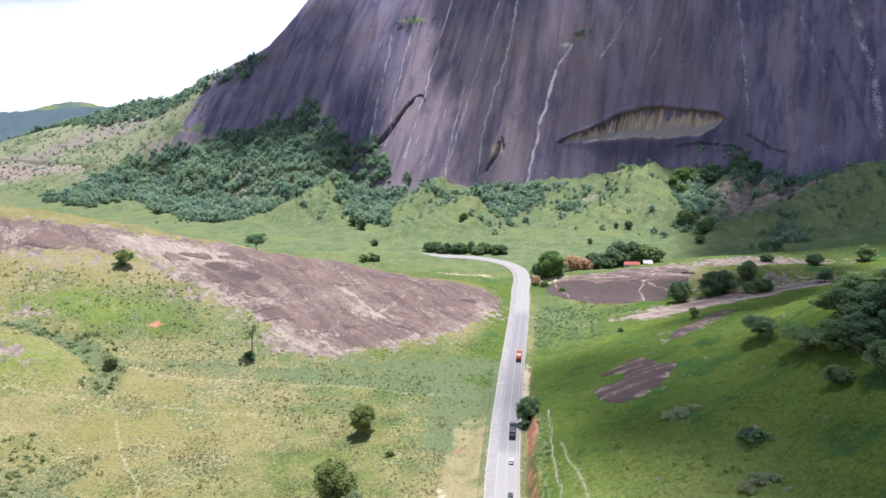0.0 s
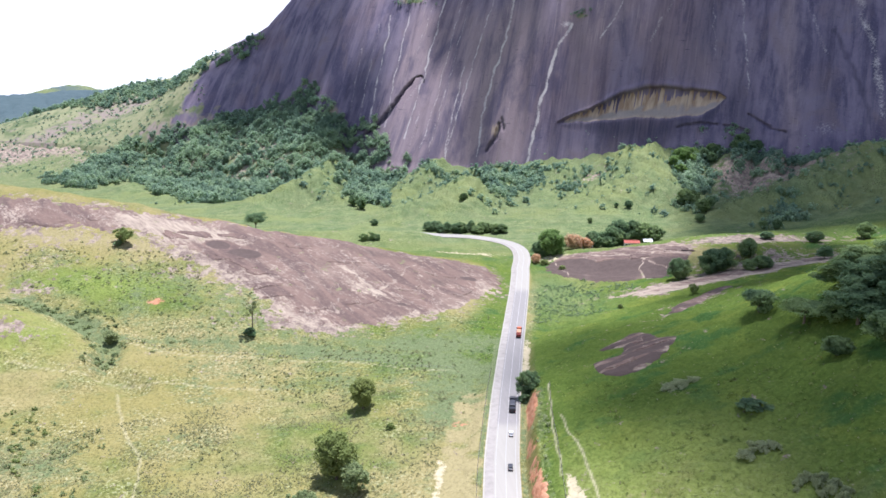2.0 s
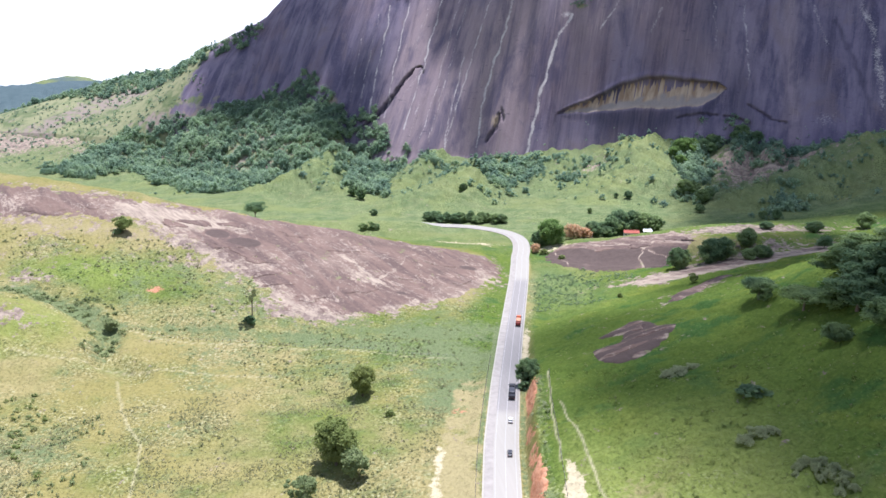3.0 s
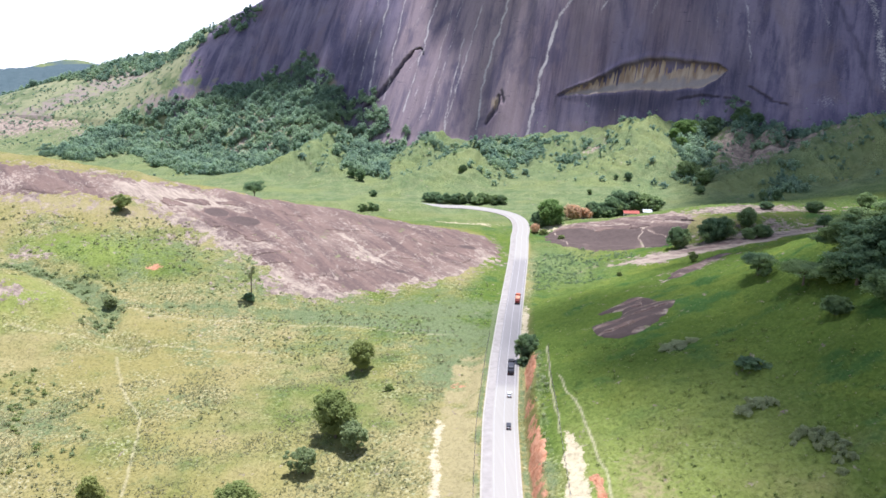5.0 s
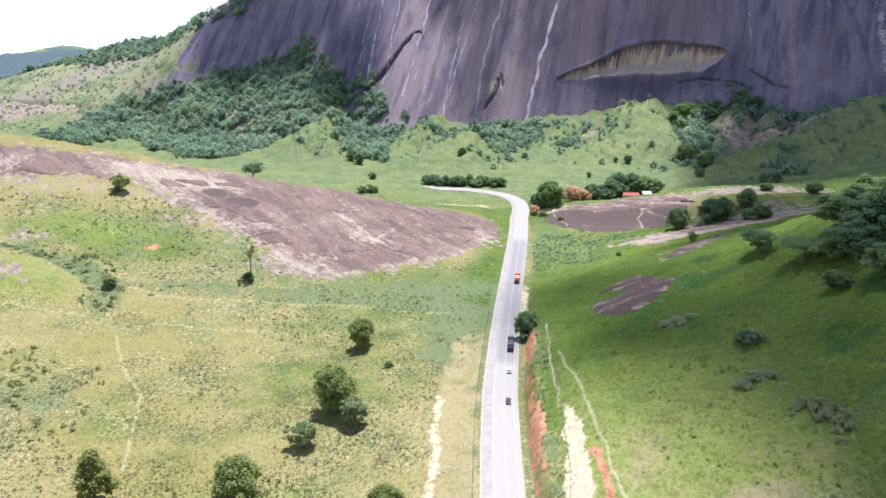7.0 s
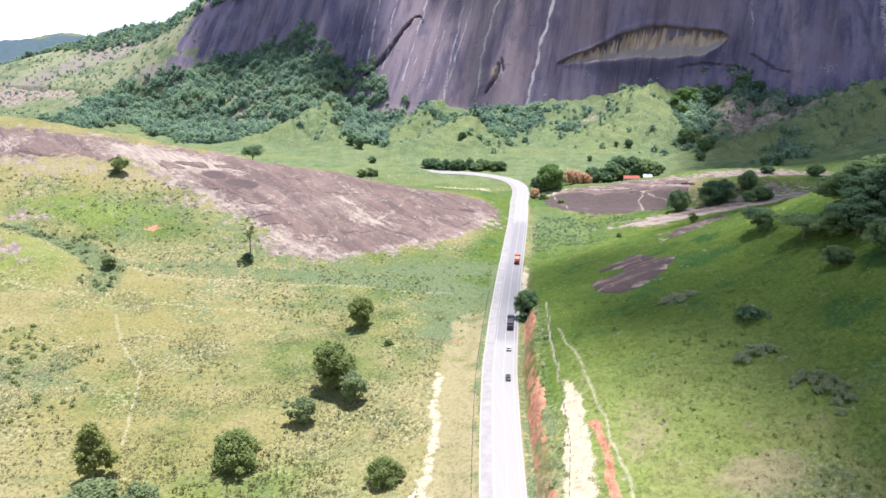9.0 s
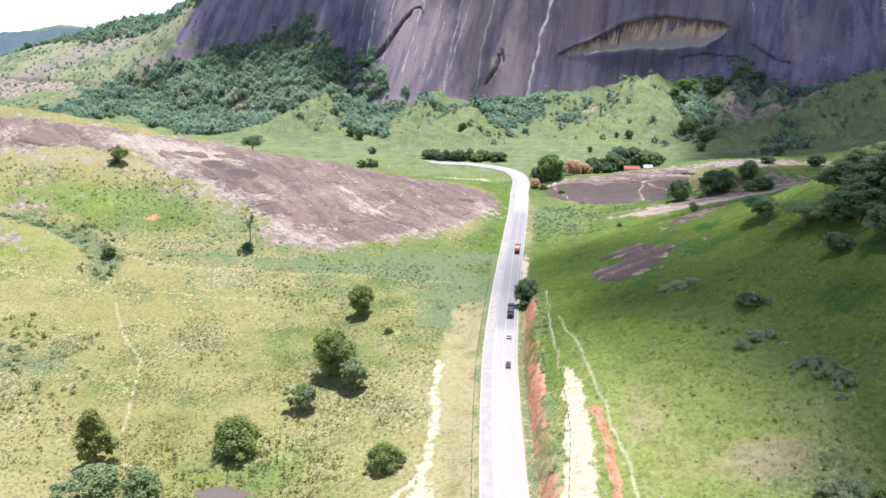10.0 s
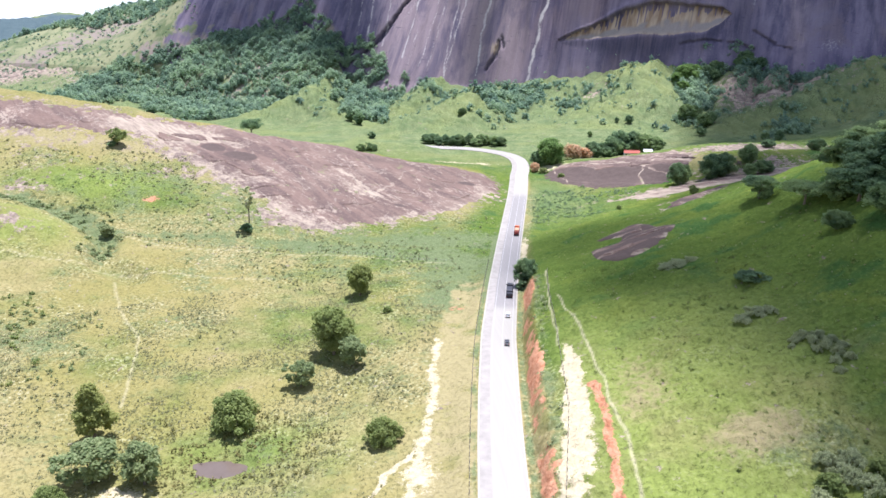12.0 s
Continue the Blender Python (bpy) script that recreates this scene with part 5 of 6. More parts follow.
for i, (x, y, s, h) in enumerate(((74.2, 151.5, 0.34, 0.62), (76.5, 152.8, 0.40, 0.7), (79.0, 151.4, 0.38, 0.7), (77.2, 149.2, 0.36, 0.75), (80.6, 148.6, 0.34, 0.6), (78.6, 146.4, 0.40, 0.8), (81.4, 145.4, 0.30, 0.55), (79.6, 143.2, 0.36, 0.75), (76.6, 146.0, 0.28, 0.5), (80.8, 140.6, 0.30, 0.6), (78.0, 140.4, 0.34, 0.6), (77.4, 137.4, 0.28, 0.55), (73.0, 149.4, 0.26, 0.4))):
    stand("grey", x, y, s, h, i * 75, "straggling grey-leaved scrub bush on the slope", "grey scrub on the slope")
stand("grey", 62, 211, 0.7, 0.5, 200)
stand("grey", 66, 213, 0.85, 0.55, 20)
stand("grey", 70.5, 214.5, 0.6, 0.5, 120)
stand("small_dark", 77, 186, 2.2, 0.9, 100)
for i, (x, y, s, kind) in enumerate(((104.5, 222, 0.95, "umbrella"), (119, 229, 1.05, "dark"), (118, 217, 1.15, "dark"), (112, 206, 1.0, "dark"), (123, 228, 1.15, "dark"), (129, 238, 1.1, "dark_b"), (127, 209, 1.25, "dark"), (120, 197, 1.1, "dark_b"), (134, 222, 1.3, "dark"), (137, 206, 1.2, "dark"), (131, 193, 1.2, "dark_b"), (125, 186, 1.1, "dark"), (141, 232, 1.2, "dark"), (142, 190, 1.2, "dark"), (147, 214, 1.3, "dark_b"), (134, 178, 1.1, "dark"), (112, 190, 0.9, "dark_b"), (116, 180, 1.0, "dark_b"), (122, 172, 1.0, "dark"), (128, 165, 1.0, "dark_b"), (110, 214, 0.8, "dark_b"))):
    stand(kind, x, y, s * 1.35, s * (0.86 if y > 225 else 0.96), i * 67, "tall dark green tree in the dense hillside grove", "trees of the hillside grove")
stand("dark_b", 102, 196, 0.75, 0.55, 0, "low dark bush at the edge of the grove", "trees of the hillside grove")
for i, (x, y, s) in enumerate(((64, 110, 1.4), (68, 112.5, 1.6), (71, 109.5, 1.7), (74.5, 113, 1.6), (66, 116, 1.3), (70.5, 116, 1.5), (76, 109, 1.6), (61.5, 107, 1.3))):
    stand("grey" if i % 3 else "small", x, y, s * (0.42 if i % 3 else 1.0), s * (0.6 if i % 3 else 0.9), i * 80, "thorny grey-green bush on the slope")
# round the farmhouse and along the far bend
for i, (x, y, s, h) in enumerate(((50, 463, 0.95, 0.95), (63, 468, 0.9, 0.85))):
    stand("dark_b", x, y, s, h, i * 100, "dark rounded tree beside the bend of the road", "trees by the bend")
stand("bright", 57, 461, 2.0, 1.85, 40, "large bright green round tree beside the bend of the road")
stand("flame", 73, 474, 1.5, 1.5, 0)
stand("flame", 80, 476, 1.0, 1.1, 100)
stand("flame", 46.5, 448, 0.75, 0.85, 50, "orange-flowering shrub at the road's edge")
stand("small", 51, 442, 1.6, 1.3, 10)
stand("small", 60, 430, 1.3, 1.2, 10)
for i, (x, y, s, h) in enumerate(((87, 480, 1.2, 1.1), (99, 484, 1.5, 1.35), (105, 492, 1.6, 1.65), (113, 494, 1.6, 1.55), (121, 493, 1.5, 1.3), (129, 493, 1.35, 1.05), (95, 478, 1.0, 0.8))):
    stand("dark_b", x, y, s, h, i * 57, "dark leafy tree behind the farmhouse", "trees behind the farmhouse")
for i in range(13):
    stand("dark_b", -21 + i * 4.3, 536 + 3.5 * math.sin(i * 2.1) - 0.16 * i, 0.88 + 0.2 * math.sin(i * 1.7), 0.72 + 0.14 * math.sin(i * 2.9), i * 40, "dark roadside tree in a row beyond the bend", "row of trees beyond the bend")
for x, y, s in ((-58, 497, 1.6), (-63, 496, 1.5), (-54, 496, 1.3), (-62, 552, 1.5), (130, 500, 1.2)):
    stand("small_dark", x, y, s, s * 1.1, x * 7, "dark shrub in the valley meadow")

for i, (x, y, s) in enumerate(((179, 599, 1.5), (185, 604, 1.3), (184, 573, 1.2), (189, 577, 1.0), (222, 702, 1.3), (232, 706, 1.4), (228, 696, 1.1), (256, 702, 1.5), (266, 695, 1.3), (250, 700, 1.2), (172, 540, 0.7))):
    stand("dark_b", x, y, s, s * 0.9, i * 70, "dark rounded tree in the gully below the cliff", "trees of the gully")
for i, (x, y, s) in enumerate(((191, 683, 1.2), (198, 690, 1.5), (205, 696, 1.4), (212, 700, 1.2), (194, 672, 1.0), (208, 688, 1.1))):
    stand("bright", x, y, s, s, i * 70, "sunlit yellow-green tree at the head of the gully", "trees of the gully")
for i, (x, y, s) in enumerate(((132, 590, 0.62), (123, 593, 0.42), (96, 552, 0.4), (4, 615, 0.7), (-80, 623, 1.0), (-88, 632, 0.9), (207, 493, 0.7), (200, 497, 0.6))):
    stand("dark_b", x, y, s, s * 1.05, i * 70, "lone dark tree on the grassy foothills", "trees of the foothills")


def thicket(name, label, category, points, leaf, seed, size, sprays=150, spray=1.0, squash=0.85, clumps=7, fat=1.35):
    """Many far crowns in one mesh: each a handful of clumps clothed in sprays."""
    rng = np.random.default_rng(seed)
    kinds = []
    for k in range(10):
        c, r = crown_clumps(rng, 1.0, 0.05, squash, clumps, ("round", "heap", "flat")[k % 3])
        r = r * fat
        kinds.append(joined([leaves(rng, c, r, sprays, spray / 9.0, 0.9), cores(rng, c, r, 0.55, 0.9, (SMALL_V, SMALL_F))]))
    vs, fs, tones, n = [], [], [], 0
    for x, y in points:
        v, f = kinds[rng.integers(10)]
        s = size * (0.55 + 0.9 * rng.random() ** 1.6)
        a = rng.uniform(0, 6.28)
        ca, sa = math.cos(a), math.sin(a)
        w = v * np.array((s, s, s * rng.uniform(0.8, 1.2)))
        w = np.stack([w[:, 0] * ca - w[:, 1] * sa, w[:, 0] * sa + w[:, 1] * ca, w[:, 2]], 1)
        vs.append(w + np.array((x * K, y * K, float(height(x, y)) * K - 0.1 * s)))
        fs.append(f + n)
        tones.append(np.full(len(v), rng.random()))
        n += len(v)
    ob = new(name, mesh_of(name, np.concatenate(vs), np.concatenate(fs), leaf))
    ob.data.attributes.new("tone", "FLOAT", "POINT").data.foreach_set("value", np.concatenate(tones).astype(np.float32))
    return tagged(ob, label, category, kind="stuff")


def scatter(seed, outline, gap, chance=None):
    """Points about so far apart inside an outline, thinned by a chance at each."""
    rng = np.random.default_rng(seed)
    xs, ys = [p[0] for p in outline], [p[1] for p in outline]
    gx, gy = np.meshgrid(np.arange(min(xs) - 5, max(xs) + 5, gap), np.arange(min(ys) - 5, max(ys) + 5, gap), indexing="ij")
    x = gx.ravel() + rng.uniform(-0.6, 0.6, gx.size) * gap
    y = gy.ravel() + rng.uniform(-0.6, 0.6, gx.size) * gap
    keep = inside(x, y, outline) + min(8.0, 0.12 * (max(ys) - min(ys)), 0.25 * (max(xs) - min(xs))) * waves(x, y, 40, 2.0) > 0
    keep &= np.abs(x - road_x(y)) * (y < 450) + 99 * (y >= 450) > 8.5
    if chance:
        keep &= rng.random(x.size) < chance(x, y)
    return np.stack([x[keep], y[keep]], 1)


WOOD = ((-480, 872), (-469, 898), (-447, 985), (-419, 997), (-384, 977), (-330, 967), (-277, 959), (-230, 959), (-177, 943), (-137, 906), (-126, 880), (-79, 857), (-72, 832), (-54, 816), (-71, 792), (-72, 700), (-74, 655), (-87, 649), (-104, 700), (-114, 740), (-131, 765), (-150, 800), (-175, 790), (-205, 740), (-215, 700), (-263, 717), (-300, 755), (-335, 800), (-360, 845), (-385, 853), (-400, 818), (-440, 835))
thicket("forest", "dense green woodland climbing the foot of the mountain", "forest", scatter(5, WOOD, 4.9, lambda x, y: 0.62 + 0.38 * sst(15, 50, height(x, y))), LEAF_FOREST, 21, 12.0, 300, 0.68, 0.85, 7, 1.45)
RIDGE = ((-700, 1230), (-620, 1265), (-529, 1265), (-460, 1225), (-400, 1150), (-350, 1092), (-300, 1062), (-256, 1042), (-256, 1022), (-300, 1026), (-350, 1040), (-400, 1060), (-480, 1120), (-560, 1150), (-640, 1165), (-700, 1180))
thicket("ridge_trees", "scattered trees along the crest of the green shoulder", "trees", scatter(6, RIDGE, 6.2, lambda x, y: 0.72 + 0.35 * waves(x, y, 60, 1.0)), LEAF_FOREST, 22, 10.5)
GULLIES = (((190, 690), (212, 712), (240, 716), (262, 704), (256, 694), (224, 696), (206, 650), (190, 590), (176, 596), (184, 650)), ((240, 640), (262, 630), (290, 655), (330, 640), (335, 655), (300, 675), (262, 668)), ((20, 770), (45, 730), (40, 680), (34, 638), (24, 655), (17, 725)), ((244, 705), (274, 697), (268, 676), (238, 678)), ((290, 684), (324, 668), (304, 640), (286, 662)), ((86, 686), (108, 680), (102, 664), (86, 668)), ((215, 520), (236, 576), (250, 572), (224, 510)))
HOLLOWS = (((15, 785), (45, 783), (62, 745), (56, 690), (36, 625), (22, 640), (20, 700)), ((55, 760), (84, 742), (74, 700), (60, 690)), ((180, 700), (215, 705), (222, 660), (205, 635), (186, 650)), ((240, 700), (275, 695), (262, 660), (236, 668)), ((8, 760), (40, 755), (44, 705), (20, 690), (2, 730)), ((-40, 790), (-8, 775), (-14, 752), (-50, 770)), ((-110, 800), (-60, 790), (-62, 690), (-80, 640), (-100, 720)), ((60, 770), (80, 765), (76, 725), (62, 735)), ((150, 722), (172, 716), (178, 700), (160, 704)))
thicket("gully_scrub", "dark shrubs filling the gullies below the cliff", "shrubs", np.concatenate([scatter(30 + i, g, 5.0, lambda x, y: np.clip(0.72 + 0.4 * waves(x, y, 22, 1.0), 0, 1)) for i, g in enumerate(GULLIES + HOLLOWS)]), LEAF_FOREST, 23, 8.5, 90, 1.0, 0.85, 6, 1.6)
FOOT = ((-300, 700), (-60, 640), (120, 580), (330, 500), (430, 520), (420, 640), (360, 675), (200, 725), (60, 780), (-60, 820), (-200, 770))
def foot_chance(x, y):
    """Shrubs crowd between the spurs and under the cliff and are few on the grazed ridges."""
    near = sst(675, 745, y + 0.33 * x)
    hollow = sst(10, 3, spurs(x, y))
    return np.clip(0.05 + 0.06 * waves(x, y, 50, 3.0) + near * (0.14 + 0.75 * hollow * (0.75 + 0.5 * waves(x, y, 40, 1.0))) + 0.5 * sst(738, 760, y + 0.33 * x), 0.008, 0.9) * (y + 0.33 * x < 772 - 22 * sst(60, 150, x) * sst(330, 250, x))


thicket("hillside_shrubs", "small shrubs dotted over the green foothills", "shrubs", scatter(7, FOOT, 5.0, foot_chance), LEAF_FOREST, 24, 6.6, 60, 1.1, 0.8, 5, 1.9)
thicket("foothill_tufts", "coarse dark tufts speckling the green foothills", "weeds", scatter(27, FOOT, 4.4, lambda x, y: np.clip(0.06 + 0.24 * waves(x, y, 36, 2.0) + 0.14 * sst(660, 720, y + 0.33 * x), 0.01, 0.6)), LEAF_FOREST, 41, 2.9, 16, 1.2, 0.6, 3, 1.7)
HILL = ((34, 330), (100, 320), (110, 250), (92, 180), (84, 130), (52, 140), (44, 190), (38, 240))
thicket("hill_weeds", "low dark weeds in the lush hillside grass", "shrubs", scatter(17, HILL, 4.6, lambda x, y: np.clip(0.0 + 0.22 * waves(x, y, 24, 1.0), 0.0, 0.3)), LEAF_LAWN, 34, 1.5, 30, 1.0, 0.4, 4)
TUFTS = (((-92, 351), (-84, 358), (-74, 357), (-78, 350)), ((-58, 360), (-52, 366), (-42, 365), (-46, 358)), ((-108, 366), (-100, 374), (-90, 371), (-98, 364)))
thicket("slab_tufts", "yellow-green tufts rooted in hollows of the bare slab", "grass", np.concatenate([scatter(70 + i, g, 2.6, lambda x, y: 0.7 + 0 * x) for i, g in enumerate(TUFTS)]), LEAF_GREY, 35, 2.2, 36, 1.0, 0.5, 4)
EAST = ((196, 512), (216, 516), (214, 488), (194, 490))
thicket("meadow_scrub", "clump of dark scrub at the foot of the eastern slope", "shrubs", np.concatenate([scatter(8, EAST, 5), scatter(9, ((270, 600), (300, 590), (296, 570), (276, 575)), 6, lambda x, y: 0.7 + 0 * x)]), LEAF_FOREST, 25, 5.0, 60)
APRON = ((-640, 1060), (-500, 1075), (-400, 985), (-420, 900), (-500, 880), (-600, 940))
thicket("apron_shrubs", "small shrubs on the pale slope under the shoulder", "shrubs", scatter(16, APRON, 6, lambda x, y: 0.30 + 0.4 * waves(x, y, 50, 2.0)), LEAF_FOREST, 33, 4.4, 50, 1.0, 0.7, 5, 1.7)
SLOPE = ((-700, 1130), (-560, 1150), (-470, 1130), (-390, 1075), (-330, 1030), (-320, 980), (-380, 960), (-430, 970), (-560, 1000), (-680, 1050))
thicket("shoulder_shrubs", "sparse shrubs on the grassy shoulder", "shrubs", scatter(10, SLOPE, 5.5, lambda x, y: np.clip(0.30 + 0.5 * waves(x, y, 45, 2.0), 0.04, 0.85)), LEAF_FOREST, 26, 4.6, 50, 1.0, 0.7, 5, 1.7)
MIRE = ((-150, 235), (-118, 232), (-106, 205), (-108, 178), (-128, 176), (-150, 200))
thicket("mire_scrub", "patchy grey-green scrub in the low pasture", "shrubs", scatter(15, MIRE, 3.2, lambda x, y: np.clip(0.3 + 0.5 * waves(x, y, 18, 1.0), 0, 0.7)), LEAF_PALE, 32, 2.6, 44, 1.0, 0.5, 4)
LEDGES = np.array([(CH[0] + u * CT[0] + v * CN[0], CH[1] + u * CT[1] + v * CN[1]) for u, v in [(-52 + 4.2 * i + 2 * math.sin(i * 5.0), 112 + 3 * math.sin(i * 2.3)) for i in range(14)] + [(180 + 4.0 * i, 58 + 2 * math.sin(i * 3.0)) for i in range(6)]])
thicket("ledge_shrubs", "dark shrubs rooted on ledges of the rock wall", "shrubs", LEDGES, LEAF_FOREST, 31, 7.0, 60)
DITCH = ((-196, 322), (-160, 310), (-130, 296), (-132, 272), (-146, 270), (-152, 292), (-196, 312))
thicket("ditch_scrub", "grey-green scrub along a dry ditch in the pasture", "shrubs", scatter(11, DITCH, 3.0, lambda x, y: 0.62 + 0.4 * waves(x, y, 20, 1.0)), LEAF_PALE, 27, 3.4, 60, 1.0, 0.5, 6, 1.1)
WEEDS = ((-150, 370), (-60, 308), (15, 345), (18, 330), (17, 232), (-8, 232), (-40, 258), (-110, 284), (-200, 300), (-240, 300), (-230, 352))
thicket("pasture_shrubs", "low weedy shrubs in the upper pasture", "shrubs", scatter(12, WEEDS, 3.3, lambda x, y: np.clip(0.36 + 0.5 * waves(x, y, 30, 1.0), 0.04, 0.75)), LEAF_PALE, 28, 1.8, 30, 1.0, 0.45, 4)
ROUGH = ((-235, 362), (-130, 374), (-92, 332), (-60, 312), (-110, 300), (-200, 296), (-240, 320))
thicket("rough_weeds", "clumps of olive weeds in the upper pasture", "shrubs", scatter(18, ROUGH, 3.8, lambda x, y: np.clip(0.30 + 0.6 * waves(x, y, 22, 3.0), 0.03, 0.8) * (1 - 0.85 * bump(x, y, -165, 340, 26, 12))), LEAF_PALE, 36, 2.0, 30, 1.0, 0.45, 4, 1.7)
VERGE = ((25.5, 240), (29, 238), (27, 205), (25, 180), (22, 140), (20, 118), (18.6, 118), (20.2, 150), (21.8, 185), (23.2, 212))
thicket("verge_scrub", "grey-green weeds along the top of the road cutting", "shrubs", scatter(13, VERGE, 2.4, lambda x, y: 0.55 + 0 * x), LEAF_GREY, 29, 2.3, 36, 1.0, 0.6, 4)
MARSH = ((40, 400), (70, 408), (88, 385), (66, 350), (40, 340), (34, 370))
thicket("hollow_scrub", "green weeds in the hollow beside the road", "shrubs", scatter(14, MARSH, 1.9, lambda x, y: np.clip(0.62 + 0.5 * waves(x, y, 16, 1.0), 0, 1)), LEAF_HOLLOW, 30, 2.2, 26, 1.0, 0.45, 4)


DRY = (((-97, 250), (-83, 244), (-72, 217), (-73, 201), (-80, 199), (-88, 216)), ((-88, 295), (-67, 296), (-41, 276), (-41, 245), (-61, 248), (-80, 267)), ((-60, 308), (-17, 308), (-2, 276), (-14, 253), (-37, 276)), ((-129, 192), (-117, 188), (-105, 182), (-87, 164), (-86, 150), (-114, 150)), ((-26, 234), (-10, 253), (-11, 207), (-13, 175), (-20, 164), (-26, 189)), ((-41, 203), (-26, 189), (-24, 170), (-35, 167), (-49, 179)))
thicket("dry_weeds", "knee-high dry weeds dotted over the pasture", "weeds", np.concatenate([scatter(80 + i, g, 2.1, lambda x, y: np.clip(0.62 + 0.5 * waves(x, y, 14, 1.0), 0.1, 1)) for i, g in enumerate(DRY)]), LEAF_WEED, 37, 1.35, 16, 1.3, 0.6, 3, 1.7)
BROOK = ((-157, 241), (-147, 239), (-132, 225), (-126, 208), (-115, 188), (-118, 179), (-133, 199), (-140, 222))
thicket("brook_scrub", "dark scrub lining a dry watercourse in the pasture", "shrubs", scatter(90, BROOK, 3.0, lambda x, y: np.clip(0.45 + 0.6 * waves(x, y, 16, 1.0), 0, 1)), LEAF, 38, 3.2, 50, 0.9, 0.6, 5)
SHRUBBY = ((-226, 366), (-178, 371), (-135, 370), (-112, 346), (-109, 327), (-148, 329), (-195, 352), (-211, 338))
thicket("slope_weeds", "tufted weeds over the slope below the bare slab", "weeds", scatter(91, SHRUBBY, 2.6, lambda x, y: np.clip(0.5 + 0.5 * waves(x, y, 18, 1.0), 0.05, 1) * (1 - 0.9 * bump(x, y, -168, 342, 24, 11))), LEAF_WEED, 39, 1.7, 20, 1.2, 0.6, 3, 1.7)


REEDY = ((-84, 158), (-66, 168), (-44, 166), (-24, 158), (-26, 146), (-44, 139), (-62, 138), (-78, 146))
thicket("reeds", "olive reeds and rushes round a muddy pond", "reeds", scatter(93, REEDY, 1.25, lambda x, y: np.clip(0.55 + 0.5 * waves(x, y, 12, 1.0), 0.1, 1) * (np.hypot((x + 53.5) / 6.3, (y - 147.5) / 3.6) > 1)), LEAF_REED, 42, 1.5, 16, 1.3, 0.8, 3, 1.6)
LAWN = ((30, 250), (60, 230), (96, 200), (98, 150), (88, 120), (52, 108), (38, 112), (38, 150), (36, 190))
thicket("hill_tufts", "soft green tufts of grass on the hillside", "grass", scatter(94, LAWN, 1.9, lambda x, y: np.clip(0.30 + 0.5 * waves(x, y, 17, 1.0), 0.04, 0.8)), LEAF_LAWN, 43, 1.25, 14, 1.3, 0.28, 3, 1.7)


def tussocks():
    """Tufts of pasture grass: small ragged domes of blades."""
    rng = np.random.default_rng(40)
    n = 80000
    r = 112 * (260.0 / 112) ** np.sqrt(rng.random(n))
    a = np.radians(rng.uniform(-35, 34, n))
    x, y = r * np.sin(a), r * np.cos(a)
    side = x - road_x(y)
    ok = (side < -19) | ((side > 24) & (rng.random(n) < 0.03))
    ok &= (np.hypot((x + 54.5) / 9.5, (y - 148) / 5.2) > 1) & (rng.random(n) < np.clip(0.30 + 1.0 * waves(x, y, 30, 6.0), 0.05, 1.0))
    x, y = x[ok], y[ok]
    n = len(x)
    z = ground(x, y)
    s = rng.uniform(0.18, 0.52, n) * np.where(rng.random(n) < 0.06, 1.7, 1.0)
    b = 4
    ang = rng.uniform(0, 6.28, (n, b)) + np.arange(b) * 1.5708
    c = np.stack([x * K, y * K, z * K], 1)
    lean = rng.uniform(0.35, 0.95, (n, b))
    wide = rng.uniform(0.35, 0.6, (n, b))
    tall = rng.uniform(0.45, 1.0, (n, b))
    dx, dy = np.cos(ang), np.sin(ang)
    sc = s[:, None]
    foot = np.stack([dx * 0.1 * sc, dy * 0.1 * sc, 0 * dx - 0.12], -1)
    tip = np.stack([dx * lean * sc, dy * lean * sc, tall * sc * 0.9], -1)
    p1 = np.stack([-dy * wide * sc + dx * 0.35 * sc, dx * wide * sc + dy * 0.35 * sc, 0.25 * tall * sc], -1)
    p2 = np.stack([dy * wide * sc + dx * 0.35 * sc, -dx * wide * sc + dy * 0.35 * sc, 0.25 * tall * sc], -1)
    v = (np.stack([foot, p1, tip, p2], 2) + c[:, None, None, :]).reshape(-1, 3)
    k = np.arange(n * b)[:, None] * 4
    f = np.concatenate([k + np.array([0, 2, 1]), k + np.array([0, 3, 2])])
    return tagged(new("grass_tussocks", mesh_of("grass_tussocks", v, f, TUFT)), "coarse yellow-green grass tussocks of the pasture", "grass", kind="stuff")


tussocks()
for kind in PLANTS.values():
    for ob in (*kind.children, kind):
        bpy.data.objects.remove(ob)


# ---- the road ----
def part(name, bm, mat, parent, label=""):
    me = bpy.data.meshes.new(name)
    bm.to_mesh(me)
    bm.free()
    me.materials.append(mat)
    ob = new(name, me)
    ob.parent = parent
    return tagged(ob, label)


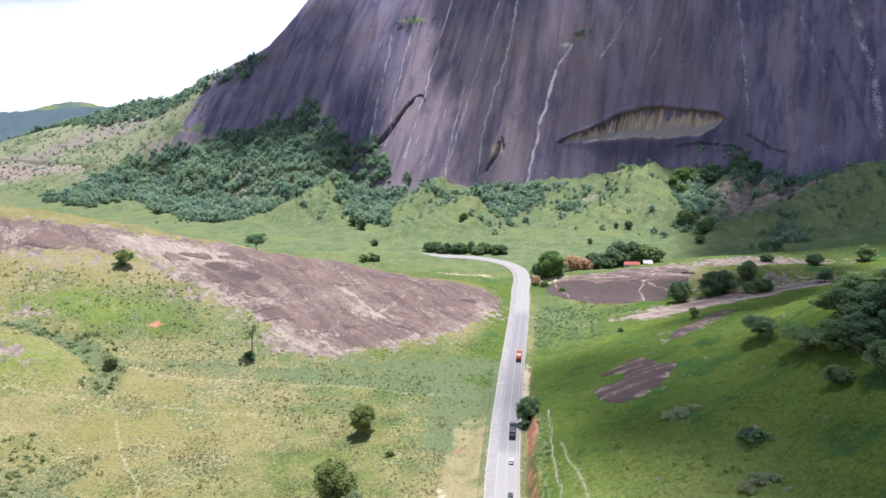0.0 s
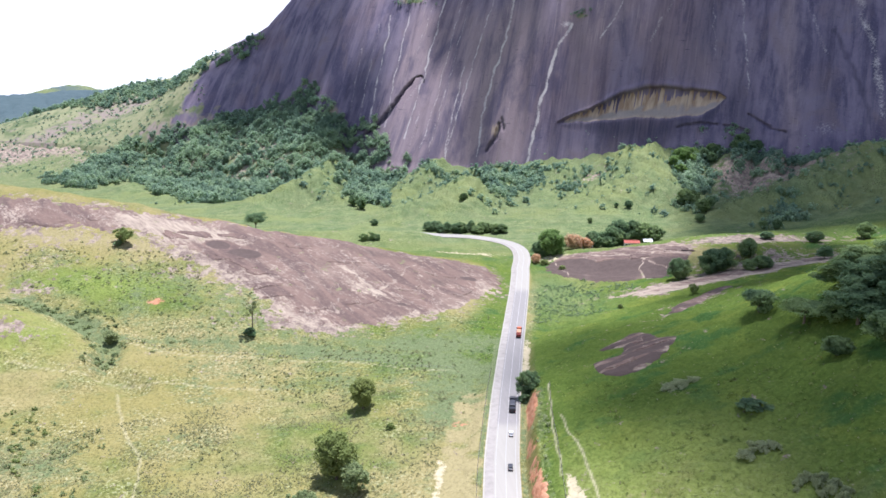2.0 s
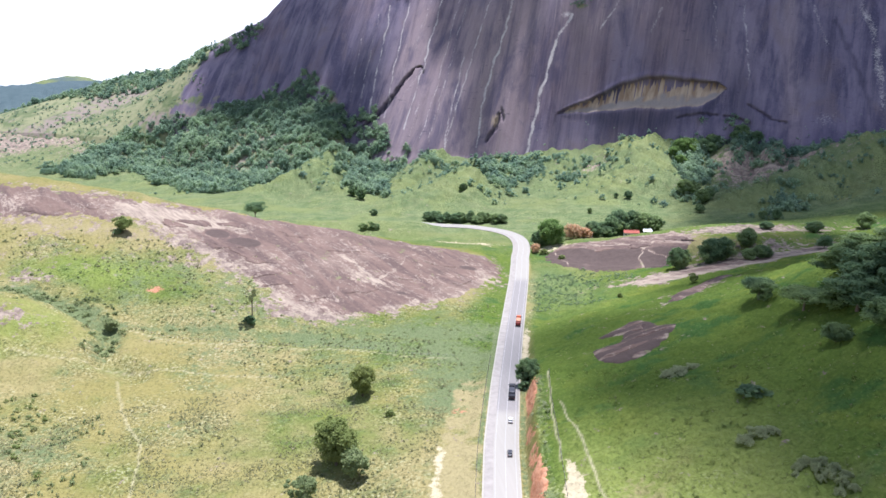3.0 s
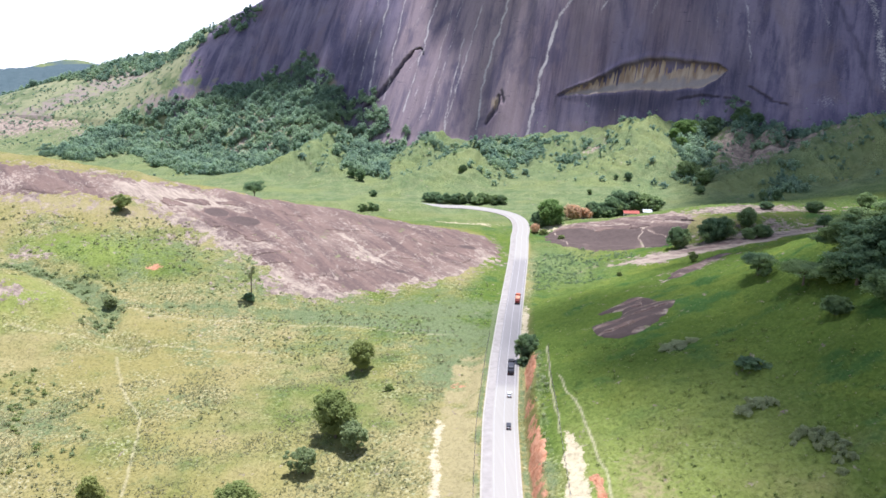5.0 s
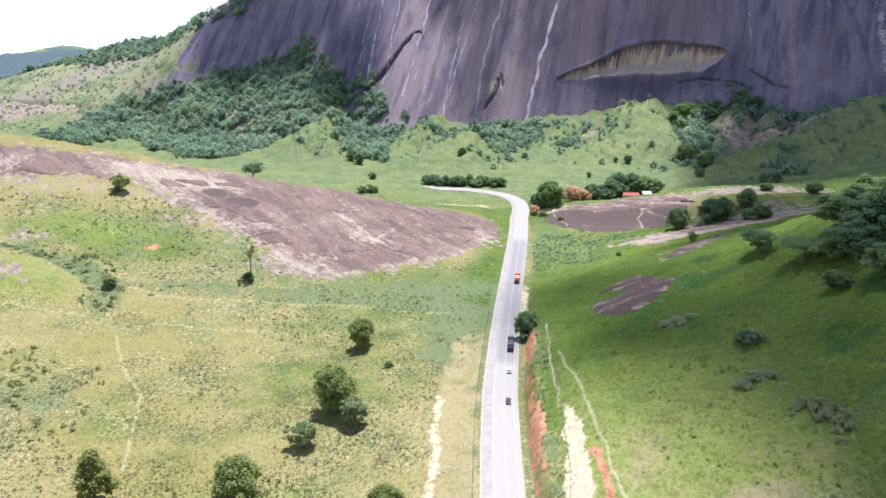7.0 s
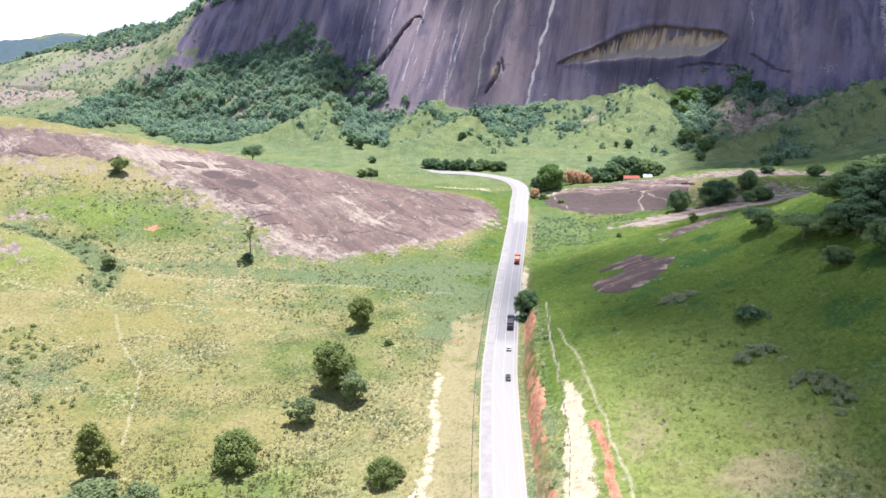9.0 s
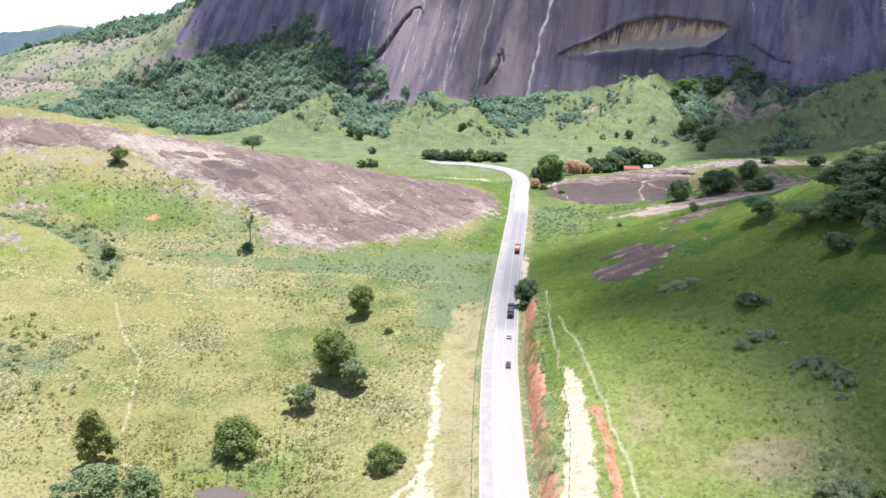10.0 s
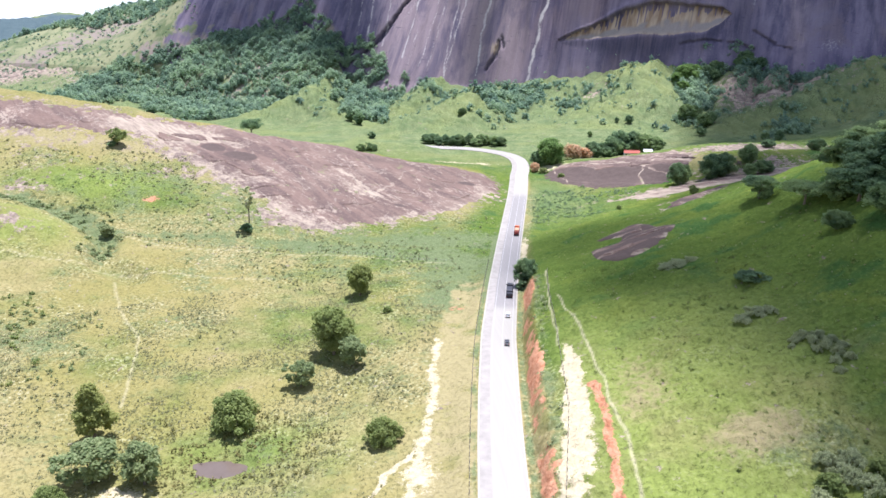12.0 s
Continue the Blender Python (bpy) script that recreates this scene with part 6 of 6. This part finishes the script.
def road_stations():
    """Points of the road's middle with its height, in plan units, evenly spaced."""
    ys = np.arange(-120, 440, 4.0)
    line = [(float(road_x(q)), float(q)) for q in ys]
    line += [(37.4, 440), (38.9, 456), (39.6, 470), (38.6, 484), (34.6, 497), (27.5, 507), (17, 514.5), (4, 519.5), (-12, 522.5), (-30, 523.5), (-60, 524), (-110, 525), (-180, 526)]
    pts = np.array(line)
    run = np.concatenate([[0], np.cumsum(np.hypot(*np.diff(pts, axis=0).T))])
    s = np.arange(0, run[-1], 2.0)
    x, y = np.interp(s, run, pts[:, 0]), np.interp(s, run, pts[:, 1])
    k = np.ones(7) / 7
    x[3:-3], y[3:-3] = np.convolve(x, k, "valid"), np.convolve(y, k, "valid")
    on = sst(470, 425, y) * (s < np.interp(445, pts[:140, 1], run[:140]) + 30)
    z = road_z(y) * on + (ground(x, y) + 0.30) * (1 - on)
    z[4:-4] = np.convolve(z, np.ones(9) / 9, "valid")
    tx, ty = np.gradient(x), np.gradient(y)
    n = np.hypot(tx, ty)
    return x, y, z, ty / n, -tx / n


RS = road_stations()


def ribbon(name, a, b, lift, mat, label, cat="", first=0, last=None, dash=None, kind="structure", cols=2, down=0.25, parent=None):
    """A strip along the road between two offsets in metres from its middle, with real thickness."""
    x, y, z, nx, ny = (q[first:last] for q in RS)
    x, y, z = x * K, y * K, z * K
    off = np.linspace(a, b, cols)
    bm = bmesh.new()
    old = None
    crown = lambda o: -0.012 * abs(o)
    for i in range(len(x)):
        row = [bm.verts.new((x[i] + nx[i] * o, y[i] + ny[i] * o, z[i] + lift + crown(o))) for o in off]
        rim = [bm.verts.new((v.co.x, v.co.y, v.co.z - down)) for v in (row[0], row[-1])]
        full = [rim[0], *row, rim[1]]
        if old and not (dash and (i // dash) % 3):
            for j in range(len(full) - 1):
                bm.faces.new((old[j], old[j + 1], full[j + 1], full[j]))
        old = full
    for v in [v for v in bm.verts if not v.link_faces]:
        bm.verts.remove(v)
    bmesh.ops.recalc_face_normals(bm, faces=bm.faces)
    if parent:
        return part(name, bm, mat, parent, label)
    me = bpy.data.meshes.new(name)
    bm.to_mesh(me)
    bm.free()
    me.materials.append(mat)
    far = me.attributes.new("far", "FLOAT", "POINT")
    far.data.foreach_set("value", [max(float(sst(365, 415, v.co.y / K)), 0.65 * float(sst(238, 222, v.co.y / K))) for v in me.vertices])
    return tagged(new(name, me), label, cat, kind=kind)


road = ribbon("road", -5.7, 5.7, 0.0, ASPHALT, "worn pale grey asphalt country road with paved shoulders", "road", cols=6)
ribbon("shoulder", -5.7, -2.75, 0.02, SHOULDER, "mottled darker paved shoulder", parent=road, down=0.02)
ribbon("gutter", -6.25, -5.72, 0.03, GRAVEL, "pale concrete gutter along the road", parent=road)
ribbon("gutter", 5.72, 6.2, 0.03, GRAVEL, "pale concrete gutter along the road", parent=road)
ribbon("edge_line", -2.22, -2.06, 0.035, PAINT, "faded white edge line", parent=road, down=0.02)
ribbon("edge_line", 4.66, 4.82, 0.035, PAINT, "faded white edge line", parent=road, down=0.02)
ribbon("centre_line", 1.20, 1.38, 0.035, PAINT, "faded pale centre line", parent=road, down=0.02)

# ---- things on the road and in the valley ----
def slab(bm, x0, x1, y0, y1, z0, z1, bevel=0.0, taper=0.0, lean=0.0):
    """A block with softened edges; taper draws its top in, lean pushes the top forward."""
    vs = bmesh.ops.create_cube(bm, size=1.0)["verts"]
    for v in vs:
        top = v.co.z > 0
        k = 1 - (taper if top else 0)
        v.co = Vector(((x0 + x1) / 2 + v.co.x * (x1 - x0) * k, (y0 + y1) / 2 + v.co.y * (y1 - y0) * k + (lean if top else 0), z1 if top else z0))
    if bevel:
        es = list({e for v in vs for e in v.link_edges})
        bmesh.ops.bevel(bm, geom=es, offset=bevel, segments=2, affect="EDGES", profile=0.5)


def block(name, mat, parent, *size, label="", **soft):
    bm = bmesh.new()
    slab(bm, *size, **soft)
    return part(name, bm, mat, parent, label)


def wheel(parent, x, y, r, w, tyre_mat, rim_mat):
    bm = bmesh.new()
    bmesh.ops.create_cone(bm, cap_ends=True, segments=20, radius1=r, radius2=r, depth=w, matrix=Matrix.Translation((x, y, r)) @ pose(0, 0, 0, 0, 90, 0))
    bmesh.ops.bevel(bm, geom=[e for e in bm.edges if len(e.link_faces) == 2 and e.calc_face_angle(0) > 1.0], offset=w * 0.16, segments=2, affect="EDGES")
    tyre = part("wheel", bm, tyre_mat, parent)
    bm = bmesh.new()
    bmesh.ops.create_cone(bm, cap_ends=True, segments=14, radius1=r * 0.58, radius2=r * 0.5, depth=w + 0.03, matrix=Matrix.Translation((x, y, r)) @ pose(0, 0, 0, 0, 90, 0))
    part("rim", bm, rim_mat, tyre, "pale steel rim")


RUBBER = plain("rubber", (0.03, 0.03, 0.03), 0.9, 0.2)
STEEL = plain("steel", (0.45, 0.45, 0.46), 0.45, 0.5, 0.1, 4, 0.6)
GLASS = plain("dark_window_glass", (0.03, 0.035, 0.04), 0.08, 0.6, 0.05)
LAMP_RED = plain("red_lamp", (0.45, 0.03, 0.03), 0.3, 0.5)
LAMP_WHITE = plain("head_lamp", (0.8, 0.8, 0.78), 0.2, 0.6)
ORANGE = plain("orange_paint", (0.55, 0.13, 0.05), 0.5, 0.4, 0.15)
TARP = plain("orange_tarpaulin", (0.62, 0.30, 0.19), 0.85, 0.1, 0.2, 1.2)
MAROON = plain("maroon_boards", (0.20, 0.045, 0.035), 0.7, 0.2, 0.25)
BLACK = plain("black_paint", (0.035, 0.035, 0.042), 0.4, 0.4)
WHITE = plain("white_paint", (0.75, 0.75, 0.74), 0.35, 0.5, 0.06)
DARK_GREY = plain("dark_grey_paint", (0.07, 0.07, 0.08), 0.3, 0.5)


def truck(label, cab_mat, load_mat, board_mat):
    """A three-axled lorry, nose to +y: chassis, cab with windscreen, boarded body and its load."""
    t = tagged(new("truck"), label, "truck")
    block("chassis", BLACK, t, -0.5, 0.5, -6.3, 4.2, 0.75, 1.05, bevel=0.04)
    cab = block("cab", cab_mat, t, -1.22, 1.22, 2.35, 4.35, 0.75, 2.95, bevel=0.14, taper=0.06)
    block("windscreen", GLASS, cab, -1.02, 1.02, 4.20, 4.36, 1.95, 2.65, bevel=0.03)
    block("side_window", GLASS, cab, -1.235, -1.14, 3.2, 4.0, 1.95, 2.55, bevel=0.02)
    block("side_window", GLASS, cab, 1.14, 1.235, 3.2, 4.0, 1.95, 2.55, bevel=0.02)
    block("bumper", BLACK, t, -1.22, 1.22, 4.3, 4.5, 0.5, 0.85, bevel=0.05)
    for s in (-1, 1):
        block("headlight", LAMP_WHITE, t, s * 0.95 - 0.16, s * 0.95 + 0.16, 4.33, 4.41, 0.92, 1.12, bevel=0.03)
        block("tail_light", LAMP_RED, t, s * 1.02 - 0.14, s * 1.02 + 0.14, -6.40, -6.32, 0.85, 1.02, bevel=0.02)
        block("mirror", BLACK, t, s * 1.42 - 0.12, s * 1.42 + 0.12, 4.0, 4.12, 1.9, 2.5, bevel=0.03)
        block("side_board", board_mat, t, s * 1.25 - 0.04, s * 1.25 + 0.04, -6.3, 2.1, 1.08, 2.15, bevel=0.02)
        for k in range(7):
            block("stake", STEEL, t, s * 1.32 - 0.04, s * 1.32 + 0.04, -6.1 + k * 1.3, -6.02 + k * 1.3, 1.0, 2.2)
        wheel(t, s * 1.05, 3.2, 0.5, 0.3, RUBBER, STEEL)
        wheel(t, s * 1.0, -3.9, 0.5, 0.5, RUBBER, STEEL)
        wheel(t, s * 1.0, -5.1, 0.5, 0.5, RUBBER, STEEL)
    block("bed", board_mat, t, -1.25, 1.25, -6.3, 2.1, 1.02, 1.14, bevel=0.02)
    block("tail_board", board_mat, t, -1.28, 1.28, -6.38, -6.30, 1.02, 2.15, bevel=0.02)
    block("head_board", board_mat, t, -1.28, 1.28, 2.08, 2.16, 1.02, 2.55, bevel=0.02)
    block("load", load_mat, t, -1.2, 1.2, -3.4, 2.06, 1.14, 2.45, bevel=0.22, taper=0.05)
    block("load", board_mat, t, -1.2, 1.2, -6.26, -3.5, 1.14, 1.9, bevel=0.12, taper=0.04)
    return t


def car(label, paint):
    """A small hatchback, nose to +y."""
    c = tagged(new("car"), label, "car")
    block("body", paint, c, -0.86, 0.86, -2.0, 2.0, 0.28, 0.92, bevel=0.16, taper=0.04)
    cabin = block("cabin", GLASS, c, -0.80, 0.80, -1.75, 0.85, 0.86, 1.36, bevel=0.10, taper=0.17, lean=-0.08)
    block("roof", paint, cabin, -0.66, 0.66, -1.50, 0.48, 1.33, 1.44, bevel=0.05, taper=0.04)
    for s in (-1, 1):
        for y in (-1.25, 1.25):
            wheel(c, s * 0.76, y, 0.31, 0.2, RUBBER, STEEL)
        block("tail_light", LAMP_RED, c, s * 0.66 - 0.13, s * 0.66 + 0.13, -2.02, -1.94, 0.66, 0.86, bevel=0.02)
        block("headlight", LAMP_WHITE, c, s * 0.62 - 0.16, s * 0.62 + 0.16, 1.92, 2.0, 0.62, 0.76, bevel=0.02)
        block("mirror", paint, c, s * 0.94 - 0.08, s * 0.94 + 0.08, 0.5, 0.62, 0.88, 1.02, bevel=0.03)
    block("bumper", BLACK, c, -0.82, 0.82, -2.06, -1.9, 0.32, 0.52, bevel=0.05)
    return c


def on_road(ob, y, lane):
    """Drive a vehicle to a point of the road: y in plan units, lane in metres from the middle."""
    i = int(np.argmin(np.abs(RS[1][:300] - y)))
    x, yy, z, nx, ny = (float(q[i]) for q in RS)
    ob.matrix_world = Matrix.Translation((x * K + nx * lane, yy * K + ny * lane, z * K + 0.01 - 0.012 * abs(lane))) @ pose(0, 0, 0, 0, 0, math.degrees(math.atan2(ny, nx)))


on_road(truck("orange lorry with boarded sides and covered load on the road", ORANGE, TARP, MAROON), 322, 3.0)
on_road(truck("dark lorry with a grey load on the road", BLACK, DARK_GREY, BLACK), 241, 3.0)
on_road(car("small white hatchback driving behind a lorry", WHITE), 219, 2.9)
on_road(car("small dark grey hatchback on the road", DARK_GREY), 198, 2.9)

ROOF_RED = plain("red_roof_tiles", (0.40, 0.115, 0.085), 0.8, 0.2, 0.2, 1.5)
WALL = plain("limewashed_wall", (0.72, 0.66, 0.58), 0.9, 0.1, 0.12, 1.0)
ROOF_PALE = plain("pale_roof_sheet", (0.72, 0.73, 0.74), 0.5, 0.4, 0.1, 1.0)
WOOD = plain("weathered_wood", (0.21, 0.17, 0.13), 0.9, 0.1, 0.25, 4.0)


def house(label, x, y, turn, long, deep, tall, roof_mat, doors):
    """A low farm building with a pitched roof, openings and eaves."""
    h = tagged(new("house"), label, "house")
    wall = bmesh.new()
    slab(wall, -long / 2, long / 2, -deep / 2, deep / 2, -1.2, tall)
    w = part("wall", wall, WALL, h)
    for s in (-1, 1):
        bm = bmesh.new()
        slab(bm, -long / 2 - 0.6, long / 2 + 0.6, -0.35, deep / 2 + 0.7, -0.06, 0.08, bevel=0.02)
        for v in bm.verts:
            v.co.z += tall + 1.7 - (v.co.y + 0.35) * 1.6 / (deep / 2 + 1.05)
            v.co.y *= s
        for k in range(int(long / 0.8)):
            q = -long / 2 + 0.4 + k * 0.8
            a = [bm.verts.new((q + dx, s * yy, tall + 1.7 - (yy + 0.35) * 1.6 / (deep / 2 + 1.05) + dz)) for yy in (-0.1, deep / 2 + 0.68) for dx, dz in ((-0.1, 0.08), (0, 0.16), (0.1, 0.08))]
            bm.faces.new((a[0], a[1], a[4], a[3]))
            bm.faces.new((a[1], a[2], a[5], a[4]))
        bmesh.ops.recalc_face_normals(bm, faces=bm.faces)
        part("roof", bm, roof_mat, h)
        bm = bmesh.new()
        g = [bm.verts.new((s * (long / 2 - 0.02), yy, zz)) for yy, zz in ((-deep / 2, tall), (deep / 2, tall), (0, tall + 1.25))]
        g2 = [bm.verts.new((s * (long / 2 - 0.25), v.co.y, v.co.z)) for v in g]
        bm.faces.new(g)
        bm.faces.new(g2[::-1])
        for i in range(3):
            bm.faces.new((g[i], g2[i], g2[(i + 1) % 3], g[(i + 1) % 3]))
        bmesh.ops.recalc_face_normals(bm, faces=bm.faces)
        part("gable", bm, WALL, h)
    for k in range(doors):
        q = -long / 2 + (k + 0.5) * long / doors
        if k % 2:
            block("door", WOOD, w, q - 0.45, q + 0.45, -deep / 2 - 0.05, -deep / 2 + 0.05, 0, 2.05, bevel=0.02)
        else:
            block("window", GLASS, w, q - 0.6, q + 0.6, -deep / 2 - 0.03, -deep / 2 + 0.05, 0.95, 1.95, bevel=0.02)
            block("sill", WHITE, w, q - 0.7, q + 0.7, -deep / 2 - 0.12, -deep / 2 + 0.02, 0.86, 0.94)
    h.matrix_world = Matrix.Translation((x * K, y * K, float(ground(x, y)) * K)) @ pose(0, 0, 0, 0, 0, turn)
    return h


house("long low farmhouse with a red roof among dark trees", 108.5, 471, -4, 10.5, 6.5, 2.7, ROOF_RED, 5)
house("small outbuilding with a pale metal roof beside the farmhouse", 119, 473, -4, 5.5, 4.5, 2.3, ROOF_PALE, 2)
house("small farm shed with a faded terracotta roof under flame trees", 82, 479, 10, 8.0, 5.0, 2.5, ROOF_RED, 3)


def fence(label, pts, gap, tall):
    """Split posts with three strands of wire along a line of the plan."""
    f = tagged(new("fence"), label, "fence")
    run, feet = 0.0, []
    for (ax, ay), (bx, by) in zip(pts[:-1], pts[1:]):
        d = math.hypot(bx - ax, by - ay) * K
        while run < d:
            s = run / d
            x, y = ax + (bx - ax) * s, ay + (by - ay) * s
            feet.append(Vector((x * K, y * K, float(ground(x, y)) * K)))
            run += gap
        run -= d
    bm = bmesh.new()
    slab(bm, -0.09, 0.09, -0.09, 0.09, -0.4, tall, bevel=0.03, taper=0.15)
    first = part("post", bm, WOOD, f)
    for i, p in enumerate(feet):
        q = first if i == 0 else new("post", first.data)
        q.parent = f
        q.matrix_basis = Matrix.Translation(p) @ pose(0, 0, 0, 3 * math.sin(i * 2.3), 3 * math.sin(i * 1.7), i * 31)
    for h in (0.35, 0.75, 1.15):
        v, t = tube([p + Vector((0, 0, h * tall / 1.3)) for p in feet], [0.012] * len(feet), 4)
        w = new("wire", mesh_of("wire", v, t, STEEL))
        w.parent = f
    return f


fence("weathered post and wire fence beside the road", [(float(road_x(q)) - 6.9, q) for q in range(100, 300, 20)], 3.2, 1.35)
fence("old post and wire fence on top of the cutting", ((31.5, 246), (29.5, 225), (28.5, 208), (27.2, 180), (25.8, 150), (21.5, 121), (17, 95)), 3.4, 1.3)
fence("straight line of fence posts across the upper pasture", ((-136, 296), (-109, 293), (-82, 293), (-52, 292), (-23, 282), (2, 281)), 4.0, 1.3)


def pond():
    bm = bmesh.new()
    ring = []
    for i in range(72):
        a = i * 2 * math.pi / 72
        k = 1.10 + 0.16 * math.sin(3 * a + 0.6) + 0.10 * math.sin(5 * a) + 0.05 * math.sin(11 * a)
        ring.append(bm.verts.new(((-53.5 + 6.0 * k * math.cos(a)) * K, (147.5 + 3.4 * k * math.sin(a)) * K, -5.12 * K)))
    bm.faces.new(ring)
    me = bpy.data.meshes.new("pond_water")
    bm.to_mesh(me)
    bm.free()
    m, nt, b = material("muddy_water", 0.16, 0.4)
    put(nt, b.inputs["Base Color"], mixed(nt, noisy(nt, place(nt), 0.3, 4), (0.115, 0.085, 0.066), (0.175, 0.132, 0.108)))
    relief(nt, b, noisy(nt, place(nt), 2.2, 3), 0.05, 0.05)
    me.materials.append(m)
    return tagged(new("pond_water", me), "small muddy pond in the low meadow", "pond", kind="structure")


pond()


def trough(x, y, turn, long):
    """A long low cattle trough of dark concrete: two sides, two ends and a floor."""
    t = tagged(new("cattle_trough"), "long low dark concrete cattle trough on bare ground", "trough", "troughs beside the farmhouse")
    block("side_wall", WALL_DARK, t, -long / 2, long / 2, -0.75, -0.6, -0.1, 0.8, bevel=0.03)
    block("side_wall", WALL_DARK, t, -long / 2, long / 2, 0.6, 0.75, -0.1, 0.8, bevel=0.03)
    block("end_wall", WALL_DARK, t, -long / 2, -long / 2 + 0.15, -0.6, 0.6, -0.1, 0.78, bevel=0.03)
    block("end_wall", WALL_DARK, t, long / 2 - 0.15, long / 2, -0.6, 0.6, -0.1, 0.78, bevel=0.03)
    block("basin_floor", WALL_DARK, t, -long / 2 + 0.15, long / 2 - 0.15, -0.6, 0.6, -0.1, 0.25)
    t.matrix_world = pose(x * K, y * K, float(ground(x, y)) * K + 0.05, 0, 0, turn)


WALL_DARK = plain("dark_concrete", (0.10, 0.075, 0.07), 0.9, 0.2, 0.3, 1.5)
trough(119.5, 422, -20, 9.0)
trough(128.5, 418, -20, 10.0)
